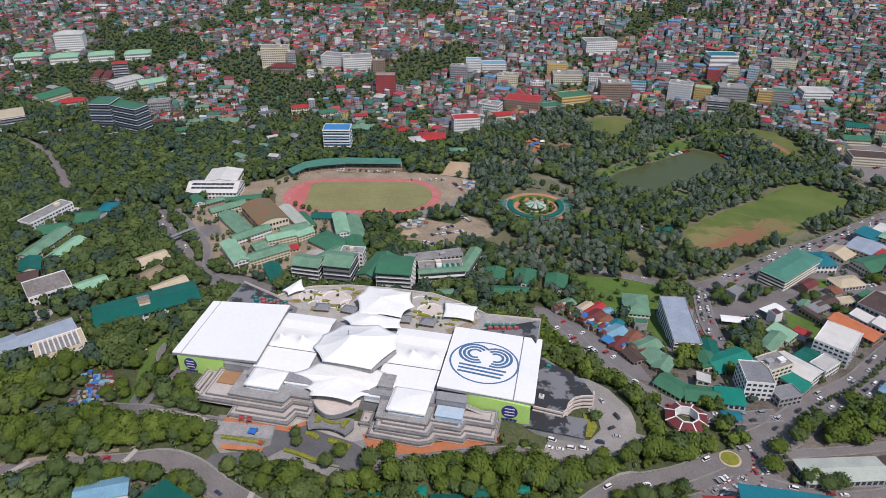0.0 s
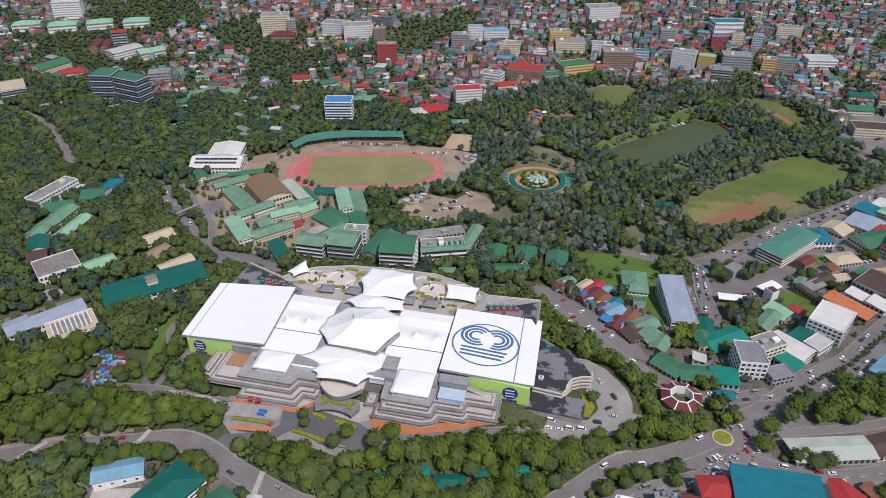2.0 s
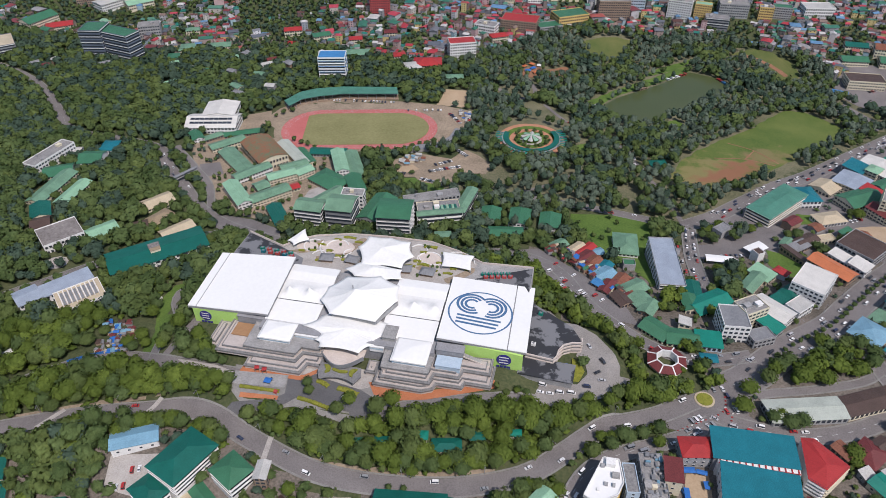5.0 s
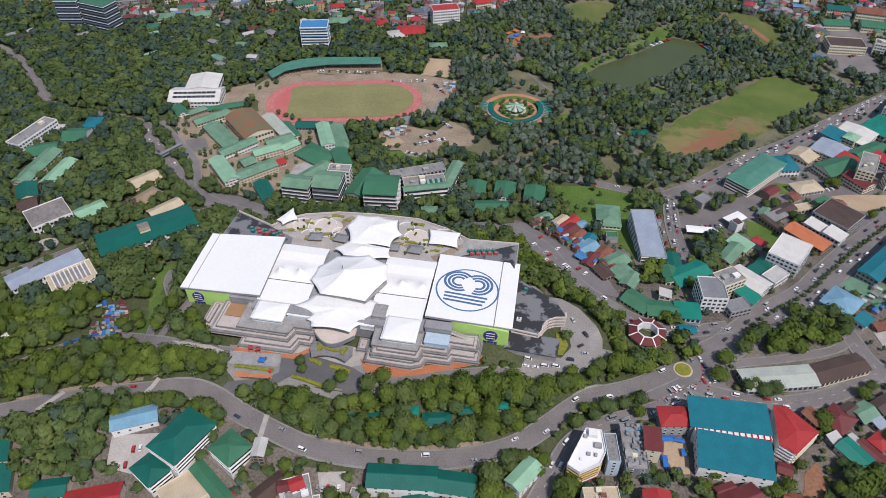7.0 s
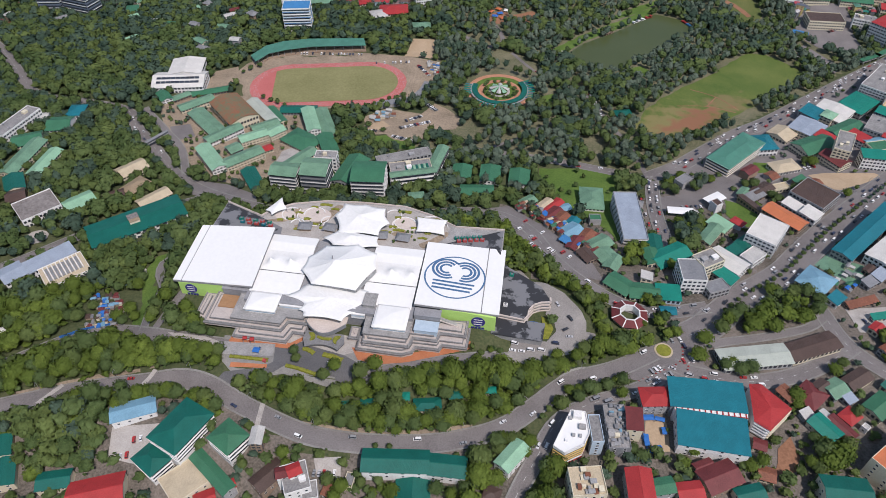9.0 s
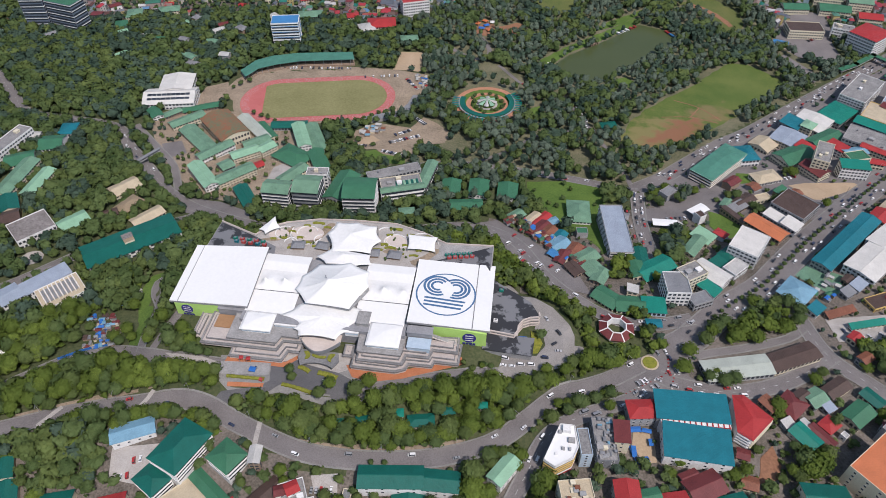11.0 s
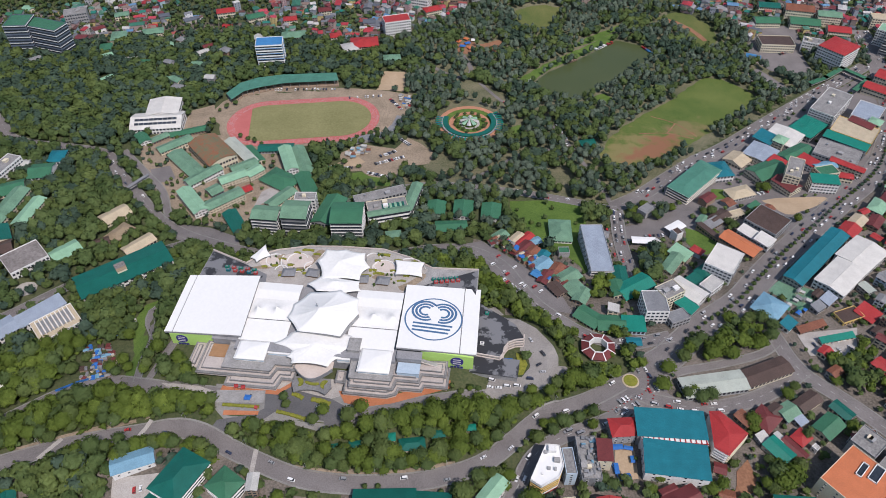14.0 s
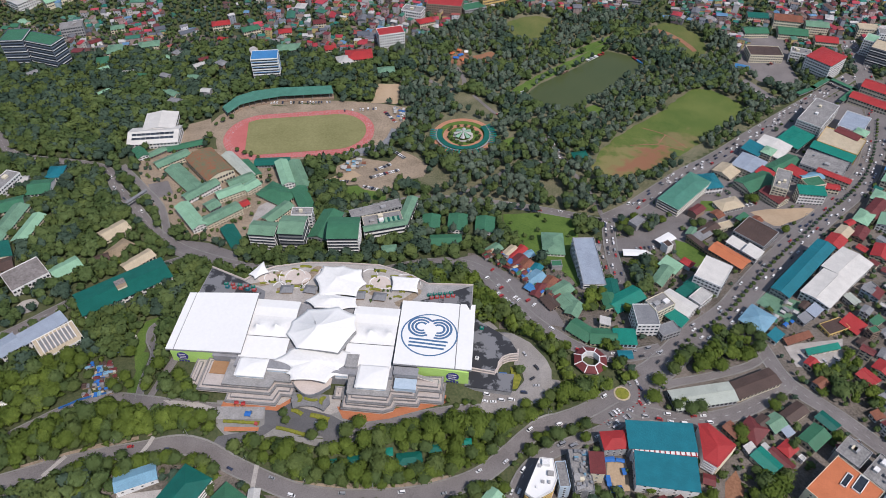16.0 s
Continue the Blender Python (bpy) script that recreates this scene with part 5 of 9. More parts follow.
# east wing with the bowed facade
wing = [(100, 62), (104, 58.5), (116, 51), (127.7, 43.2), (133.5, 33), (134, 30.5), (128, 29.5), (122.5, 26.5), (119.5, 21), (119, 16), (117, 12), (100, 14)]
bm = bmesh.new()
prism(bm, wing, 2, 16.0)
part("east_wing", bm, M["wallgrey"], mall)
bm = bmesh.new()
prism(bm, wing, 16.0, 16.5)
part("roof_deck", bm, M["darkdeck"], mall, "grey roof deck stained dark by rain")
for z in (7.0, 10.0, 13.0, 15.9):
    bow = [(134.4, 34), (134.8, 30), (128.2, 28.7), (123.2, 25.7), (120.3, 20.6), (119.8, 15.6), (117.6, 11.4), (100, 13.4)]
    for (x0, y0), (x1, y1) in zip(bow, bow[1:]):
        bm = bmesh.new()
        box(bm, -0.2, math.hypot(x1 - x0, y1 - y0) + 0.2, -0.4, 0.4, z, z + 1.2, pose(x0, y0, 0, 0, 0, math.degrees(math.atan2(y1 - y0, x1 - x0))))
        part("facade_band", bm, M["beige"], mall)
bm = bmesh.new()
prism(bm, [(97, -0.5), (130.5, -2.3), (131.5, 12.5), (97, 13)], 2, 13.0)
part("low_annex", bm, M["wallgrey"], mall)
bm = bmesh.new()
prism(bm, [(96.5, -1), (131, -2.8), (132, 13), (96.5, 13.4)], 13.0, 13.6)
part("roof_deck", bm, M["darkdeck"], mall)

# garden furniture of the deck
rng = random.Random(5)
for x, y, r in ((-50.5, 68, 6), (-31.5, 69.5, -6), (7.4, 67, 6), (24.2, 67, -3)):
    k = thing("garden_pavilion", pose(x, y, 25.15, 0, 0, r), "small pavilion with a dark hipped roof on the roof garden", "pavilion", "roof garden pavilions")
    bm = bmesh.new()
    box(bm, -4.2, 4.2, -3, 3, 0, 2.6)
    part("wall", bm, M["wallbrown"], k)
    bm = bmesh.new()
    a = [bm.verts.new(p) for p in ((-5.4, -4.2, 2.6), (5.4, -4.2, 2.6), (5.4, 4.2, 2.6), (-5.4, 4.2, 2.6), (-2.5, 0, 4.6), (2.5, 0, 4.6))]
    for f in ((0, 1, 5, 4), (2, 3, 4, 5), (1, 2, 5), (3, 0, 4), (3, 2, 1, 0)):
        bm.faces.new([a[i] for i in f])
    part("roof", bm, M["wallslate"], k)
for x, y, w, d in ((-46, 73, 9, 3), (-42, 96, 10, 3), (-30, 74, 8, 2.5), (20, 97, 10, 3.5), (10, 73, 8, 2.5), (27, 71, 7, 2.5), (50, 78, 4, 6), (-60, 84, 6, 2), (-56, 66, 6, 2), (19, 76, 9, 3), (38, 70, 7, 2), (45, 92, 5, 2), (-52, 78, 5, 3), (-38, 70, 5, 2.5), (-64, 76, 5, 3), (-34, 92, 6, 2.5), (-50, 92, 6, 2.5), (14, 79, 6, 3), (16, 90, 5, 2.5), (30, 80, 5, 3), (32, 92, 6, 2), (41, 76, 5, 3), (44, 84, 4, 3), (-72, 74, 5, 2.5)):
    hedge_row([(x - w / 2, y - 0.4), (x, y + 0.4), (x + w / 2, y - 0.2)], d * 0.8, "bed of clipped yellow-green shrubs on the roof garden", high=1.2, base=25.15, name="planted_bed", group="roof garden beds")


def kerb_arc(x, y, r, a0, a1):
    """A low curved planter wall."""
    bm = bmesh.new()
    n = 14
    cols = []
    for i in range(n + 1):
        u = math.radians(a0 + (a1 - a0) * i / n)
        cols.append([bm.verts.new((q * math.cos(u), q * math.sin(u), h)) for q, h in ((r - 0.3, 0), (r - 0.3, 0.7), (r + 0.3, 0.7), (r + 0.3, 0))])
    for c, d in zip(cols, cols[1:]):
        for k in range(3):
            bm.faces.new((c[k + 1], c[k], d[k], d[k + 1]))
    ob = link_mesh("planter_wall", bm, M["wallwhite"])
    ob.matrix_basis = pose(x, y, 25.15)
    tagged(ob, "low pale curved planter wall on the roof garden", "planter", "roof garden planters")


for x, y, r, a0, a1 in ((-48, 84, 8, 20, 200), (-48, 84, 13, 160, 340), (-24, 90, 6, 0, 180), (22, 82, 9, 30, 210), (24, 88, 11, 200, 330), (-66, 82, 7, 60, 260), (42, 82, 13, 10, 120), (-36, 78, 5, 90, 300), (12, 92, 6, 0, 160), (-58, 72, 5, 10, 190)):
    kerb_arc(x, y, r, a0, a1)
for i, o in enumerate(([(-60, 70), (-44, 78), (-38, 90), (-34, 97), (-29, 97), (-33, 86), (-40, 74), (-56, 66)], [(14, 72), (22, 80), (32, 92), (36, 92), (28, 78), (18, 70)], [(-84, 72), (-70, 78), (-66, 86), (-60, 90), (-62, 80), (-70, 72)], [(36, 64), (44, 70), (54, 80), (56, 76), (48, 66), (40, 60)])):
    bm = bmesh.new()
    prism(bm, [tuple(p) for p in smooth_line(o + [o[0]], 2.0)[:-1]], 25.12, 25.2 + 0.01 * i)
    part("garden_path", bm, M["dust"], mall, "tan earthy path of the roof garden")
for i in range(38):
    x, y = rng.uniform(-82, 54), rng.uniform(58, 99)
    if not inside([(-82, 70), (-78, 82), (-64, 90), (-40, 96), (19, 99), (40, 92), (54, 84), (50, 72), (44, 60), (-62, 60)], np.float64(x), np.float64(y)) or (-34 < x < 14):
        continue
    bm = bmesh.new()
    for k in range(7):
        q = bmesh.ops.create_icosphere(bm, subdivisions=1, radius=rng.uniform(0.4, 0.9))["verts"]
        o = Vector((rng.uniform(-0.7, 0.7), rng.uniform(-0.7, 0.7), rng.uniform(0.3, 2.0)))
        for v in q:
            v.co = v.co * rng.uniform(0.75, 1.25) + o
    ob = link_mesh("shrub", bm, M["leaf"])
    ob.matrix_basis = pose(x, y, 25.15)
    tagged(ob, "small dark green shrub on the roof garden", "shrub", "roof garden shrubs")


def machine(x, y, z, colour):
    k = thing("air_conditioner", pose(x, y, z, 0, 0, rng.uniform(-8, 8)), "boxy roof-top cooling unit with a fan grille", "cooler", "roof coolers")
    bm = bmesh.new()
    box(bm, -1.5, 1.5, -1.1, 1.1, 0.15, 2.0)
    part("casing", bm, M[colour], k)
    bm = bmesh.new()
    bmesh.ops.create_cone(bm, cap_ends=True, segments=14, radius1=0.8, radius2=0.8, depth=0.3, matrix=Matrix.Translation((0, 0, 2.1)))
    part("fan_grille", bm, M["wallslate"], k)


for k in range(5):
    machine(-101 + 5.6 * k, 70.0 - 0.3 * k, 25.3, "r_emerald" if k % 2 == 0 else "wallred")
    machine(-99 + 5.6 * k, 66.8 - 0.3 * k, 25.3, "wallred" if k % 3 else "r_teal")
    machine(63 + 4.2 * k, 73.5 + 0.9 * k, 25.3, "r_emerald")
    machine(65 + 4.2 * k, 70.8 + 0.9 * k, 25.3, "wallred")
machine(106, 51, 16.5, "r_emerald")
machine(104, 22, 16.5, "wallwhite")
take(DECK + [(134, 60), (136, 30), (133, -3), (90, -14), (40, -34), (-76, -36), (-98, -22), (-127, 0)])
take([(-127, 0), (-127, 60), (102, 72), (102, 0)])
take([(-98, 10), (-98, -22), (-76, -37), (40, -36), (90, -15), (134, -4), (136, 40), (100, 70)])
take([(-70, -30), (26, -30), (26, -55), (4, -60), (-30, -55), (-56, -61), (-78, -67)])


# ---- buildings ----
WALLWORD = dict(bluewall="blue-grey glass", wallwhite="white", wallcream="cream", wallgrey="grey", wallslate="dark grey", wallblue="pale blue", wallyellow="ochre", wallred="red", wallbrown="brown")
ROOFWORD = dict(r_green="green", r_mint="pale green", r_teal="teal", r_jade="deep green", r_emerald="emerald", r_sage="faded green", r_sea="sea-green", r_streak="rust-streaked green", r_red="red", r_maroon="maroon", r_rust="rusty", r_brown="brown", r_blue="blue", r_sky="pale blue", r_grey="grey", r_pale="off-white", r_cream="cream", r_orange="orange", slab="grey", white="white", r_bright="bright white", wallslate="dark grey", r_tan="tan", roofstain="stained grey-brown", r_steel="blue-grey", r_mist="pale grey-green")
COUNT = ["", "one", "two", "three", "four", "five", "six", "seven", "eight", "nine", "ten"]


def window_mesh(name, w, h):
    """A framed pane, one metre square in the wall's plane (x, z), that faces -y."""
    bm = bmesh.new()
    box(bm, -w / 2, w / 2, -0.10, 0.05, 0, h, index=0)
    box(bm, -w / 2 + 0.12, w / 2 - 0.12, -0.13, -0.09, 0.12, h - 0.12, index=1)
    me = bpy.data.meshes.new(name)
    bm.to_mesh(me)
    bm.free()
    me.materials.append(M["wallwhite"])
    me.materials.append(M["glass"])
    return me


def band_mesh(name, material):
    bm = bmesh.new()
    box(bm, -0.5, 0.5, -0.12, 0.05, 0, 1)
    me = bpy.data.meshes.new(name)
    bm.to_mesh(me)
    bm.free()
    me.materials.append(material)
    return me


PANE = window_mesh("window", 1.7, 1.5)
STRIP, LEDGE, BLUEBAND = band_mesh("window_band", M["glass"]), band_mesh("ledge", M["wallwhite"]), band_mesh("blue_band", M["r_blue"])


def window_rows(k, w, d, turn, h, storeys):
    """All the small panes of a far building, joined."""
    bm = bmesh.new()
    level = h / storeys
    for length, out, ang in ((w, d / 2, 0), (d, w / 2, 90), (w, d / 2, 180), (d, w / 2, -90)):
        if math.sin(radians(turn + ang - 90)) > 0.25 or length < 3:
            continue
        n = max(2, min(14, int(length / 3.2)))
        m = pose(0, 0, 0, 0, 0, ang)
        for s in range(storeys):
            z = s * level + level * 0.32
            for i in range(n):
                c, q = ((i + 0.5) / n - 0.5) * (length - 0.6), 0.31 * length / n
                box(bm, c - q, c + q, -out - 0.12, -out + 0.05, z, z + level * 0.46, m)
    tagged(part("glazing", bm, M["glass"], k, "rows of dark windows"), kind="stuff")


def folded(bm, profile, a, t):
    """One sheet that follows a profile of y, z, from -a to a along x, t thick."""
    rows = []
    for x in (-a, a):
        rows.append([bm.verts.new((x, y, z)) for y, z in profile])
        rows.append([bm.verts.new((x, y, z - t)) for y, z in profile])
    n = len(profile)
    for i in range(n - 1):
        bm.faces.new((rows[0][i], rows[2][i], rows[2][i + 1], rows[0][i + 1]))
        bm.faces.new((rows[1][i + 1], rows[3][i + 1], rows[3][i], rows[1][i]))
        bm.faces.new((rows[0][i + 1], rows[1][i + 1], rows[1][i], rows[0][i]))
        bm.faces.new((rows[2][i], rows[3][i], rows[3][i + 1], rows[2][i + 1]))
    bm.faces.new((rows[0][0], rows[1][0], rows[3][0], rows[2][0]))
    bm.faces.new((rows[0][-1], rows[2][-1], rows[3][-1], rows[1][-1]))


def roof_shape(bm, kind, w, d, h, rise, over=0.7):
    a, b = w / 2 + over, d / 2 + over
    t = 0.25
    if kind == "shed":
        slab(bm, [(-a, -b, h + 0.2), (a, -b, h + 0.2), (a, b, h + rise), (-a, b, h + rise)], t)
        return
    if kind == "arch":
        folded(bm, [(-b + 2 * b * i / 10, h + 0.2 + rise * math.sin(math.pi * i / 10)) for i in range(11)], a, t)
        return
    if kind == "gable":
        folded(bm, [(-b, h), (-0.3, h + rise - 0.06), (-0.22, h + rise + 0.12), (0.22, h + rise + 0.12), (0.3, h + rise - 0.06), (b, h)], a, t)
        return
    c = max(0.0, a - b) if a > b else 0.0
    e = max(0.0, b - a) if b > a else 0.0
    lo = [bm.verts.new(p) for p in ((-a, -b, h), (a, -b, h), (a, b, h), (-a, b, h))]
    un = [bm.verts.new((v.co.x, v.co.y, h - t)) for v in lo]
    p, q = bm.verts.new((-c, -e, h + rise)), bm.verts.new((c + 0.01, e, h + rise))
    if a >= b:
        fs = [(lo[0], lo[1], q, p), (lo[2], lo[3], p, q), (lo[1], lo[2], q), (lo[3], lo[0], p)]
    else:
        fs = [(lo[1], lo[2], q, p), (lo[3], lo[0], p, q), (lo[0], lo[1], p), (lo[2], lo[3], q)]
    for f in fs:
        bm.faces.new(f)
    for i in range(4):
        bm.faces.new((lo[i], un[i], un[(i + 1) % 4], lo[(i + 1) % 4]))
    bm.faces.new(un[::-1])


def gable_walls(bm, kind, w, d, h, rise):
    if kind == "gable":
        for s in (-1, 1):
            x = s * w / 2
            vs = [bm.verts.new((x, -d / 2, h)), bm.verts.new((x, d / 2, h)), bm.verts.new((x, 0, h + rise - 0.15))]
            bm.faces.new(vs if s > 0 else vs[::-1])
    elif kind == "shed":
        for s in (-1, 1):
            x = s * w / 2
            bm.faces.new([bm.verts.new(p) for p in ((x, -d / 2, h), (x, d / 2, h), (x, d / 2, h + rise - 0.3))])
        bm.faces.new([bm.verts.new(p) for p in ((-w / 2, d / 2, h), (w / 2, d / 2, h), (w / 2, d / 2, h + rise - 0.3), (-w / 2, d / 2, h + rise - 0.3))])
    elif kind == "arch":
        for s in (-1, 1):
            x = s * w / 2
            bm.faces.new([bm.verts.new((x, -d / 2 + d * i / 10, h - 0.05 + rise * math.sin(math.pi * i / 10))) for i in range(11)])


brng = random.Random(21)


def building(x, y, w, d, turn, h, kind, wall, roofing, storeys, rise=None, style=None, name=None, group="", glazed=True, plain=False):
    """A house or block: walls, roof, and windows storey by storey on its four sides."""
    if kind == "gable" and d > w * 1.15:
        w, d, turn = d, w, turn + 90
    rise = (min(w, d) * 0.18 if kind != "shed" else 1.6) if rise is None else rise
    if kind == "arch" and rise < 2:
        rise = 3.0
    spots = rect_outline(x, y, w, d, turn)
    base = min(ground_z(px, py) for px, py in spots + [(x, y)])
    mid = ground_z(x, y)
    down = mid - base + 1.5
    small = w * d < 330 and storeys <= 2
    nm = name or ("house" if small else "building")
    size = COUNT[storeys] + "-storey" if storeys > 1 else "low"
    shape = {"gable": "gabled", "hip": "hipped", "flat": "flat", "shed": "sloping", "arch": "curved"}[kind]
    label = "%s %s %s with a %s %s roof" % (size, WALLWORD[wall] + "-walled", "house" if small else "block", shape, ROOFWORD[roofing])
    k = thing(nm, pose(x, y, mid, 0, 0, turn), label, "house" if small else "building", group)
    take(rect_outline(x, y, w, d, turn, 0.8 if plain else 2.0))
    bm = bmesh.new()
    box(bm, -w / 2, w / 2, -d / 2, d / 2, -down, h)
    gable_walls(bm, kind, w, d, h, rise)
    shell = part("wall", bm, M[wall], k)
    bm = bmesh.new()
    if kind == "flat":
        slab(bm, [(-w / 2 + 0.3, -d / 2 + 0.3, h + 0.15), (w / 2 - 0.3, -d / 2 + 0.3, h + 0.15), (w / 2 - 0.3, d / 2 - 0.3, h + 0.15), (-w / 2 + 0.3, d / 2 - 0.3, h + 0.15)], 0.3)
        part("roof", bm, M[roofing], k)
        bm = bmesh.new()
        for a, b, c, e in ((-w / 2, w / 2, -d / 2, -d / 2 + 0.35), (-w / 2, w / 2, d / 2 - 0.35, d / 2), (-w / 2, -w / 2 + 0.35, -d / 2 + 0.35, d / 2 - 0.35), (w / 2 - 0.35, w / 2, -d / 2 + 0.35, d / 2 - 0.35)):
            box(bm, a, b, c, e, h, h + 0.9)
        part("parapet", bm, M[wall], k)
        if w > 11 and d > 9 and roofing == "slab":
            for _ in range(brng.randint(1, 3)):
                bm = bmesh.new()
                px, py, s = brng.uniform(-w * 0.3, w * 0.3), brng.uniform(-d * 0.25, d * 0.25), brng.uniform(1.2, 2.6)
                box(bm, px - s, px + s, py - s * 0.8, py + s * 0.8, h + 0.15, h + brng.uniform(1.6, 3.2))
                box(bm, px - s - 0.2, px + s + 0.2, py - s * 0.8 - 0.2, py + s * 0.8 + 0.2, h + 2.2, h + 2.4)
                part("roof_hut", bm, M[brng.choice(["wallwhite", "wallgrey", "concrete", "wallcream"])], k)
            for _ in range(brng.randint(0, 2)):
                bm = bmesh.new()
                bmesh.ops.create_cone(bm, cap_ends=True, segments=12, radius1=0.9, radius2=0.9, depth=2.0, matrix=Matrix.Translation((brng.uniform(-w * 0.4, w * 0.4), brng.uniform(-d * 0.4, d * 0.4), h + 1.2)))
                part("water_tank", bm, M["steel"], k)
    else:
        roof_shape(bm, kind, w, d, h, rise)
        part("roof", bm, M[roofing], k)
    if not glazed:
        return k
    if (y > -15 or plain) and style is None or style == "band" and wall not in ("wallslate", "bluewall") and y > 500:
        if not (plain and y > 150):
            window_rows(k, w, d, turn, h, storeys)
        return k
    level = h / storeys
    sides = ((w, d / 2, 0), (d, w / 2, 90), (w, d / 2, 180), (d, w / 2, -90))
    for length, out, ang in sides:
        facing = math.sin(radians(turn + ang - 90))
        if facing > (-0.2 if plain else 0.25) or length < 3:
            continue
        for s in range(storeys):
            z = s * level + level * 0.34
            if style:
                m = pose(0, 0, 0, 0, 0, ang) @ Matrix.Translation((0, -out, z))
                piece("window_band", STRIP, shell, m @ Matrix.Diagonal((length - 1.2, 1, level * 0.42, 1)))
                if style == "blue" or wall not in ("wallslate", "bluewall") or s % 2:
                    piece("spandrel", BLUEBAND if style == "blue" and s % 2 == 0 else LEDGE, shell, pose(0, 0, 0, 0, 0, ang) @ Matrix.Translation((0, -out - 0.1, s * level + level * 0.86)) @ Matrix.Diagonal((length, 2, level * 0.16, 1)))
                continue
            n = max(1, min(4, int(length / 4.6))) if not plain else min(2, max(1, int(length / 5)))
            for i in range(n):
                u = (i + 0.5) / n * (length - 1.0) - (length - 1.0) / 2
                piece("window", PANE, shell, pose(0, 0, 0, 0, 0, ang) @ Matrix.Translation((u, -out, min(z, s * level + level - 1.9) if level > 2.6 else s * level + 0.8)))
    return k


# ---- buildings: x, y, length, depth, turn, eaves height, roof, wall, roofing, storeys ----
# school and stadium
building(-286, 339, 56, 33, 12, 8, "gable", "wallwhite", "r_bright", 2)
building(-288, 364, 34, 36, 103, 11.5, "gable", "wallwhite", "r_bright", 2, rise=3)
building(-290, 306, 20, 12, -47, 5, "gable", "wallwhite", "r_green", 2)
building(-274, 312, 20, 9, 49, 4, "gable", "wallbrown", "r_sage", 1)
building(-248, 330, 40, 10, 27, 4, "gable", "wallbrown", "r_green", 1)
building(-251, 300, 38, 13, 47, 6, "gable", "wallcream", "r_sage", 2)
building(-221, 263, 60, 17, -41, 6, "gable", "wallcream", "r_sage", 2)
building(-198, 246, 39, 13, 53, 7, "gable", "wallwhite", "r_sage", 2)
building(-203, 288, 52, 31, -44, 12, "arch", "wallcream", "r_streak", 2, rise=4)
building(-175, 298, 55, 12, -44, 6, "gable", "wallcream", "r_mist", 2)
building(-160, 295, 33, 9, -47, 5, "gable", "wallcream", "r_green", 1)
building(-163, 270, 28, 13, 40, 6, "gable", "wallcream", "r_sage", 2)
building(-140, 310, 38, 13, 9, 4, "gable", "wallgrey", "r_jade", 1)
building(-118, 283, 43, 13, -64, 10, "gable", "wallwhite", "r_mint", 3)
building(-104, 287, 51, 14, -62, 5, "gable", "wallgrey", "r_sage", 1)
building(-86, 239, 42, 15, -61, 5, "gable", "wallgrey", "r_green", 1)
building(-166, 245, 28, 13, 39, 8, "gable", "wallcream", "r_mint", 3)
building(-148, 258, 18, 13, 52, 8, "gable", "wallcream", "r_mint", 3)
building(-117, 248, 36, 25, -28, 5, "hip", "wallcream", "r_green", 1)
building(-190, 198, 43, 14, -46, 9, "gable", "wallwhite", "r_mint", 3)
building(-161, 205, 39, 14, 47, 8, "gable", "wallcream", "r_sage", 3)
building(-178, 223, 13, 14, 50, 5, "gable", "wallgrey", "r_sage", 1)
building(-147, 229, 10, 9, 42, 4, "gable", "wallcream", "r_red", 1)
building(-139, 173, 32, 13, -52, 4, "gable", "wallcream", "r_jade", 1)
building(-106, 214, 32, 13, 59, 6, "gable", "wallcream", "r_sage", 2)
# university
building(-102, 164, 24, 18, 0, 22, "gable", "wallgrey", "r_sage", 6, style="band")
building(-75, 168, 23, 24, 2, 24, "gable", "wallslate", "r_sage", 6, style="band")
building(-73, 193, 20, 11, 5, 23, "flat", "wallwhite", "slab", 6)
building(-49, 185, 40, 20, 80, 13, "gable", "wallgrey", "r_green", 3)
building(-27, 167, 28, 28, 6, 23, "arch", "wallgrey", "r_green", 6, rise=3, style="band")
building(3, 200, 38, 16, 20, 12.5, "flat", "wallcream", "slab", 3)
building(7, 188, 40, 7, 20, 13.5, "gable", "wallwhite", "r_sage", 3, style="band")
building(-6, 213, 51, 11, 26, 16, "flat", "wallgrey", "slab", 4)
building(25, 217, 10, 40, -8, 14, "gable", "wallslate", "r_sage", 4, style="band")
building(16, 159, 13, 11, 14, 5, "hip", "wallwhite", "r_sage", 1)
# cottages and hillside market
building(49, 211, 17, 20, 1, 6, "gable", "wallwhite", "r_green", 2, rise=2)
building(75, 214, 18, 24, 1, 6, "gable", "wallwhite", "r_green", 2, rise=2)
building(102, 215, 18, 22, 0, 6, "gable", "wallwhite", "r_green", 2, rise=2)
building(66, 185, 29, 14, 8, 4, "gable", "wallcream", "r_green", 1)
building(198, 160, 20, 60, 7, 13, "flat", "wallgrey", "r_steel", 4, style="band")
building(168, 194, 20, 29, 3, 6, "hip", "wallwhite", "r_sage", 2)
building(112, 178, 14, 10, 46, 4, "gable", "wallbrown", "r_sage", 1)
building(126, 174, 20, 9, 54, 4, "gable", "wallbrown", "r_cream", 1)
building(132, 172, 28, 8, 53, 4, "gable", "wallbrown", "r_red", 1)
building(133, 158, 23, 12, 53, 4, "gable", "wallbrown", "r_maroon", 1)
building(139, 151, 23, 10, 59, 4, "gable", "wallbrown", "r_rust", 1)
building(143, 174, 13, 8, 28, 4, "gable", "wallbrown", "r_sky", 1)
building(150, 149, 16, 9, 62, 4, "gable", "wallbrown", "r_teal", 1)
building(150, 136, 17, 15, 46, 4, "gable", "wallbrown", "r_sky", 1)
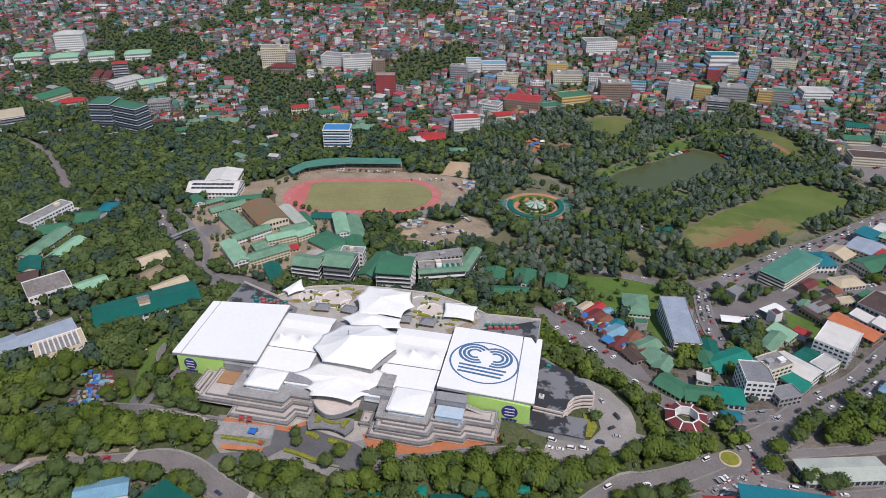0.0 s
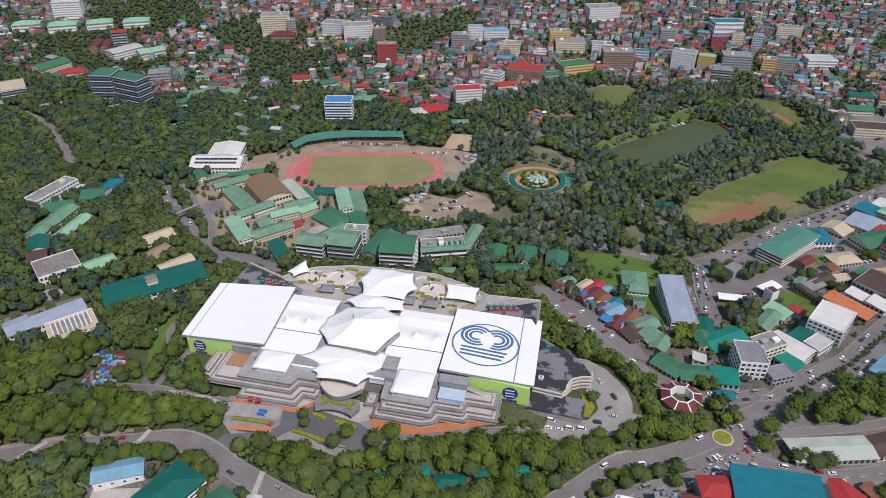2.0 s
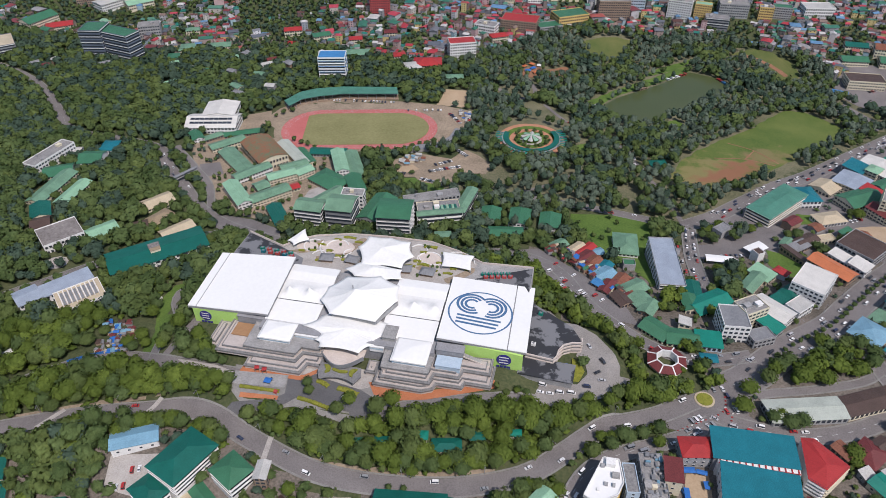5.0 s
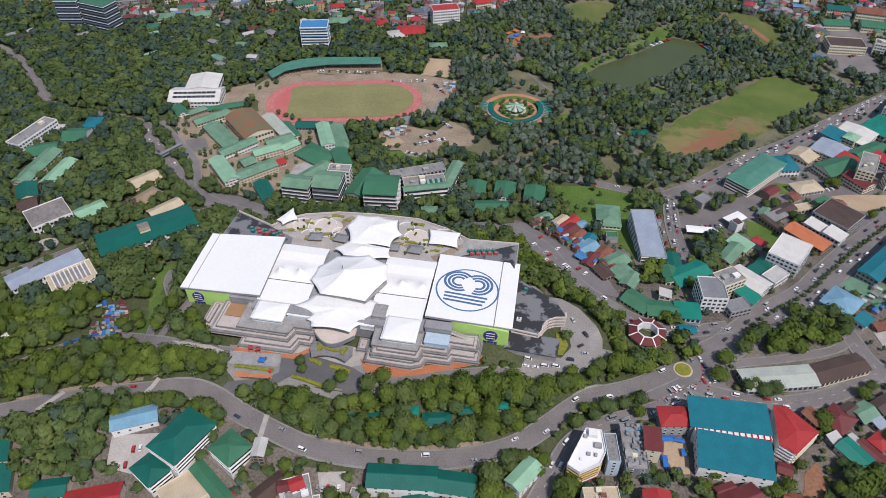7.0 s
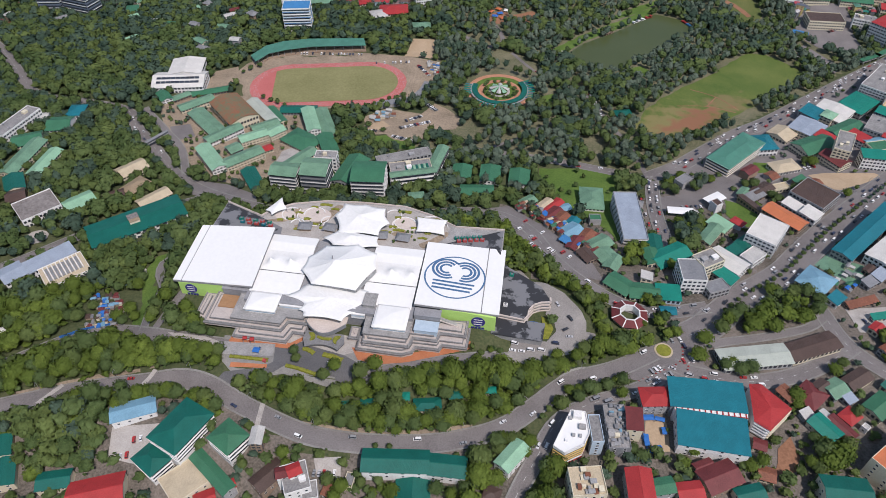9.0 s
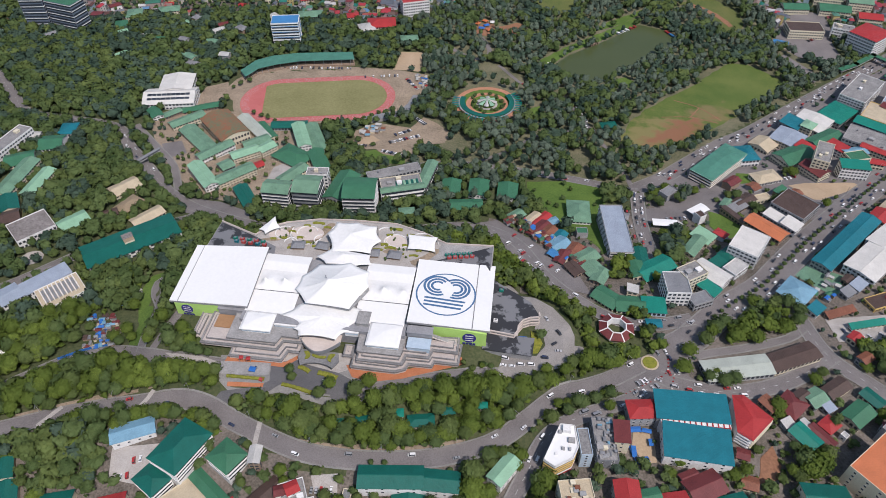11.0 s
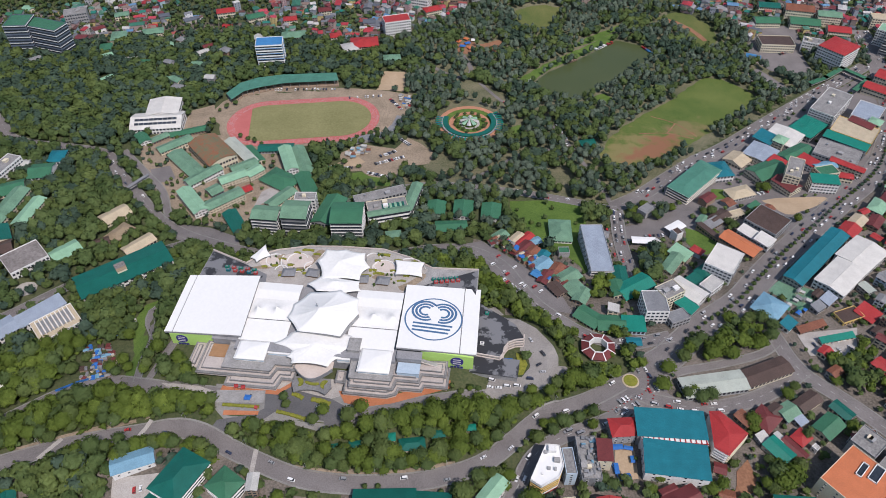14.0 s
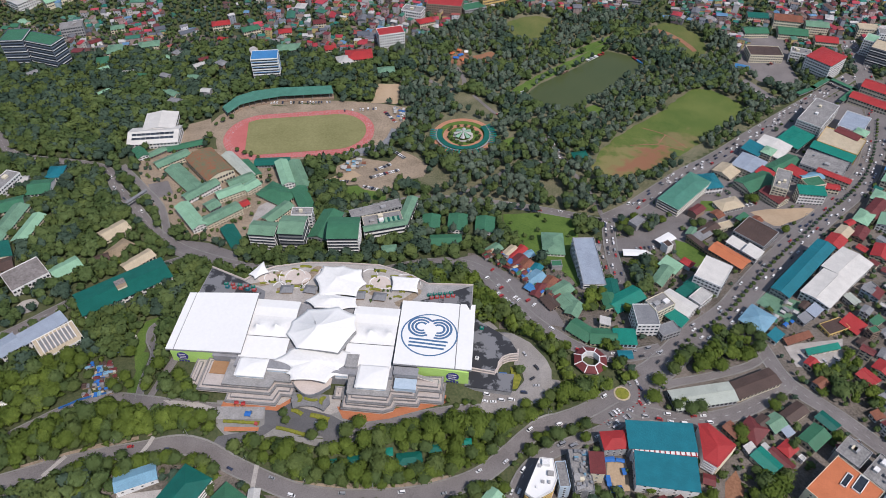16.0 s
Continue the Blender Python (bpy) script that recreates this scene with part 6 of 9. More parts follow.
building(146, 121, 9, 7, -35, 4, "gable", "wallbrown", "r_blue", 1)
building(161, 128, 20, 10, 62, 4, "gable", "wallbrown", "r_rust", 1)
building(172, 122, 19, 14, 42, 4, "gable", "wallbrown", "r_sage", 1)
building(177, 105, 15, 16, -50, 4, "gable", "wallbrown", "r_sage", 1)
building(162, 103, 14, 10, -53, 4, "gable", "wallbrown", "r_brown", 1)
building(182, 97, 16, 11, 66, 4, "gable", "wallbrown", "r_sage", 1)
building(168, 133, 9, 9, -23, 4, "gable", "wallbrown", "r_maroon", 1)
building(152, 118, 15, 8, 65, 4, "gable", "wallbrown", "r_maroon", 1)
# junction blocks
building(186, 72, 20, 15, -36, 4, "gable", "wallcream", "r_green", 1)
building(203, 67, 21, 15, 2, 4, "gable", "wallcream", "r_green", 1)
building(220, 67, 17, 14, 3, 5, "shed", "wallblue", "r_emerald", 1)
building(237, 85, 18, 22, 6, 15, "flat", "wallwhite", "wallslate", 4)
building(255, 78, 17, 11, 27, 7, "flat", "wallgrey", "wallslate", 2)
building(250, 99, 19, 15, 35, 17, "flat", "wallcream", "slab", 5)
building(268, 108, 16, 27, 50, 10, "gable", "wallwhite", "r_bright", 3)
building(264, 91, 11, 15, 50, 7, "shed", "wallgrey", "r_emerald", 2)
building(226, 114, 32, 17, 37, 5, "gable", "wallcream", "r_emerald", 1)
building(216, 128, 21, 12, -85, 5, "gable", "wallcream", "r_jade", 1)
building(212, 110, 17, 11, -77, 5, "gable", "wallcream", "r_green", 1)
building(263, 151, 26, 11, 58, 6, "gable", "wallcream", "r_sage", 2)
building(273, 167, 15, 17, 52, 6, "shed", "wallcream", "r_mint", 1)
building(305, 285, 63, 24, 50, 12, "hip", "wallcream", "r_sea", 4, rise=1.5, style="band")
building(336, 309, 19, 24, 15, 9, "hip", "wallwhite", "r_teal", 2)
building(348, 272, 26, 16, 24, 5, "hip", "wallwhite", "r_cream", 1)
building(333, 233, 22, 8, 25, 5, "flat", "wallcream", "r_cream", 1)
building(319, 227, 22, 13, 41, 5, "gable", "wallgrey", "r_brown", 1)
building(310, 216, 22, 9, 41, 5, "shed", "wallbrown", "r_grey", 1)
building(303, 222, 12, 9, 58, 5, "gable", "wallgrey", "r_sage", 1)
building(306, 203, 27, 6, 128, 5, "shed", "wallbrown", "r_brown", 1)
building(358, 215, 30, 31, 49, 12, "flat", "wallgrey", "r_brown", 3)
building(339, 199, 12, 18, 50, 8, "shed", "wallwhite", "r_bright", 2)
building(349, 187, 14, 14, 50, 9, "shed", "wallwhite", "r_bright", 2)
building(327, 181, 15, 34, 47, 9, "gable", "wallbrown", "r_orange", 2)
building(303, 146, 30, 24, 60, 17, "flat", "wallwhite", "r_bright", 5)
building(288, 139, 14, 12, 45, 7, "hip", "wallgrey", "r_jade", 2)
building(289, 120, 18, 12, 46, 8, "flat", "wallwhite", "r_pale", 2)
building(278, 126, 12, 12, 44, 6, "shed", "wallgrey", "r_jade", 2)
# east of the main street
building(386, 164, 88, 16, 49, 11, "gable", "wallgrey", "r_teal", 3, rise=2)
building(424, 169, 37, 28, 45, 12.5, "gable", "wallwhite", "r_bright", 3, rise=2)
building(396, 137, 40, 25, 47, 10.5, "gable", "wallwhite", "r_bright", 3, rise=2)
building(330, 97, 23, 21, 51, 6, "hip", "wallcream", "r_sky", 1)
building(340, 80, 12, 8, 46, 5, "shed", "wallwhite", "r_teal", 1)
building(369, 102, 10, 7, 39, 5, "shed", "wallgrey", "wallslate", 1)
building(380, 112, 13, 8, 45, 5, "shed", "wallgrey", "r_steel", 1)
building(374, 118, 9, 6, 45, 5, "gable", "wallbrown", "r_brown", 1)
building(391, 96, 21, 12, 26, 3.5, "flat", "wallyellow", "r_brown", 1)
building(407, 100, 16, 15, 44, 3.5, "shed", "wallbrown", "r_red", 1)
building(431, 212, 18, 15, 50, 7, "gable", "wallcream", "r_red", 2)
building(444, 228, 17, 12, 48, 7, "gable", "wallcream", "r_cream", 2)
building(461, 230, 19, 11, 54, 6, "gable", "wallbrown", "r_maroon", 2)
building(472, 254, 22, 14, 52, 9, "hip", "wallcream", "r_mint", 3)
building(489, 270, 33, 13, 50, 10, "gable", "wallcream", "r_maroon", 3)
building(504, 292, 19, 18, 55, 10, "hip", "wallcream", "r_mint", 3)
building(493, 250, 21, 15, 59, 9, "gable", "wallwhite", "r_mint", 3)
building(469, 201, 20, 15, 58, 6, "gable", "wallcream", "r_red", 2)
building(540, 345, 28, 22, 55, 14, "gable", "wallgrey", "r_blue", 4)
building(528, 326, 20, 18, 55, 10, "gable", "wallcream", "r_mint", 3)
building(271, 14, 47, 16, 15, 5.5, "gable", "wallgrey", "r_mist", 1, rise=1.5)
building(311, 29, 38, 14, 27, 6, "gable", "wallcream", "r_brown", 1, rise=1.5)
building(256, 6, 12, 10, 12, 5, "gable", "wallgrey", "r_mist", 1)
building(233, -29, 45, 20, 2, 13, "shed", "wallslate", "r_teal", 3)
building(234, -54, 40, 23, -2, 11, "shed", "wallwhite", "r_teal", 3)
building(203, -33, 19, 13, 10, 10, "hip", "wallgrey", "r_red", 3)
building(344, -59, 38, 32, 43, 18, "flat", "wallcream", "r_orange", 5)
building(188, -54, 9, 14, 2, 13, "shed", "wallcream", "r_maroon", 3)
building(178, -58, 13, 30, 7, 9, "flat", "wallslate", "slab", 4)
building(165, -65, 7, 18, 9, 14, "flat", "wallblue", "slab", 5)
building(160, -100, 19, 17, 12, 17, "flat", "wallcream", "r_cream", 4)
building(190, -96, 14, 21, 6, 12, "gable", "wallgrey", "r_red", 3)
building(203, -92, 12, 9, 18, 9, "gable", "wallgrey", "r_green", 2)
building(218, -92, 14, 10, 15, 8, "gable", "wallcream", "r_red", 2)
building(236, -80, 22, 15, 30, 7, "gable", "wallbrown", "r_maroon", 2)
building(228, -74, 11, 6, 29, 6, "gable", "wallbrown", "r_maroon", 2)
building(252, -87, 16, 9, 21, 6, "gable", "wallcream", "r_jade", 2)
building(304, -80, 25, 18, 2, 11, "gable", "wallcream", "r_jade", 3)
building(287, -13, 11, 8, 129, 5, "gable", "wallbrown", "r_rust", 1)
building(301, -12, 17, 15, 48, 5, "hip", "wallbrown", "r_maroon", 1)
building(310, -4, 9, 9, 40, 5, "gable", "wallbrown", "r_brown", 1)
building(318, -4, 13, 12, 35, 5, "gable", "wallgrey", "r_sage", 1)
building(325, -9, 7, 8, 35, 4, "shed", "wallgrey", "r_steel", 1)
building(334, 6, 19, 10, 38, 5, "gable", "wallcream", "r_brown", 1)
building(343, -13, 19, 13, 42, 5, "gable", "wallcream", "r_green", 1)
building(356, 1, 14, 9, -50, 5, "gable", "wallcream", "r_jade", 1)
building(322, -24, 11, 9, 42, 5, "hip", "wallbrown", "r_red", 1)
building(315, -33, 17, 7, 130, 5, "gable", "wallbrown", "r_maroon", 1)
building(308, -25, 7, 4, 130, 4, "shed", "wallwhite", "r_pale", 1)
building(305, -35, 17, 12, 130, 5, "gable", "wallcream", "r_emerald", 1)
building(296, -26, 7, 5, 34, 4, "shed", "wallgrey", "r_pale", 1)
building(330, -30, 4, 4, 42, 4, "flat", "wallwhite", "r_pale", 1)
building(360, 54, 9, 7, 44, 5, "gable", "wallcream", "r_red", 1)
building(398, 43, 11, 13, 36, 6, "gable", "wallcream", "r_red", 2)
building(413, 53, 12, 13, 44, 6, "gable", "wallcream", "r_red", 2)
building(358, 80, 24, 5, 25, 3, "shed", "wallbrown", "r_rust", 1)
building(374, 70, 28, 4, 18, 3, "shed", "wallcream", "r_emerald", 1)
# south of the front road
building(-114, -90, 26, 12, 27, 6, "gable", "wallwhite", "r_sky", 1, rise=2)
building(-78, -99, 31, 22, 68, 11, "hip", "wallwhite", "r_jade", 4, rise=3, style="band")
building(-90, -118, 14, 18, 61, 9, "hip", "wallwhite", "r_jade", 3, style="band")
building(-68, -126, 22, 21, 50, 7, "flat", "wallcream", "r_cream", 2)
building(-53, -119, 8, 34, 56, 7, "gable", "wallgrey", "r_green", 2)
building(-48, -101, 16, 18, 61, 10, "hip", "wallwhite", "r_green", 3, style="band")
building(-20, -116, 19, 11, 56, 6, "gable", "wallbrown", "r_brown", 2)
building(-3, -117, 15, 18, 27, 11, "flat", "wallwhite", "slab", 3)
building(-10, -116, 8, 6, 22, 12.5, "gable", "wallwhite", "r_maroon", 4)
building(-4, -114.5, 7, 7, 35, 13.5, "gable", "wallwhite", "r_red", 4)
building(6, -121, 9, 11, 20, 8, "flat", "wallwhite", "slab", 2)
building(52, -100, 38, 14, 7, 7, "gable", "wallwhite", "r_jade", 2)
building(82, -98, 21, 13, 2, 6, "gable", "wallwhite", "r_jade", 2)
building(65, -119, 25, 19, -83, 7.5, "gable", "wallwhite", "r_jade", 2)
building(118, -87, 20, 10, 57, 8, "gable", "wallwhite", "r_mint", 3)
building(-114, -141, 30, 20, 23, 7, "gable", "wallcream", "r_red", 2)
building(-173, -138, 12, 18, 29, 6, "gable", "wallcream", "r_jade", 2)
building(-183, -123, 10, 14, 29, 6, "gable", "wallcream", "r_jade", 2)
building(-142, -137, 18, 11, 18, 6, "gable", "wallcream", "r_jade", 2)
building(-52, -134, 11, 10, 32, 7, "gable", "wallcream", "r_red", 2)
building(-41, -125, 7, 5, 39, 8, "gable", "wallcream", "r_red", 2)
building(64, -61, 16, 8, 12, 5, "hip", "wallcream", "r_jade", 1)
building(28, -65, 9, 5, 13, 4, "hip", "wallcream", "r_jade", 1)
building(13, -68, 5, 4, 14, 4, "hip", "wallcream", "r_jade", 1)
building(50, -58, 4, 5, 10, 4, "hip", "wallcream", "r_emerald", 1)
building(101, -44, 6, 4, 8, 4, "hip", "wallcream", "r_emerald", 1)
building(80, -52, 8, 5, 12, 4, "hip", "wallcream", "r_jade", 1)
# west side
building(-205, 87, 76, 29, 42, 8, "gable", "wallwhite", "r_jade", 2, rise=2)
building(-246, 31, 35, 13, 52, 8, "shed", "wallwhite", "r_steel", 2)
building(-227, 20, 32, 25, 48, 8, "flat", "wallwhite", "r_cream", 2)
building(-264, 11, 16, 18, 54, 8, "gable", "wallwhite", "r_steel", 2, rise=1.5)
building(-295, 90, 32, 28, 50, 9, "flat", "wallwhite", "roofstain", 2)
building(-268, 106, 24, 17, 50, 6, "gable", "wallcream", "r_mint", 1)
building(-253, 166, 26, 17, 52, 6, "gable", "wallcream", "r_cream", 2)
building(-211, 126, 28, 13, 54, 5, "gable", "wallcream", "r_cream", 1)
building(-236, 141, 22, 15, 66, 5, "hip", "wallbrown", "r_tan", 1)
building(-392, 208, 50, 16, 80, 11, "flat", "wallwhite", "slab", 3)
building(-355, 220, 22, 23, 15, 7, "gable", "wallwhite", "r_green", 2)
building(-355, 249, 16, 19, 11, 7, "hip", "wallwhite", "r_teal", 1)
building(-368, 187, 26, 20, 30, 6, "gable", "wallcream", "r_green", 2)
building(-354, 159, 54, 16, -90, 6, "gable", "wallcream", "r_sage", 2)
building(-331, 156, 13, 39, -1, 6, "gable", "wallcream", "r_mint", 2)
building(-336, 119, 16, 23, 38, 6, "gable", "wallcream", "r_jade", 2)
building(-324, 103, 15, 16, 33, 5, "gable", "wallbrown", "r_brown", 1)
building(-382, 230, 15, 13, 19, 5, "gable", "wallwhite", "r_pale", 1)
building(-245, 125, 12, 9, 34, 5, "gable", "wallbrown", "r_brown", 1)
# beyond the stadium
building(-199, 500, 34, 23, 12, 29, "flat", "wallwhite", "r_blue", 8, style="blue")
building(-533, 500, 29, 32, 10, 39, "flat", "bluewall", "r_green", 10, style="band")
building(-500, 500, 56, 24, -13, 37, "flat", "bluewall", "r_green", 10, style="band")
building(-773, 752, 45, 27, 25, 26, "hip", "wallwhite", "r_pale", 7, style="band")
building(-812, 693, 42, 25, 29, 9, "hip", "wallwhite", "r_mint", 2)
building(-754, 706, 43, 26, 29, 9, "hip", "wallwhite", "r_mint", 2)
building(-700, 728, 40, 24, 32, 9, "hip", "wallwhite", "r_mint", 2)
building(-643, 747, 41, 24, 26, 9, "hip", "wallwhite", "r_mint", 2)
building(-629, 676, 23, 14, 30, 24, "hip", "wallslate", "r_red", 6, style="band")
building(-660, 656, 38, 13, -67, 10, "arch", "wallbrown", "r_maroon", 3)
building(-643, 658, 42, 13, -66, 10, "arch", "wallbrown", "r_maroon", 3)
building(-607, 650, 49, 27, 63, 11, "gable", "wallwhite", "r_pale", 3, rise=1.5, style="band")
building(-568, 660, 39, 23, 50, 8, "gable", "wallcream", "r_mint", 2)
building(-504, 579, 30, 18, 26, 17, "flat", "wallgrey", "slab", 4, style="band")
building(-676, 567, 48, 29, 73, 10, "gable", "wallcream", "r_green", 3)
building(-640, 564, 36, 21, 36, 6, "hip", "wallcream", "r_red", 2)
building(-660, 471, 31, 44, 44, 14, "flat", "wallslate", "r_cream", 4, style="band")
building(-401, 767, 44, 26, 18, 28, "flat", "wallcream", "slab", 8, style="band")
building(-370, 759, 13, 13, 23, 25, "flat", "wallgrey", "slab", 7, style="band")
building(-380, 747, 38, 23, 11, 8, "hip", "wallbrown", "r_maroon", 2)
building(-259, 763, 46, 27, 23, 21, "flat", "wallwhite", "slab", 6, style="band")
building(-299, 775, 42, 25, 1, 17, "flat", "wallwhite", "slab", 5, style="band")
building(-221, 758, 19, 13, 17, 20, "flat", "wallbrown", "slab", 6, style="band")
building(-190, 691, 29, 17, 13, 29, "flat", "wallred", "slab", 8, style="band")
building(-299, 615, 25, 15, 22, 8, "hip", "wallcream", "r_red", 2)
building(-251, 602, 25, 15, 34, 8, "hip", "wallcream", "r_green", 2)
building(-185, 559, 32, 19, 16, 7, "hip", "wallcream", "r_sage", 2)
building(-87, 554, 36, 27, 13, 7, "hip", "wallcream", "r_red", 2)
building(-104, 539, 19, 21, 27, 7, "hip", "wallcream", "r_pale", 2)
building(-201, 601, 18, 13, 18, 6, "hip", "wallcream", "r_red", 2)
building(-129, 567, 15, 13, 18, 6, "hip", "wallcream", "r_red", 2)
building(-45, 525, 22, 16, 14, 5, "hip", "wallcream", "r_sage", 2)
building(-449, 600, 19, 13, 24, 6, "hip", "wallcream", "r_sage", 2)
building(-387, 561, 28, 17, 21, 5, "hip", "wallcream", "r_sage", 2)
building(-428, 543, 20, 25, 18, 5, "hip", "wallcream", "r_sage", 2)
building(-430, 508, 15, 23, 23, 5, "hip", "wallcream", "r_green", 2)
building(-158, 630, 18, 13, 17, 6, "hip", "wallcream", "r_maroon", 2)
building(-7, 656, 24, 15, 30, 7, "hip", "wallcream", "r_red", 2)
building(-49, 594, 36, 21, 22, 23, "flat", "wallwhite", "r_red", 6, style="band")
building(-92, 763, 27, 16, 5, 21, "flat", "wallgrey", "slab", 6, style="band")
building(-75, 796, 24, 15, 12, 19, "flat", "wallwhite", "r_sky", 5, style="band")
building(-44, 808, 39, 23, 13, 11, "flat", "wallwhite", "r_sky", 3, style="band")
building(-16, 770, 32, 19, 7, 13, "flat", "wallcream", "slab", 4, style="band")
building(-27, 672, 31, 19, -13, 13, "flat", "wallwhite", "slab", 3, style="band")
building(18, 700, 52, 31, -5, 13, "flat", "wallbrown", "r_red", 4, style="band")
building(59, 705, 35, 21, 27, 7, "flat", "wallgrey", "r_green", 2, style="band")
building(87, 735, 48, 29, 30, 13, "flat", "wallyellow", "r_green", 3, style="band")
building(148, 769, 46, 28, 10, 25, "flat", "wallbrown", "slab", 7, style="band")
building(184, 793, 21, 13, 4, 17, "flat", "wallblue", "r_teal", 4, style="band")
building(124, 800, 32, 19, 7, 17, "flat", "wallwhite", "slab", 5, style="band")
building(118, 913, 52, 31, 20, 18, "flat", "wallwhite", "slab", 5, style="band")
building(74, 801, 45, 27, 11, 13, "flat", "wallcream", "slab", 4, style="band")
building(56, 821, 32, 20, 10, 17, "flat", "wallyellow", "slab", 5, style="band")
building(246, 785, 34, 20, -12, 27, "flat", "wallwhite", "slab", 8, style="band")
building(280, 792, 24, 14, -10, 21, "flat", "wallyellow", "r_mint", 6, style="band")
building(300, 859, 19, 13, 3, 17, "flat", "wallred", "r_blue", 5, style="band")
building(315, 900, 45, 27, 12, 21, "flat", "wallwhite", "r_teal", 3, style="band")
building(324, 808, 42, 25, 1, 19, "flat", "wallgrey", "slab", 5, style="band")
building(299, 770, 33, 20, -5, 15, "flat", "wallslate", "slab", 4, style="band")
building(360, 864, 15, 13, -10, 22, "flat", "wallblue", "slab", 6, style="band")
building(370, 802, 20, 13, -2, 19, "flat", "wallyellow", "slab", 5, style="band")
building(394, 810, 26, 16, -3, 17, "flat", "wallgrey", "r_green", 5, style="band")
building(445, 824, 43, 26, 9, 13, "flat", "wallwhite", "r_pale", 3, style="band")
building(411, 910, 37, 22, 1, 13, "flat", "wallcream", "slab", 4, style="band")
building(224, 866, 23, 14, 4, 17, "flat", "wallgrey", "slab", 5, style="band")
building(332, 878, 18, 13, 1, 14, "flat", "wallcream", "slab", 4, style="band")
building(31, 769, 22, 13, 12, 8, "flat", "wallwhite", "slab", 2, style="band")
# business district
building(471, 630, 45, 27, 2, 11, "flat", "wallcream", "r_brown", 3)
building(539, 594, 40, 35, 44, 26, "hip", "wallwhite", "r_red", 7, rise=2, style="band")
building(518, 626, 26, 16, -18, 15, "flat", "wallwhite", "slab", 4)
building(622, 622, 30, 28, 56, 25, "flat", "wallslate", "r_cream", 7, style="band")
building(616, 650, 24, 16, 56, 21, "flat", "wallwhite", "r_mint", 6)
building(490, 456, 62, 28, 54, 18, "flat", "wallwhite", "slab", 6)
building(528, 443, 40, 28, 57, 14, "flat", "wallwhite", "r_steel", 4)
building(453, 410, 40, 27, 47, 9, "hip", "wallgrey", "r_emerald", 2, rise=1.5)
building(420, 386, 34, 33, 52, 9, "gable", "wallwhite", "r_bright", 2, rise=1.5)
building(398, 379, 22, 20, 52, 10, "shed", "wallgrey", "r_teal", 3)
building(412, 372, 15, 12, 52, 12, "hip", "wallcream", "r_mint", 4)
building(386, 348, 30, 28, 54, 9, "gable", "wallcream", "r_steel", 3, rise=1)
building(360, 337, 21, 22, 48, 5, "gable", "wallcream", "r_cream", 1)
building(496, 394, 44, 36, -33, 16, "flat", "wallyellow", "r_cream", 5)
building(480, 372, 45, 13, -34, 14, "shed", "wallgrey", "r_emerald", 4)
building(465, 350, 44, 32, -30, 12, "flat", "wallgrey", "slab", 3)
building(508, 408, 26, 13, -43, 18, "gable", "wallcream", "r_maroon", 5)
building(527, 418, 14, 13, 51, 15, "hip", "wallcream", "r_mint", 4)
building(384, 313, 38, 23, 33, 8, "gable", "wallcream", "r_green", 2)
building(398, 329, 16, 16, 49, 9, "shed", "wallcream", "r_red", 3)
building(423, 350, 40, 19, 38, 8, "gable", "wallgrey", "r_green", 2)
building(403, 298, 34, 15, 68, 22, "flat", "wallcream", "slab", 7)
building(396, 287, 24, 17, -52, 9, "gable", "wallcream", "r_maroon", 3)
building(431, 335, 19, 13, -48, 9, "shed", "wallwhite", "r_red", 3)
building(446, 328, 24, 12, 20, 8, "gable", "wallcream", "r_sky", 2)
building(438, 305, 21, 14, 20, 16, "flat", "wallcream", "r_green", 5)
building(432, 290, 26, 13, -2, 14, "shed", "wallwhite", "r_emerald", 4)
building(469, 329, 34, 9, -34, 10, "gable", "wallcream", "r_red", 3)
building(459, 312, 20, 9, -10, 7, "gable", "wallcream", "r_red", 2)
building(574, 508, 50, 18, -37, 9, "gable", "wallcream", "r_red", 2)
building(594, 545, 34, 24, -36, 9, "gable", "wallcream", "r_red", 2)
building(557, 698, 31, 19, -7, 14, "gable", "wallcream", "r_sage", 4)
building(521, 717, 38, 23, -8, 12, "gable", "wallcream", "r_rust", 3)
building(524, 691, 40, 24, -6, 7, "gable", "wallcream", "r_green", 2)
building(472, 692, 34, 20, 5, 7, "gable", "wallcream", "r_green", 2)
building(482, 730, 29, 18, -3, 8, "gable", "wallcream", "r_jade", 2)
building(565, 670, 30, 20, -7, 8, "gable", "wallcream", "r_red", 2)
building(625, 690, 28, 17, -6, 14, "flat", "wallcream", "r_cream", 4)
building(436, 597, 18, 13, -20, 4, "gable", "wallcream", "r_blue", 1)
building(649, 672, 32, 19, -11, 16, "flat", "wallwhite", "slab", 5)
building(203, 357, 17, 12, 17, 4, "hip", "wallcream", "r_jade", 1)

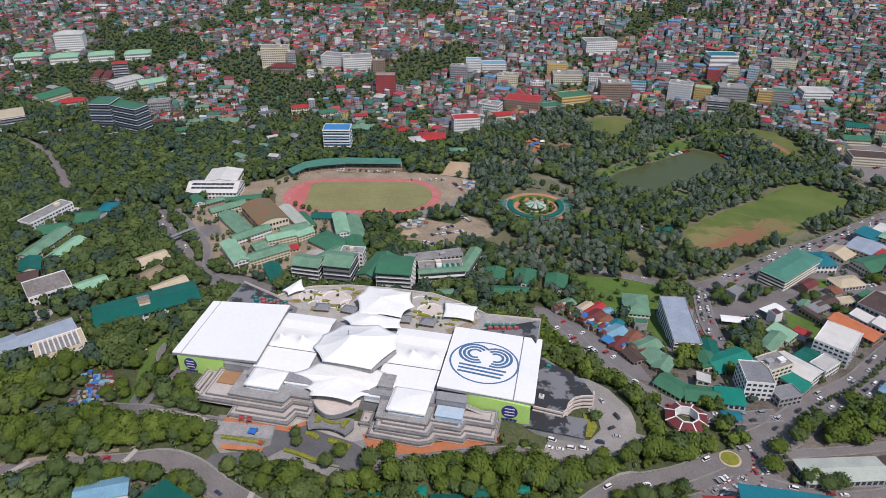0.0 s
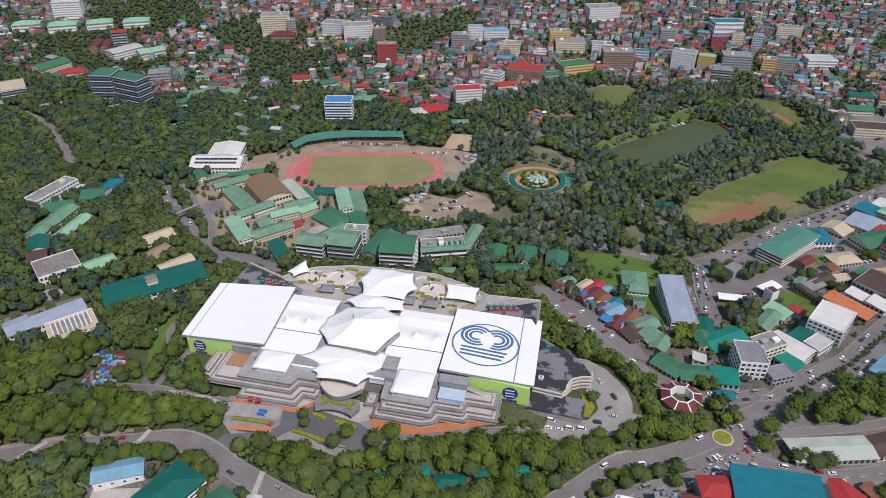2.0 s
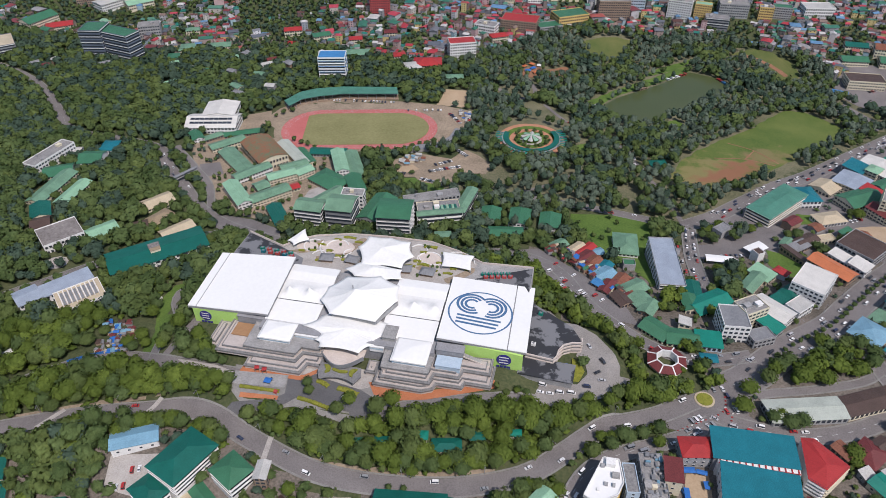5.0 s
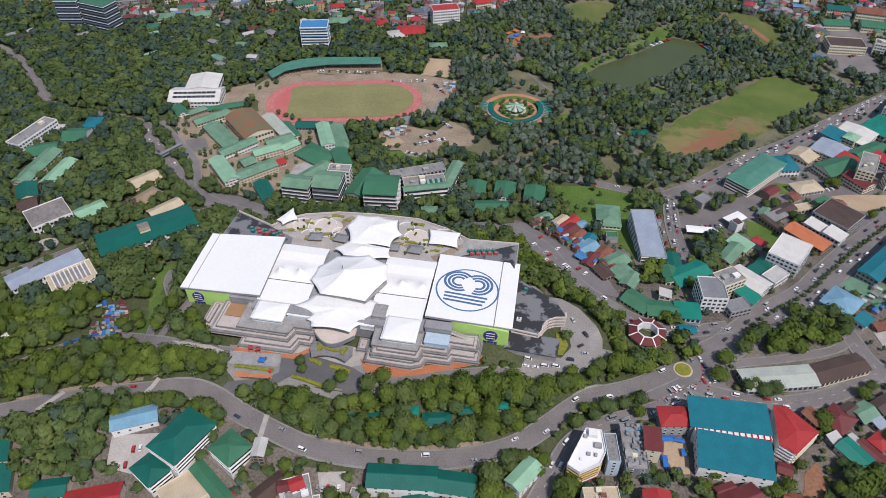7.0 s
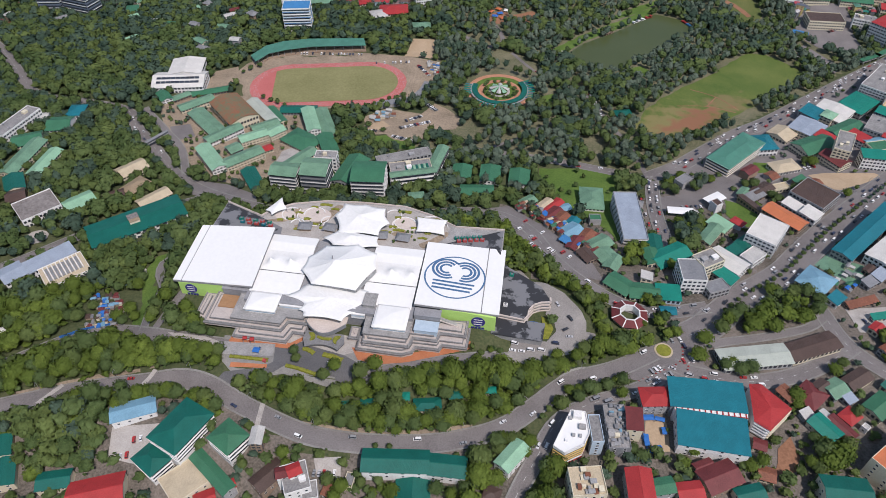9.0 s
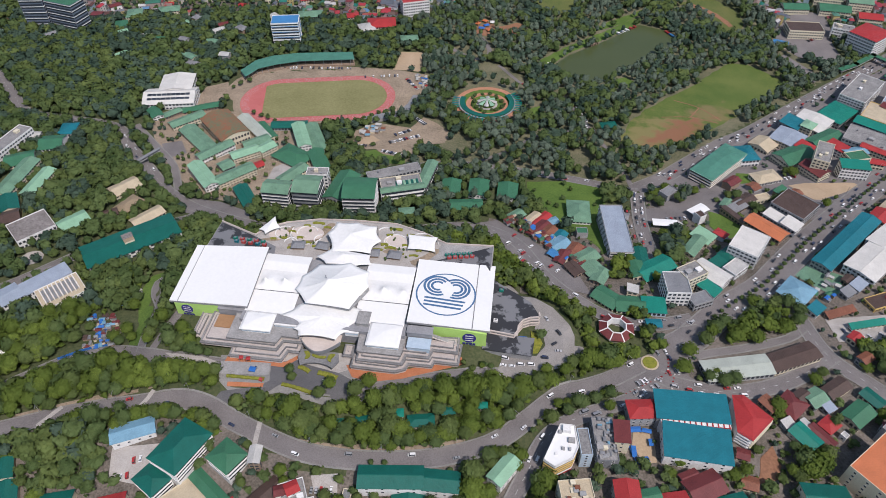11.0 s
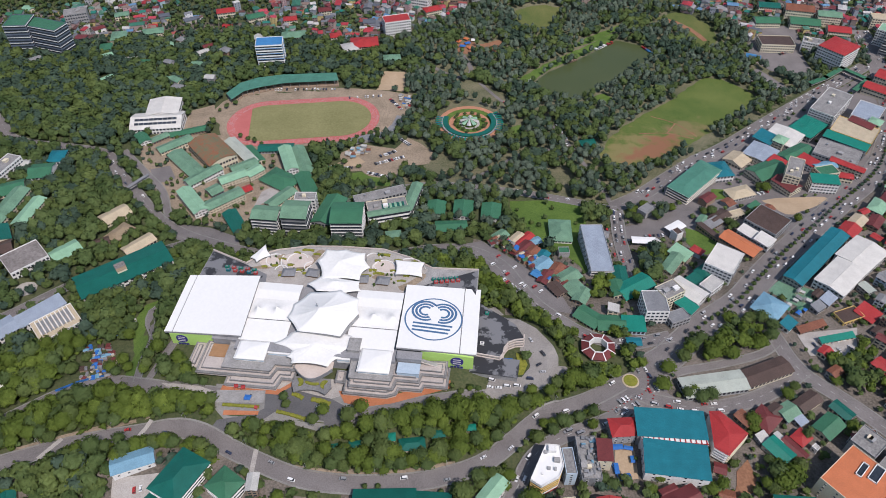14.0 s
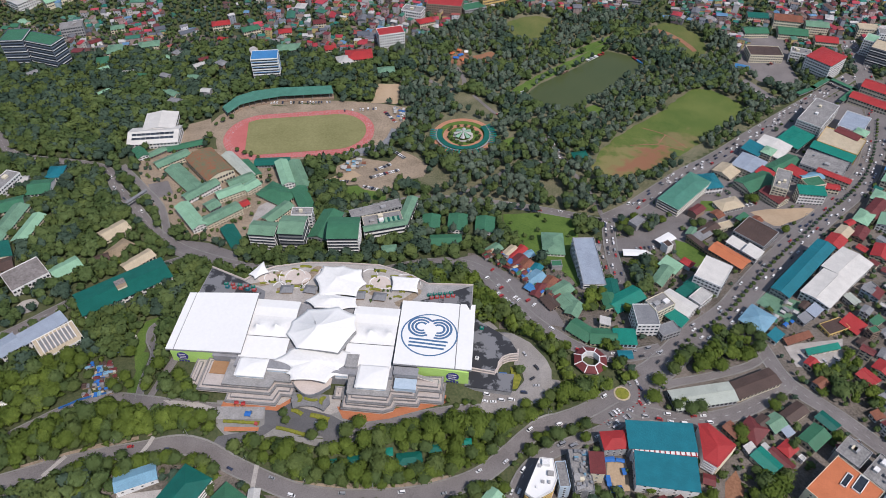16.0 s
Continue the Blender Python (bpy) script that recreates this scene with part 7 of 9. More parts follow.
# covered footbridge over the square
over = thing("covered_overpass", pose(0, 0, ground_z(540, 545)), "green-roofed pedestrian overpass round a street crossing", "overpass")
for (x0, y0), (x1, y1) in zip([(491, 525), (513, 541), (541, 567), (565, 541)], [(513, 541), (541, 567), (565, 541), (541, 514)]):
    L, m = math.hypot(x1 - x0, y1 - y0), pose(x0, y0, 0, 0, 0, math.degrees(math.atan2(y1 - y0, x1 - x0)))
    bm = bmesh.new()
    box(bm, -2, L + 2, -2.4, 2.4, 5.2, 5.7, m)
    part("deck", bm, M["concrete"], over)
    bm = bmesh.new()
    slab(bm, [m @ Vector(p) for p in ((-3, -3.4, 8.4), (L + 3, -3.4, 8.4), (L + 3, 3.4, 8.4), (-3, 3.4, 8.4))], 0.3)
    part("roof", bm, M["r_green"], over)
    for x in (0.5, L / 2, L - 0.5):
        for y in (-2.2, 2.2):
            bm = bmesh.new()
            box(bm, x - 0.25, x + 0.25, y - 0.2, y + 0.2, -2, 8.2, m)
            part("post", bm, M["steel"], over)

# red-roofed hall with a pointed plan and stacked balconies
HALL = [(261, -16), (268, -15), (283, -30), (268, -47), (260, -42)]
zh = ground_z(268, -30)
hall = thing("corner_hall", pose(0, 0, zh), "five-sided hall with a bright red roof and balconies", "building")
bm = bmesh.new()
prism(bm, HALL, -4, 12)
part("wall", bm, M["wallwhite"], hall)
bm = bmesh.new()
top = [bm.verts.new((x + (x - 268) * 0.06, y + (y + 30) * 0.06, 12.1)) for x, y in HALL]
ridge = [bm.verts.new((265.5, -20, 14.2)), bm.verts.new((270, -33, 14.6))]
for f in ((top[0], top[1], ridge[0]), (top[1], top[2], ridge[1], ridge[0]), (top[2], top[3], ridge[1]), (top[3], top[4], ridge[1]), (top[4], top[0], ridge[0], ridge[1])):
    bm.faces.new(f[::-1])
bmesh.ops.recalc_face_normals(bm, faces=bm.faces[:])
part("roof", bm, M["r_red"], hall, "bright red sheet roof")
for s in range(4):
    for (x0, y0), (x1, y1), c in ((HALL[3], HALL[4], "wallwhite"), (HALL[2], HALL[3], "wallcream")):
        L = math.hypot(x1 - x0, y1 - y0)
        m = pose(x1, y1, 0, 0, 0, math.degrees(math.atan2(y0 - y1, x0 - x1)))
        bm = bmesh.new()
        box(bm, 0.2, L - 0.2, -1.1, 0.02, 2.2 + 2.6 * s, 3.2 + 2.6 * s, m)
        part("balcony", bm, M[c], hall, "pale balcony front")
        bm = bmesh.new()
        box(bm, 0.4, L - 0.4, -0.08, 0.02, 3.3 + 2.6 * s, 4.6 + 2.6 * s, m)
        part("window_band", bm, M["glass"], hall)
take(HALL)


# ---- small houses that fill the lots ----
hrng = random.Random(4)


def fill_lots():
    n = 0
    roofs = ["r_red", "r_maroon", "r_rust", "r_green", "r_grey", "r_grey", "r_brown", "r_pale", "r_jade", "r_maroon", "r_rust", "r_mist"]
    walls = ["wallcream", "wallwhite", "wallgrey", "wallbrown", "wallblue"]
    spots = []
    y = -168.0
    while y < 330:
        x = -420.0
        while x < 640:
            px, py = x + hrng.uniform(-3, 3), y + hrng.uniform(-3, 3)
            x += 11.8
            if inside(VIEWED, np.float64(px), np.float64(py)) and in_town(px, py):
                spots.append((px, py))
        y += 11.8
    for px, py in spots:
        w, d = hrng.uniform(6.5, 12.5), hrng.uniform(5.5, 8.5)
        t = hrng.choice([0, 90]) + 38 * (px > 230 and py > -10) + hrng.uniform(-14, 14)
        shops = bool(inside(COMMERCE, np.float64(px), np.float64(py)))
        if shops:
            w, d, t = hrng.uniform(9, 17), hrng.uniform(8, 12), 42 + hrng.uniform(-5, 5)
        if any(taken(*q) for q in rect_outline(px, py, w, d, t) + [(px, py)] + rect_outline(px, py, w, 1, t)):
            continue
        if shops and hrng.random() < 0.3:
            continue
        if hrng.random() < (0.25 if py > -20 and px > 200 else 0.3):
            continue
        st = hrng.choice([1, 1, 2, 2, 3])
        if shops:
            building(px, py, w, d, t, 3.1 * st + 1, hrng.choice(["flat", "gable", "shed"]), hrng.choice(walls), hrng.choice(["r_grey", "r_pale", "r_maroon", "r_rust", "r_mist", "r_green"]), st, plain=True, name="shop")
            continue
        building(px, py, w, d, t, 2.9 * st + 0.4, hrng.choice(["gable", "gable", "hip", "shed", "flat"]), hrng.choice(walls), hrng.choice(roofs), st, plain=True)
        n += 1


VIEWED = [(-260, -170), (-420, 60), (-640, 640), (640, 640), (620, 420), (420, -170)]
fill_lots()

# scattered houses on the wooded hillside
for i in range(34):
    px, py = hrng.uniform(-660, -230), hrng.uniform(410, 600)
    if not taken(px, py):
        building(px, py, hrng.uniform(9, 17), hrng.uniform(8, 12), hrng.uniform(-30, 60), hrng.choice([3.5, 6, 6.5, 9]), hrng.choice(["gable", "hip", "gable"]), hrng.choice(["wallcream", "wallwhite", "wallgrey", "wallbrown"]), hrng.choice(["r_red", "r_green", "r_sage", "r_maroon", "r_grey", "r_mint", "r_pale"]), 2, plain=True, name="villa")


# ---- vehicles ----
crng = random.Random(8)


def make_car(name, label, L, Wd, H, cab, material="carpaint", category="car", wheels=True):
    car = thing(name, pose(0, 0, 0), label, category, "vehicles on the streets")
    bm = bmesh.new()
    prof = [(-L / 2, 0.35), (L / 2, 0.35), (L / 2, 0.72), (L / 2 - 0.15, 0.85), (-L / 2 + 0.1, 0.95), (-L / 2, 0.8)]
    side = [[bm.verts.new((x, s * Wd / 2, z)) for x, z in prof] for s in (-1, 1)]
    bm.faces.new(side[0])
    bm.faces.new(side[1][::-1])
    for i in range(len(prof)):
        j = (i + 1) % len(prof)
        bm.faces.new((side[0][j], side[0][i], side[1][i], side[1][j]))
    bmesh.ops.recalc_face_normals(bm, faces=bm.faces[:])
    a, b, c, d = cab
    box(bm, c - 0.05, d + 0.05, -Wd / 2 + 0.2, Wd / 2 - 0.2, H - 0.09, H)
    for px in (c, d - 0.1):
        for py in (-Wd / 2 + 0.2, Wd / 2 - 0.3):
            box(bm, px, px + 0.1, py, py + 0.1, 0.8, H - 0.09)
    part("body", bm, M[material], car)

    def frustum(z0, z1, x0, x1, x2, x3, w0, w1):
        bm = bmesh.new()
        lo = [bm.verts.new((x, y, z0)) for x, y in ((x0, -w0), (x1, -w0), (x1, w0), (x0, w0))]
        hi = [bm.verts.new((x, y, z1)) for x, y in ((x2, -w1), (x3, -w1), (x3, w1), (x2, w1))]
        bm.faces.new(hi)
        for i in range(4):
            bm.faces.new((lo[i], lo[(i + 1) % 4], hi[(i + 1) % 4], hi[i]))
        return bm
    part("cabin_glass", frustum(0.85, H - 0.08, a, b, c, d, Wd / 2 - 0.08, Wd / 2 - 0.22), M["glass"], car, "dark car windows")
    wheel = bpy.data.meshes.new("wheel")
    bm = bmesh.new()
    bmesh.ops.create_cone(bm, cap_ends=True, segments=10, radius1=0.33, radius2=0.33, depth=0.22, matrix=Matrix.Rotation(math.pi / 2, 4, "X"))
    bm.to_mesh(wheel)
    bm.free()
    wheel.materials.append(M["tyre"])
    for x in (-L * 0.3, L * 0.31) if wheels else ():
        for y in (-Wd / 2 + 0.1, Wd / 2 - 0.1):
            piece("wheel", wheel, car, Matrix.Translation((x, y, 0.33)))
    return car


sedan = make_car("car", "parked or waiting saloon car with dark windows", 4.5, 1.8, 1.5, (-1.75, 1.15, -1.1, 0.45))
van = make_car("van", "boxy passenger van with dark windows", 4.9, 1.9, 2.05, (-2.35, 1.9, -2.2, 1.1), category="van")
jeep = make_car("jeepney", "long passenger jeepney with open sides", 6.6, 2.1, 2.4, (-3.1, 1.6, -3.1, 1.2), "steel", "jeepney")
far_sedan = make_car("car", "distant saloon car with dark windows", 4.5, 1.8, 1.5, (-1.75, 1.15, -1.1, 0.45), wheels=False)
far_van = make_car("van", "distant boxy van with dark windows", 4.9, 1.9, 2.05, (-2.35, 1.9, -2.2, 1.1), category="van", wheels=False)
STOCK = [sedan, sedan, van, sedan, van, jeep]
PLAIN = {sedan: far_sedan, van: far_van, jeep: far_van}
N_CARS = 0
FIRST = dict()


def park(x, y, deg, lift=0.5, kind=None):
    global N_CARS
    src = kind or STOCK[crng.randrange(len(STOCK))]
    if y > -30:
        src = PLAIN[src]
    z = ground_z(x, y) + lift
    m = pose(x, y, z, 0, 0, deg)
    if src not in FIRST:
        FIRST[src] = True
        src.matrix_basis = m
    else:
        copy_thing(src, m)
    N_CARS += 1


def traffic(points, lanes, gap, lift=0.42, skip=0.3):
    line = np.array(smooth_line(points, 1.0))
    d = np.gradient(line, axis=0)
    for lane in lanes:
        s = crng.uniform(0, gap)
        while s < len(line) - 1:
            i = int(s)
            u = d[i] / (np.linalg.norm(d[i]) + 1e-9)
            p = line[i] + np.array([-u[1], u[0]]) * lane
            if crng.random() > skip:
                park(p[0], p[1], math.degrees(math.atan2(u[1], u[0])) + (180 if lane > 0 else 0), lift)
            s += gap * crng.uniform(0.75, 1.4)


def lot(x, y, cols, rows, turn, dx=3.0, dy=7.5, full=0.8, lift=0.42):
    c, s = math.cos(radians(turn)), math.sin(radians(turn))
    for r in range(rows):
        for k in range(cols):
            if crng.random() < full:
                a, b = (k - cols / 2) * dx, (r - rows / 2) * dy
                park(x + a * c - b * s, y + a * s + b * c, turn + 90 + crng.uniform(-4, 4), lift, crng.choice([sedan, van, sedan]))


traffic(MAIN_STREET[1:], (-8.4, -4.6, 4.6, 8.4), 11, skip=0.5)
traffic(PARK_SIDE[1:], (-5.5, -2, 2, 5.5), 11, skip=0.34)
traffic(FRONT_ROAD, (-3, 3), 45, lift=0.8)
traffic(DOWN_ROAD[:6], (-2.2, 2.2), 20, lift=0.75)
traffic(PARK_ROAD[:4], (-2, 2), 22)
traffic(LINK_ROAD, (-3, 3), 9, skip=0.3)
traffic(EAST_ROAD[:4], (-3.4, 2.4), 9, skip=0.35)
traffic(BACK_ROAD[-4:], (-3, 3), 10)
traffic(BACK_ROAD[5:9], (-2.5, 2.5), 24)
park(140, 36, -60, 0.65, sedan)
park(149, 24, -50, 0.65, van)
park(146, 14, 40, 0.65, sedan)
for q in ((113, -3), (112, -9), (118, -9), (124, -7), (131, -6), (140, 1), (149, 8)):
    park(*q, crng.uniform(-8, 12), 0.65, crng.choice([sedan, van]))
lot(110, 130, 5, 4, -45, 7, 13, 0.55, 0.6)
lot(150, 92, 4, 3, -45, 7, 10, 0.55, 0.6)
lot(128, 112, 7, 2, -45, 4.2, 8, 0.7, 0.6)


def row(a, b, n, turn, full=0.9):
    for i in range(n):
        f = (i + 0.5) / n
        if crng.random() < full:
            park(a[0] + (b[0] - a[0]) * f, a[1] + (b[1] - a[1]) * f, turn + crng.uniform(-5, 5), 0.45, crng.choice([sedan, van, sedan]))


row((-27, 291), (3, 310), 13, 122)
row((-24, 307), (-8, 321), 8, 130)
row((-8, 346), (10, 330), 9, 48)
row((-34, 275), (-6, 266), 11, 72)
row((-48, 282), (-63, 281), 6, 90)
row((-32, 426), (-14, 404), 7, 30)
row((-188, 432), (-98, 441), 26, 96, 0.7)
lot(440, 528, 14, 3, -58, 3.2, 8.5, 0.9)
lot(12, -105, 5, 1, 8)
lot(-108, -106, 4, 2, 20, 4, 8, 0.6)
lot(209, -3, 4, 2, 35, 3.4, 7, 0.9)
lot(226, 22, 2, 5, 20, 6, 6, 0.7)
lot(-5, 436, 10, 1, 60, 3.0)
lot(-60, 432, 14, 1, 12, 3.2, 8, 0.7)
lot(370, 68, 6, 2, 20, 5, 9, 0.6)
lot(212, 190, 3, 6, 5, 4.5, 8, 0.7)
lot(366, 290, 4, 3, 30, 5, 9, 0.6)
lot(258, 200, 5, 2, 10, 4, 8, 0.7)
lot(470, 640, 4, 6, 30, 5, 9, 0.5)
park(-2, -42, 170, 0.6, van)
park(-52, -38, 8, 0.7, van)


# ---- stalls, tarpaulins, canopies and street furniture ----
trng = random.Random(31)


def canopy_thing(name, x, y, w, d, turn, h, roofing, label, category, group, rise=0.6, posts=True):
    """A light roof on posts: low gable of sheet over an open stall."""
    k = thing(name, pose(x, y, ground_z(x, y), 0, 0, turn), label, category, group)
    bm = bmesh.new()
    folded(bm, [(-d / 2, h), (0, h + rise), (d / 2, h)], w / 2, 0.12)
    part("roof", bm, M[roofing], k)
    if posts:
        for px, py in ((-w / 2 + 0.2, -d / 2 + 0.2), (w / 2 - 0.2, -d / 2 + 0.2), (w / 2 - 0.2, d / 2 - 0.2), (-w / 2 + 0.2, d / 2 - 0.2)):
            bm = bmesh.new()
            box(bm, px - 0.08, px + 0.08, py - 0.08, py + 0.08, -0.6, h)
            part("post", bm, M["steel"], k)
    return k


TARPS = {"bluetarp": "blue tarpaulin", "r_red": "red sheet", "r_rust": "rusty sheet", "r_grey": "grey sheet", "r_pale": "off-white sheet", "r_green": "green sheet", "r_sky": "pale blue sheet", "r_brown": "brown sheet", "r_cream": "cream sheet", "r_emerald": "emerald sheet", "r_maroon": "maroon sheet"}


def stalls(outline, n, colours, what, group, size=(2.5, 6), turn=0, high=(2.2, 3.6)):
    xs, ys = [p[0] for p in outline], [p[1] for p in outline]
    done = tries = 0
    while done < n and tries < n * 30:
        tries += 1
        x, y = trng.uniform(min(xs), max(xs)), trng.uniform(min(ys), max(ys))
        if not inside(outline, np.float64(x), np.float64(y)):
            continue
        c = trng.choice(colours)
        w, d, h = trng.uniform(*size), trng.uniform(size[0], size[1] * 0.7), trng.uniform(*high)
        bm = bmesh.new()
        folded(bm, [(-d / 2, h), (0, h + trng.uniform(0.2, 0.9)), (d / 2, h)], w / 2, 0.12)
        box(bm, -w / 2 + 0.3, w / 2 - 0.3, -d / 2 + 0.3, d / 2 - 0.3, -1.0, h - 0.05, index=1)
        ob = link_mesh("market_stall", bm, M[c])
        ob.data.materials.append(M[trng.choice(["wallbrown", "wallgrey", "wallcream"])])
        ob.matrix_basis = pose(x, y, ground_z(x, y), 0, 0, turn + trng.uniform(-12, 12) + trng.choice((0, 90)))
        tagged(ob, what % TARPS[c], "stall", group)
        done += 1


stalls([(98, 168), (126, 146), (163, 108), (172, 112), (150, 142), (118, 172), (104, 180)], 80, ["r_rust", "r_red", "bluetarp", "r_grey", "r_sky", "r_green", "r_brown", "r_maroon", "r_cream"], "low market stall under a %s roof", "hillside market stalls", turn=-45, high=(3.6, 6.0))
stalls([(-196, 2), (-178, 6), (-166, -5), (-165, -22), (-183, -28), (-190, -14)], 60, ["bluetarp", "r_grey", "r_pale", "r_rust", "bluetarp", "r_cream", "r_sky", "r_brown", "r_maroon"], "makeshift shelter under a %s roof", "makeshift shelters", size=(2, 4.8), turn=20, high=(1.9, 3.2))
stalls([(-184, 18), (-176, 42), (-168, 38), (-175, 14)], 16, ["r_pale", "r_pale", "r_grey", "r_sky"], "makeshift shelter under a %s roof", "makeshift shelters", size=(2, 4.2), turn=50)
stalls([(-250, -2), (-236, 8), (-224, -20), (-238, -34), (-254, -20)], 16, ["r_pale", "r_cream", "r_grey", "r_maroon"], "fairground booth under a %s roof", "fairground booths", size=(3, 7))
stalls([(340, 96), (362, 126), (372, 116), (352, 90)], 16, ["bluetarp", "r_pale", "r_green", "r_grey"], "market booth under a %s roof", "corner market booths", turn=50)
stalls([(-60, 440), (-8, 440), (-4, 420), (-10, 400), (-24, 440)], 14, ["r_pale", "r_red", "bluetarp", "r_grey"], "sports-ground booth under a %s roof", "stadium booths", size=(2.5, 5))
stalls([(-66, 312), (-40, 330), (-24, 322), (-50, 300)], 14, ["r_grey", "r_pale", "r_rust", "r_sky"], "roadside shed under a %s roof", "stadium sheds", size=(3, 7))
stalls([(-89, 276), (-60, 268), (-40, 262), (-44, 270), (-80, 284)], 12, ["r_emerald", "r_green", "r_pale"], "canteen booth under a %s roof", "stadium booths", size=(3, 6))

for x, y, w, d, r in ((244, 187, 22, 9, 2), (276, 210, 19, 11, 40)):
    canopy_thing("terminal_canopy", x, y, w, d, r, 5.0, "white", "long white canopy over a jeepney stop", "canopy", "jeepney stops", 0.5)
canopy_thing("street_kiosk", 218.5, 49, 12, 8, 4, 4.2, "r_teal", "teal-roofed kiosk at the junction", "kiosk", "", 0.8)
canopy_thing("drive_canopy", 124, 14, 6, 4, 0, 3.0, "bluetarp", "small blue canopy beside the mall drive", "canopy", "", 0.4)
canopy_thing("drive_canopy", -52, -40, 4.5, 4, 0, 2.8, "bluetarp", "small blue canopy on the forecourt paving", "canopy", "", 0.4)
for x, y in ((-57, -33.2), (-62, -32.8)):
    canopy_thing("umbrella_stall", x, y, 3, 3, 20, 4.6, "r_red", "small red canopy below the terraces", "canopy", "red canopies", 0.5)

# red and white plastic barriers of the junction
def barriers(points):
    for i, p in enumerate(smooth_line(points, 3.0)):
        bm = bmesh.new()
        prism(bm, [(-0.6, -0.25), (0.6, -0.25), (0.6, 0.25), (-0.6, 0.25)], 0, 0.3)
        prism(bm, [(-0.55, -0.12), (0.55, -0.12), (0.55, 0.12), (-0.55, 0.12)], 0.25, 0.8)
        ob = link_mesh("traffic_barrier", bm, M["r_red" if i % 4 else "wallwhite"])
        ob.matrix_basis = pose(p[0], p[1], ground_z(*p) + 0.5, 0, 0, trng.uniform(-25, 25))
        tagged(ob, "low plastic traffic barrier on the asphalt", "barrier", "traffic barriers")


barriers([(226, 21), (225, 9), (220, 2), (209, -6), (195, -16)])
barriers([(229, 5), (225, -10)])

# site hoarding and tarpaulins
def hoarding(points, high, material, label):
    for a, b in zip(points, points[1:]):
        L = math.hypot(b[0] - a[0], b[1] - a[1])
        n = max(1, int(L / 4))
        for i in range(n):
            f = (i + 0.5) / n
            x, y = a[0] + (b[0] - a[0]) * f, a[1] + (b[1] - a[1]) * f
            bm = bmesh.new()
            box(bm, -L / n / 2, L / n / 2, -0.08, 0.08, -0.5, high)
            ob = link_mesh("hoarding", bm, M[material])
            ob.matrix_basis = pose(x, y, ground_z(x, y), 0, 0, math.degrees(math.atan2(b[1] - a[1], b[0] - a[0])))
            tagged(ob, label, "hoarding", "site hoarding")


hoarding([(-197, -39), (-185, -30), (-175, -25), (-164, -21.5)], 2.6, "bluetarp", "blue sheet hoarding round the shelters")
hoarding([(195, -42), (194, -56), (198, -67), (206, -68)], 2.2, "bluetarp", "blue tarpaulin fence of the building site")
for x, y, w, d, r in ((199, -44, 7, 4, 10), (206, -44, 6, 3, -5), (197, -60, 3, 8, 4), (203, -65, 6, 4, 20), (208, -52, 3, 5, 8)):
    canopy_thing("tarpaulin_shelter", x, y, w, d, r, 2.4, "bluetarp", "blue tarpaulin shelter on the building site", "shelter", "site shelters", 0.3)

# striped gallery between the two arena roofs
gallery = thing("arena_gallery", pose(234.5, -40, ground_z(234, -40), 0, 0, 1), "white gallery with red frames between the arena roofs", "gallery")
bm = bmesh.new()
box(bm, -21.5, 21.5, -2.2, 2.2, -2, 12.2)
part("wall", bm, M["wallwhite"], gallery)
for i in range(13):
    bm = bmesh.new()
    x = -20.5 + i * 41 / 12
    box(bm, x - 0.35, x + 0.35, -2.5, 2.5, 11.6, 12.6)
    part("red_frame", bm, M["r_red"], gallery)
for y in (-2.3, 2.0):
    bm = bmesh.new()
    box(bm, -21.5, 21.5, y, y + 0.35, 12.2, 12.7)
    part("red_rail", bm, M["r_red"], gallery)

# rooftop plant of the large orange roof, and its neighbours
building(361, -28, 18, 17, 44, 14, "flat", "wallgrey", "slab", 4)
building(377, -40, 24, 16, 44, 12, "flat", "wallgrey", "slab", 3)
zo = ground_z(347, -54)
for x, y, w, d, r in ((347, -52, 4, 12, -42), (355, -54, 6, 14, -42)):
    k = thing("roof_well", pose(x, y, zo + 18.15, 0, 0, r), "dark sunken light well in the orange roof", "light well", "roof wells")
    bm = bmesh.new()
    for a, b, c, e in ((-w / 2, w / 2, -d / 2, -d / 2 + 0.5), (-w / 2, w / 2, d / 2 - 0.5, d / 2), (-w / 2, -w / 2 + 0.5, -d / 2, d / 2), (w / 2 - 0.5, w / 2, -d / 2, d / 2)):
        box(bm, a, b, c, e, 0, 1.0)
    part("rim", bm, M["wallwhite"], k)
    bm = bmesh.new()
    box(bm, -w / 2 + 0.5, w / 2 - 0.5, -d / 2 + 0.5, d / 2 - 0.5, 0, 0.1)
    part("pane", bm, M["glass"], k)

# solar panels on the gymnasium roof
for dy, z in ((-4.5, 12.75), (-10.0, 10.85)):
    for i in range(9):
        k = thing("solar_panel", pose(-286, 339, ground_z(-286, 339), 0, 0, 12) @ Matrix.Translation((-21 + i * 5.2, dy, z)) @ Matrix.Rotation(radians(19), 4, "X"), "dark solar panel on the white gymnasium roof", "solar panel", "solar panels")
        bm = bmesh.new()
        box(bm, -2.4, 2.4, -1.5, 1.5, 0, 0.12)
        part("panel", bm, M["glass"], k)
        bm = bmesh.new()
        box(bm, -2.4, 2.4, -1.6, -1.5, -0.3, 0.15)
        part("rail", bm, M["steel"], k)

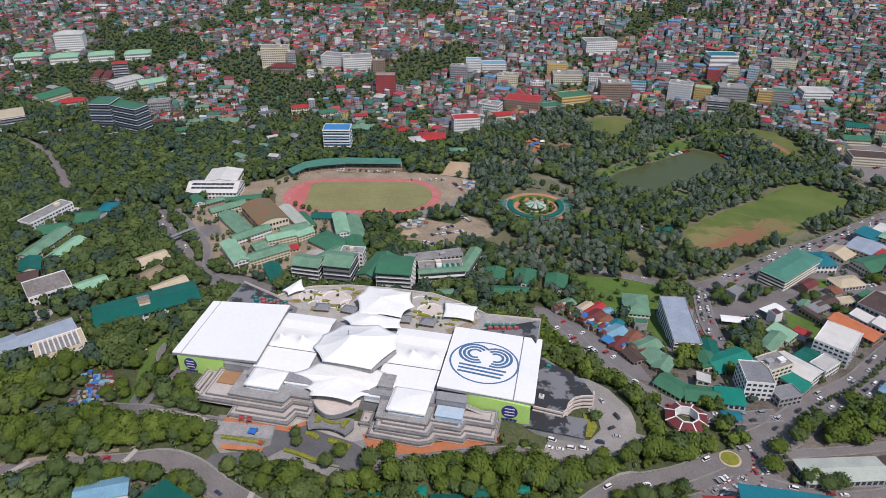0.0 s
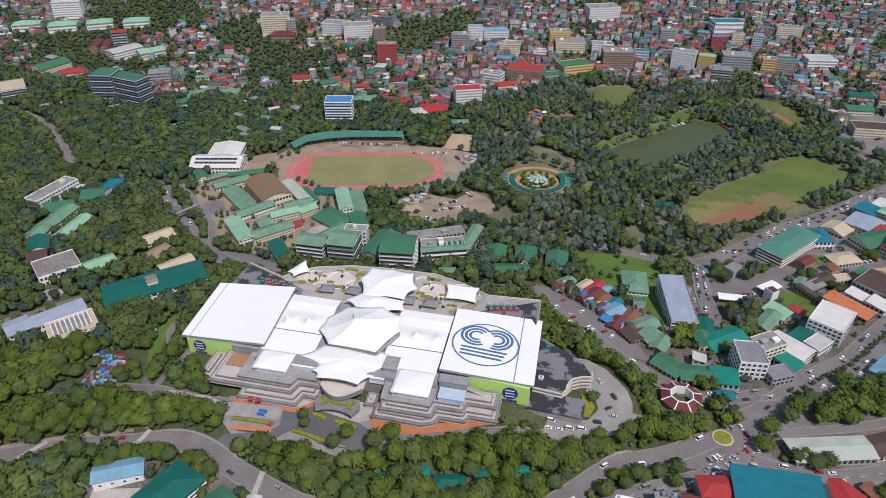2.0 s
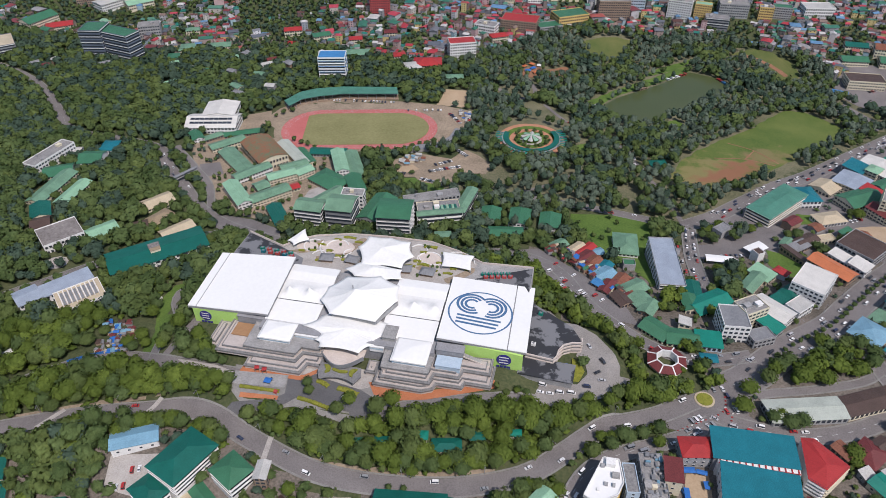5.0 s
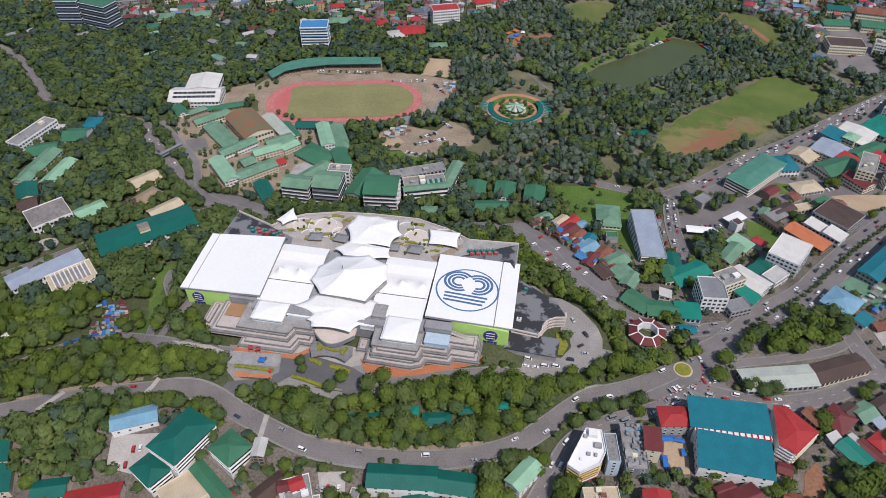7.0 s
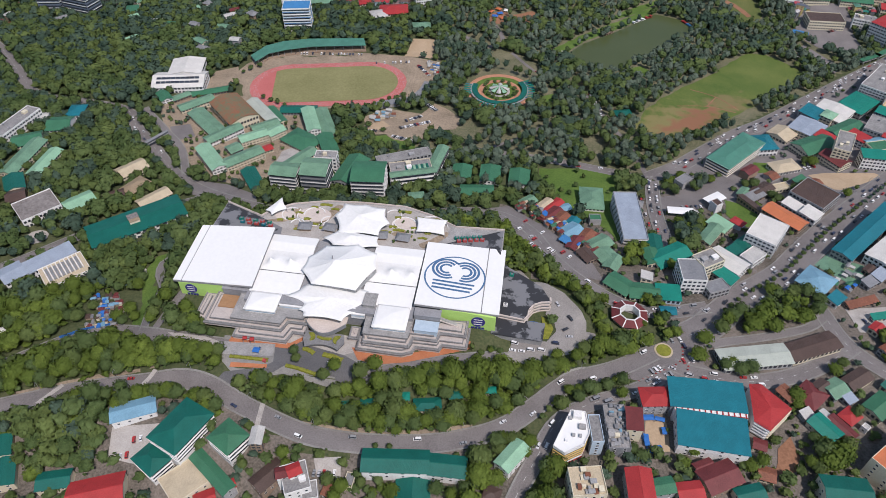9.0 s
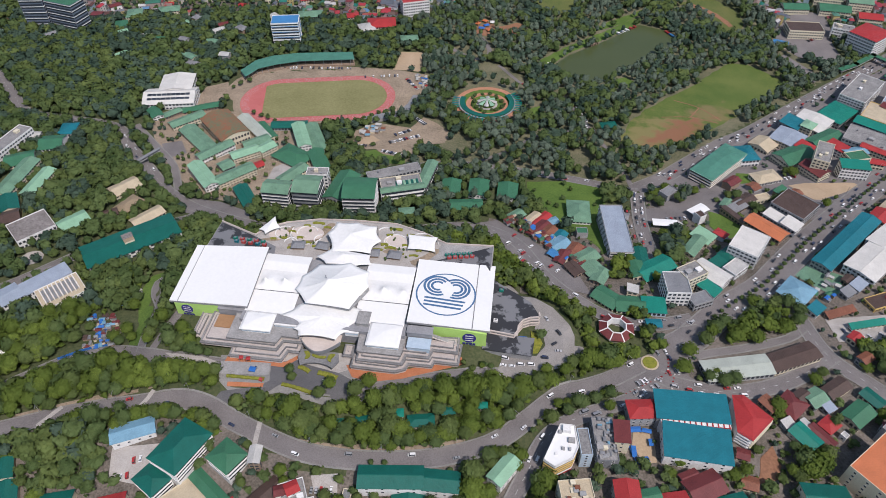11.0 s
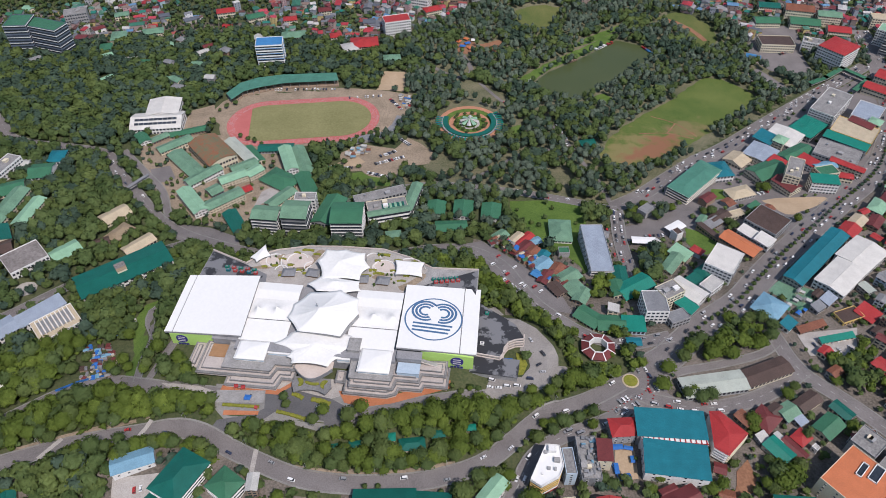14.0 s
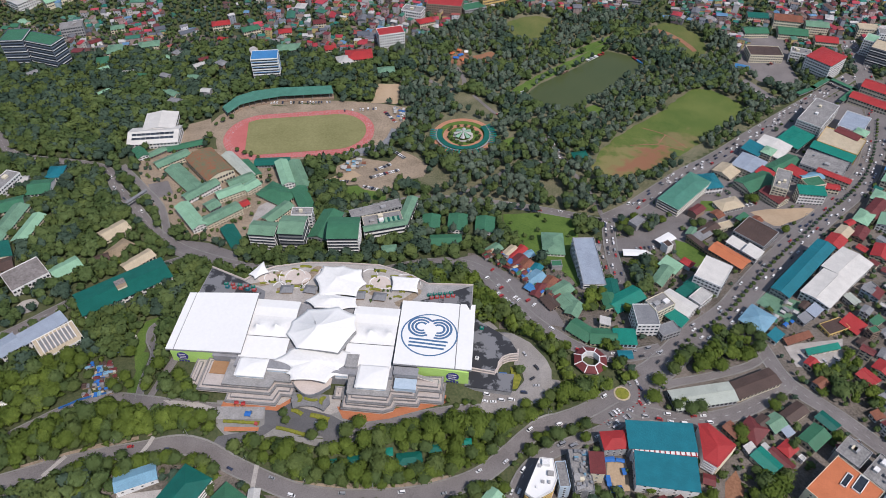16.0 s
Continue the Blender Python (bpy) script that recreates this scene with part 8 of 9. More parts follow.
# open frames on the roof of the hall west of the mall
zf = ground_z(-227, 20) + 8.2
for i in range(9):
    k = thing("roof_frame", pose(-227, 20, zf, 0, 0, 48) @ Matrix.Translation((-12.5 + i * 3.1, 1.5, 0)), "white concrete roof frame with a dark skylight", "frame", "roof frames")
    bm = bmesh.new()
    box(bm, -0.35, 0.35, -8.5, 8.5, 0, 1.6)
    part("beam", bm, M["wallwhite"], k)
    if i < 8:
        bm = bmesh.new()
        box(bm, 0.6, 2.4, -7.5, 7.5, 0, 0.5)
        part("skylight", bm, M["wallslate"], k)

# stair hut on the ridge of the long green hall
hut = thing("stair_hut", pose(-206, 86, ground_z(-205, 87) + 8.2, 0, 0, 42), "cream stair hut on the long green roof", "hut")
bm = bmesh.new()
box(bm, -4, 4, -5, 5, 0, 3.2)
part("wall", bm, M["wallcream"], hut)
bm = bmesh.new()
box(bm, -4.4, 4.4, -1, 5.4, 3.2, 3.6)
part("roof", bm, M["roofstain"], hut)
bm = bmesh.new()
box(bm, -4.2, 4.2, -5.2, -1, 3.2, 3.3)
part("terrace", bm, M["r_tan"], hut)

# fairground: striped round tent and white tents
tentz = ground_z(-238, -26)
ride = thing("carousel", pose(-238, -26, tentz), "round carousel under a striped pink and cream tent", "carousel")
for k in range(16):
    a0, a1 = 2 * math.pi * k / 16, 2 * math.pi * (k + 1) / 16
    bm = bmesh.new()
    slab(bm, [(0, 0, 6.2), (7 * math.cos(a0), 7 * math.sin(a0), 3.8), (7 * math.cos(a1), 7 * math.sin(a1), 3.8)], 0.15)
    part("tent_panel", bm, M["beige" if k % 2 else "r_cream"], ride)
bm = bmesh.new()
ring(bm, 0.02, 6.4, 0, 2 * math.pi, 0.5, 20, 0.9)
part("platform", bm, M["wallbrown"], ride)
for k in range(8):
    bm = bmesh.new()
    box(bm, 6.2 * math.cos(k * math.pi / 4) - 0.12, 6.2 * math.cos(k * math.pi / 4) + 0.12, 6.2 * math.sin(k * math.pi / 4) - 0.12, 6.2 * math.sin(k * math.pi / 4) + 0.12, 0.4, 4.0)
    part("post", bm, M["steel"], ride)
for x, y, w, d, r in ((-241, -44, 24, 9, 35), (-254, -10, 12, 9, 50), (-246, 0, 8, 6, 40)):
    canopy_thing("white_tent", x, y, w, d, r, 4.0, "white", "long white tent on the fairground", "tent", "fairground tents", 1.4)
canopy_thing("yard_canopy", -160, 106, 15, 9, 37, 4.0, "r_jade", "green canopy behind the long hall", "canopy", "", 0.8)
sheet("round_yard", [(-279 + 9 * math.cos(k * 0.63), 60 + 9 * math.sin(k * 0.63)) for k in range(10)], M["paving"], 0.3, "round paved yard among trees", "yard")
traffic([(105, 446), (127, 430), (155, 410), (171, 385), (189, 336)], (-2.2, 2.2), 7, lift=0.5, skip=0.35)

# lamp posts along the main street and the front road
def lamp_posts(points, gap, side):
    line = np.array(smooth_line(points, 1.0))
    d = np.gradient(line, axis=0)
    for i in range(int(gap / 2), len(line) - 1, gap):
        u = d[i] / (np.linalg.norm(d[i]) + 1e-9)
        x, y = line[i] + np.array([-u[1], u[0]]) * side
        k = thing("street_lamp", pose(x, y, ground_z(x, y), 0, 0, math.degrees(math.atan2(u[1], u[0])) + (180 if side < 0 else 0)), "grey street lamp with a bent arm", "lamp", "street lamps")
        bm = bmesh.new()
        bmesh.ops.create_cone(bm, cap_ends=True, segments=6, radius1=0.16, radius2=0.09, depth=9, matrix=Matrix.Translation((0, 0, 4.4)))
        part("pole", bm, M["steel"], k)
        bm = bmesh.new()
        box(bm, -0.06, 0.06, -2.2, 0, 8.7, 8.85)
        part("arm", bm, M["steel"], k)
        bm = bmesh.new()
        box(bm, -0.16, 0.16, -2.9, -2.1, 8.6, 8.8)
        part("lamp_head", bm, M["wallgrey"], k)


lamp_posts(FRONT_ROAD[2:], 46, 6.2)
lamp_posts(MAIN_STREET, 34, 11.6)


# corner tower with a pointed end: storeys of grey, yellow and red bands under a white roof
zt = ground_z(150, -70)
POINT = [(140.5, -80.5), (147.5, -84.5), (158.5, -77), (161.5, -69), (159, -55), (150, -55)]
tower = thing("corner_block", pose(0, 0, zt), "pointed corner block banded in red and yellow, white roof", "building")
bm = bmesh.new()
prism(bm, shrink(POINT, 0.8), -8, 13.6)
part("wall", bm, M["wallslate"], tower)
bm = bmesh.new()
prism(bm, POINT, 13.6, 14.1)
part("roof", bm, M["white"], tower)
for s, c in ((-0.5, "r_red"), (1.6, "wallwhite"), (4.3, "wallyellow"), (7.0, "wallyellow"), (9.7, "wallyellow"), (12.4, "wallwhite"), (13.9, "wallwhite")):
    for (x0, y0), (x1, y1) in zip(POINT, POINT[1:] + POINT[:1]):
        bm = bmesh.new()
        box(bm, 0, math.hypot(x1 - x0, y1 - y0), 0, 0.5, s, s + (0.8 if s < 13 else 1.0), pose(x0, y0, 0, 0, 0, math.degrees(math.atan2(y1 - y0, x1 - x0))))
        part("band", bm, M[c], tower)
for x, y, w, d, h in ((154, -59, 5, 4, 3), (157, -66, 4, 3, 2), (150, -61, 2, 2, 1.6), (152, -72, 2, 2, 1.2), (156, -72, 1.5, 2, 1.4), (148, -76, 1.5, 1.5, 1)):
    bm = bmesh.new()
    box(bm, x - w / 2, x + w / 2, y - d / 2, y + d / 2, 14.1, 14.1 + h)
    part("roof_hut", bm, M[trng.choice(["wallgrey", "wallwhite", "concrete"])], tower)
take(POINT)

# crowded machinery on the dark flat roof beside it
zr = ground_z(178, -58) + 9.15
for i in range(40):
    x, y = 178 + trng.uniform(-5.5, 5.5), -58 + trng.uniform(-13.5, 13.5)
    bm = bmesh.new()
    w, d, h = trng.uniform(0.5, 1.3), trng.uniform(0.5, 1.6), trng.uniform(0.7, 2.0)
    box(bm, -w, w, -d, d, 0, h)
    box(bm, -w * 0.7, w * 0.7, -d * 0.7, d * 0.7, h, h + 0.15)
    ob = link_mesh("cooling_unit", bm, M[trng.choice(["wallgrey", "steel", "wallslate", "r_sky", "concrete"])])
    ob.matrix_basis = pose(x, y, zr, 0, 0, 7 + trng.choice((0, 90)))
    tagged(ob, "small grey cooling unit on a crowded flat roof", "cooler", "crowded roof units")


# pipes, huts and tanks on the tan roof above the lower road
zc = ground_z(160, -100) + 17.15
for i in range(14):
    x, y = 160 + trng.uniform(-7.5, 7.5), -100 + trng.uniform(-6.5, 6.5)
    w, d, h = trng.uniform(0.5, 1.8), trng.uniform(0.5, 1.6), trng.uniform(0.6, 2.2)
    bm = bmesh.new()
    box(bm, -w, w, -d, d, 0, h)
    box(bm, -w - 0.15, w + 0.15, -d - 0.15, d + 0.15, h, h + 0.18)
    ob = link_mesh("roof_hut", bm, M[trng.choice(["wallcream", "r_rust", "concrete", "wallgrey"])])
    ob.matrix_basis = pose(x, y, zc, 0, 0, 12)
    tagged(ob, "small hut on a tan flat roof", "hut", "tan roof huts")


# green and white skylights on the university's flat roof
zu = ground_z(3, 200) + 12.65
for i in range(9):
    bm = bmesh.new()
    box(bm, -1.0, 1.0, -3.2, 3.2, 0, 0.5)
    box(bm, -0.8, 0.8, -3.0, 3.0, 0.5, 0.7)
    ob = link_mesh("skylight", bm, M["r_mint" if i % 2 else "r_jade"])
    ob.matrix_basis = pose(3, 200, zu, 0, 0, 20) @ Matrix.Translation((-4.0 + i * 2.4, -2.5, 0))
    tagged(ob, "ribbed green or white skylight on a flat roof", "skylight", "university skylights")


# ---- trees ----
def crown_cloud(seed, sprays, size, tall=1.0, lobes=9, grid=(8, 4), swell=0.42, knob=0.085, ragged=0.145):
    """A crown about one unit wide and high: leaf sprays on a lumpy mass with deep folds. Gives corner points, normals and four-sided faces."""
    r = np.random.RandomState(seed)
    l = r.normal(size=(lobes, 3))
    l[:, 2] = np.abs(l[:, 2]) * 0.9 - 0.15
    l /= np.linalg.norm(l, axis=1)[:, None]
    amp = r.uniform(0.45, 1.0, lobes)
    axes = np.array([0.5, 0.5, 0.42 * tall])
    mid = np.array([0, 0, 0.56 * tall])

    def skin(d):
        g = d @ l.T
        bulge = amp * np.exp(-(1 - g) / knob)
        j = bulge.argmax(1)
        k = (1 - swell) + swell * bulge.max(1)
        p = d * k[:, None] * axes
        n = p - l[j] * (0.62 * axes)
        n = 0.45 * n / (np.linalg.norm(n, axis=1)[:, None] + 1e-6) + 0.6 * d + np.array([0, 0, 0.3])
        return p + mid, n / np.linalg.norm(n, axis=1)[:, None]

    d = r.normal(size=(sprays, 3))
    d[:, 2] = np.where(d[:, 2] < -0.3, -d[:, 2] * 0.7, d[:, 2])
    d = d + l[r.randint(0, lobes, sprays)] * r.uniform(0, 1.6, (sprays, 1))
    d /= np.linalg.norm(d, axis=1)[:, None]
    p, n = skin(d)
    p = mid + (p - mid) * r.uniform(1 - ragged, 1 + ragged, (sprays, 1))
    face = n + r.normal(scale=0.42, size=n.shape)
    face /= np.linalg.norm(face, axis=1)[:, None]
    a = np.cross(face, r.normal(size=n.shape))
    a /= np.linalg.norm(a, axis=1)[:, None]
    b = np.cross(face, a)
    s = size * r.uniform(0.55, 1.35, (sprays, 1))
    q = np.stack([p - a * s, p - b * s * 0.75, p + a * s * 1.1, p + b * s * 0.75], 1).reshape(-1, 3)
    soft = n * 0.75 + face * 0.42
    soft /= np.linalg.norm(soft, axis=1)[:, None]
    quads = np.arange(sprays * 4).reshape(-1, 4)
    # the mass inside, one closed dome
    az, rings = grid
    dirs = []
    for polar in np.radians(np.linspace(8, 128, rings + 1)):
        for k in range(az):
            u = 2 * math.pi * (k + r.uniform(-0.25, 0.25)) / az
            dirs.append((math.cos(u) * math.sin(polar), math.sin(u) * math.sin(polar), math.cos(polar)))
    cp, cn = skin(np.array(dirs))
    cp = mid + (cp - mid) * 0.94
    base = sprays * 4
    core = [(base + i * az + k, base + (i + 1) * az + k, base + (i + 1) * az + (k + 1) % az, base + i * az + (k + 1) % az) for i in range(rings) for k in range(az)]
    if az % 2 == 0:
        core += [(base, base + k, base + k + 1, base + k + 2) for k in range(1, az - 2, 2)]
    return np.concatenate([q, cp]), np.concatenate([np.repeat(soft, 4, 0), cn]), np.concatenate([quads, np.array(core)])


def trunk_mesh(name, seed):
    r = random.Random(seed)
    bm = bmesh.new()

    def limb(a, b, r0, r1, n=6):
        a, b = Vector(a), Vector(b)
        q = (b - a).to_track_quat("Z", "Y").to_matrix()
        rows = [[bm.verts.new(p + q @ Vector((math.cos(2 * math.pi * i / n) * k, math.sin(2 * math.pi * i / n) * k, 0))) for i in range(n)] for p, k in ((a, r0), (b, r1))]
        for i in range(n):
            bm.faces.new((rows[0][i], rows[0][(i + 1) % n], rows[1][(i + 1) % n], rows[1][i]))
    limb((0, 0, -0.1), (0, 0, 0.4), 0.045, 0.03)
    for k in range(5):
        t = 2 * math.pi * k / 5 + r.uniform(-0.4, 0.4)
        limb((0, 0, 0.28 + 0.03 * k), (0.24 * math.cos(t), 0.24 * math.sin(t), 0.6 + r.uniform(-0.06, 0.1)), 0.022, 0.008, 4)
    limb((0, 0, 0.4), (0.02, 0.01, 0.85), 0.03, 0.008)
    me = bpy.data.meshes.new(name)
    bm.to_mesh(me)
    bm.free()
    me.materials.append(M["bark"])
    return me


def cloud_mesh(name, cloud, material):
    points, normals, quads = cloud
    me = quad_mesh(name, points, quads, material)
    me.normals_split_custom_set_from_vertices(normals)
    return me


FINE = [crown_cloud(11 + k, 330, 0.060, lobes=30, grid=(12, 5), swell=0.24, knob=0.045, ragged=0.24) for k in range(6)]
MID = [crown_cloud(31 + k, 86, 0.084, lobes=11, grid=(8, 4), swell=0.38, ragged=0.18) for k in range(8)]
DIST = [crown_cloud(41 + k, 36, 0.115, lobes=7, grid=(6, 3), swell=0.38) for k in range(7)]
PDIST = [crown_cloud(61 + k, 58, 0.088, tall=1.15, lobes=6, grid=(6, 3), swell=0.42) for k in range(6)]
PINE = [crown_cloud(51 + k, 130, 0.066, tall=1.15, lobes=9, grid=(8, 4), swell=0.42) for k in range(6)]
FAR = [crown_cloud(71 + k, 13, 0.14, lobes=4, grid=(6, 2)) for k in range(5)]
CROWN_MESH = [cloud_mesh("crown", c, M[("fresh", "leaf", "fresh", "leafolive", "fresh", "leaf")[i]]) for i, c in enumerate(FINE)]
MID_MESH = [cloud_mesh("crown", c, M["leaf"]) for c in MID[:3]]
TRUNK_MESH = [trunk_mesh("trunk", k) for k in range(3)]
rng = random.Random(77)


def single_tree(x, y, h, w, label="broad-leaved tree with a dense dark green crown", group="trees below the mall", crown=None):
    k = thing("tree", pose(x, y, ground_z(x, y) - 0.2, 0, 0, rng.uniform(0, 360)) @ Matrix.Diagonal((w, w, h, 1)), label, "tree", group)
    new_trunk = piece("trunk", TRUNK_MESH[rng.randrange(3)], k, Matrix())
    piece("crown", crown or CROWN_MESH[rng.randrange(6)], k, Matrix())
    return k


def forest(name, spots, clouds, material, label):
    """Many trees in one mesh. spots: x, y, width, height."""
    if not spots:
        return
    out, turned, faces, sorts, n = [], [], [], [], 0
    for x, y, w, h in spots:
        c, u, q = clouds[rng.randrange(len(clouds))]
        t = rng.uniform(0, 2 * math.pi)
        m = np.array([[math.cos(t), -math.sin(t), 0], [math.sin(t), math.cos(t), 0], [0, 0, 1]])
        turned.append(u @ m.T)
        out.append((c @ m.T) * np.array([w, w, h]) + np.array([x, y, ground_z(x, y) - 0.15 * h]))
        faces.append(q + n)
        n += len(c)
        sort = int((noise.noise(Vector((x * 0.016, y * 0.016, 5.1))) * 1.5 + 0.5 + rng.uniform(-0.3, 0.3)) * len(material)) % len(material)
        sorts.append(np.full(len(q), sort, np.int32))
    me = cloud_mesh(name, (np.concatenate(out), np.concatenate(turned), np.concatenate(faces)), material[0])
    for m in material[1:]:
        me.materials.append(m)
    me.polygons.foreach_set("material_index", np.concatenate(sorts))
    tagged(new(name, me), label, "trees", kind="stuff")


VIEW = [(-300, -175), (-760, 420), (-880, 740), (900, 740), (560, -175)]


def plant():
    near, mid, pines, sparse, bright = [], [], [], [], []
    step = 7.4
    y = -172.0
    while y < 735:
        x = -860.0
        while x < 880:
            px, py = x + rng.uniform(-3, 3), y + rng.uniform(-3, 3)
            x += step
            if not inside(VIEW, np.float64(px), np.float64(py)) or taken(px, py):
                continue
            if inside(SCHOOL, np.float64(px), np.float64(py)) or inside(SLOPE, np.float64(px), np.float64(py)):
                if rng.random() < (0.6 if px < 0 else 0.15):
                    sparse.append((px, py, rng.uniform(5, 8), rng.uniform(5, 9)))
                continue
            if in_town(px, py):
                if inside(COMMERCE, np.float64(px), np.float64(py)) and rng.random() < 0.75:
                    continue
                if rng.random() < (0.8 if py < -60 else 0.6):
                    sparse.append((px, py, rng.uniform(6, 11), rng.uniform(6, 11)) if py < -60 else (px, py, rng.uniform(3.5, 9), rng.uniform(4, 9)))
                continue
            gap = noise.noise(Vector((px * 0.012, py * 0.012, 3.3)))
            if py > 180 and px > -40 and inside(PARK, np.float64(px), np.float64(py)) and (gap < -0.42 or rng.random() < 0.10):
                continue
            w = rng.choice((rng.uniform(8, 12), rng.uniform(11, 15), rng.uniform(14, 20)))
            h = rng.uniform(7, 15) + 0.3 * w
            if py < 10:
                w, h = rng.choice((rng.uniform(10, 14), rng.uniform(13, 18))), rng.uniform(11, 21)
            if any(taken(px + a * w * 0.36, py + b * w * 0.36) for a, b in ((1, 0), (-1, 0), (0, 1), (0, -1))):
                w, h = min(w, rng.uniform(8.5, 11.5)), min(h, rng.uniform(9, 14.5))
            if py < 10 and rng.random() < 0.42:
                qx, qy = px + rng.uniform(-4, 4), py + rng.uniform(-4, 4)
                if not taken(qx, qy) and px < 210:
                    bright.append((qx, qy, rng.uniform(8, 12), rng.uniform(8, 13)))
            if py < 5 and -225 < px < 200 and py > -90 or (-90 < py < -18 and px < -100):
                near.append((px, py, w, h))
            elif px > 60 and py < 125:
                bright.append((px, py, w, h))
            elif px > -40 and py > 190 and noise.noise(Vector((px * 0.02, py * 0.02, 8))) > -0.15:
                pines.append((px, py, min(w, rng.choice((rng.uniform(7, 10), rng.uniform(9, 13), rng.uniform(12, 16)))), rng.uniform(10, 18)))
            else:
                mid.append((px, py, w, h))
        y += step
    rng.shuffle(near)
    for s in near[:176]:
        single_tree(s[0], s[1], s[3], s[2])
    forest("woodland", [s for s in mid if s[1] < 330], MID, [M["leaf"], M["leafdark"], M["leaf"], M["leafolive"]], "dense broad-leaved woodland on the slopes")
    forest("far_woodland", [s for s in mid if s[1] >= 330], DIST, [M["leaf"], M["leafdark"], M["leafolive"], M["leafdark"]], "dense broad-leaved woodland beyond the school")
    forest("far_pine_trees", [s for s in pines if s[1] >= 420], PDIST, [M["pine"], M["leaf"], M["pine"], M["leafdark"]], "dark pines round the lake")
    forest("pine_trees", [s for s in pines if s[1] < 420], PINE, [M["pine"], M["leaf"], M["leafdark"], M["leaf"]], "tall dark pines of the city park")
    grove = bright + near[176:]
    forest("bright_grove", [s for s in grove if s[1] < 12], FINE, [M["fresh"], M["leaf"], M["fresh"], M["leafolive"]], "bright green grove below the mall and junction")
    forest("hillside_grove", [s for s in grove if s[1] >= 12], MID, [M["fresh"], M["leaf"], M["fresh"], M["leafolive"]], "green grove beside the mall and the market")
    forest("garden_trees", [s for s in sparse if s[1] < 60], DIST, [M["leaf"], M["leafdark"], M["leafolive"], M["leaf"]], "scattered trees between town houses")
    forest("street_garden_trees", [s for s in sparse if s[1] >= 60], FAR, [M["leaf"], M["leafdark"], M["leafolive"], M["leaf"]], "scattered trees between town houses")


plant()


def undergrowth():
    spots = []
    y = -92.0
    while y < 135:
        x = -235.0
        while x < 215:
            px, py = x + rng.uniform(-1.8, 1.8), y + rng.uniform(-1.8, 1.8)
            x += 4.4
            if not taken(px, py) and not in_town(px, py) and rng.random() < 0.8:
                spots.append((px, py, rng.uniform(5, 8.5), rng.uniform(4.5, 9)))
        y += 4.4
    for i in range(150):
        px, py = rng.uniform(248, 330), rng.uniform(-82, -14)
        if rng.random() < 0.15 and inside([(268, -74), (272, -46), (290, -36), (296, -56), (282, -76)], np.float64(px), np.float64(py)) or not taken(px, py):
            spots.append((px, py, rng.uniform(2.5, 5.5), rng.uniform(2, 5)))
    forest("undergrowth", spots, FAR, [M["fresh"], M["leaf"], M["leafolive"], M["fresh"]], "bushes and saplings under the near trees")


undergrowth()

# trees that stand apart: forecourt, round garden, lots
for x, y, h, w in ((-100, -27, 9, 10), (-93, -31, 8, 9), (-108, -26, 8, 9), (-86, -31, 7, 7), (-112, -46, 12, 13), (-101, -46, 13, 13), (-92, -48, 13, 14), (-83, -47, 12, 12), (-120, -48, 11, 12), (-110, -17, 8, 7), (-134, -16, 7, 6), (-135, -6, 7, 6), (-27, -38, 9, 7), (-24, -43, 8, 7), (2, -46, 11, 9), (20, -49, 15, 12), (27, -42, 13, 11), (-3, -53, 11, 9), (183, -30, 9, 9), (150, -33, 7, 8), (156, -31, 7, 7), (261, 2, 10, 11), (268, 5, 10, 11), (256, 8, 8, 9), (292, -14, 11, 12), (205, 60, 8, 9), (201, 34, 6, 5), (92, -19, 4, 5), (98, -15, 4, 5), (104, -13, 4, 5), (90, -26, 7, 8), (-108, -14, 8, 8), (-102, -20, 9, 9), (-96, -24, 7, 8), (-112, -22, 8, 8), (-106, -27, 7, 8)):
    single_tree(x, y, h, w, "broad-leaved tree standing apart on the paving", "trees standing apart")
for x, y in ((240, 239), (251, 246), (243, 224), (247, 213), (255, 221), (263, 227), (239, 209), (235, 227), (271, 244), (277, 242), (327, 221), (330, 215), (314, 237), (307, 237), (349, 233), (357, 239), (370, 286), (375, 283), (231, 160), (240, 167), (247, 163), (254, 159), (241, 150), (249, 146), (231, 147), (260, 169), (391, 229)):
    if not taken(x, y):
        single_tree(x, y, rng.uniform(7, 11), rng.uniform(8, 12), "broad-leaved tree between the shops and lots", "trees among the shops")
for k in range(16):
    a, r = 2 * math.pi * k / 16 + rng.uniform(-0.1, 0.1), rng.uniform(14.5, 21)
    single_tree(68 + r * math.cos(a), 387 + r * math.sin(a), rng.uniform(4, 7), rng.uniform(5, 7), "small garden tree inside the round garden", "round garden trees", MID_MESH[k % 3])

for x, y in ((241, 26), (235, 10), (253, 37), (258, 44), (263, 51), (270, 58), (327, 77), (324, 66), (320, 84), (312, 84), (296, 82), (313, 57), (274, 42), (290, 44), (282, 56), (300, 60), (306, 72)):
    single_tree(x, y, rng.uniform(9, 14), rng.uniform(10, 14), "tall dark green tree in the grove by the junction", "grove by the junction")
for x, y in ((251, 4), (322, 12), (329, 19), (368, 44), (361, 29), (382, 46), (383, 32), (391, 65), (326, -21), (297, -42), (299, -52), (291, -60), (306, -54), (263, -64), (256, -68), (292, -19), (359, -11), (194, -72), (188, -68), (218, -72), (224, -64), (128, -73), (126, -82), (116, -75)):
    single_tree(x, y, rng.uniform(6, 10), rng.uniform(7, 10), "broad-leaved tree between the houses and lots", "trees among the houses")
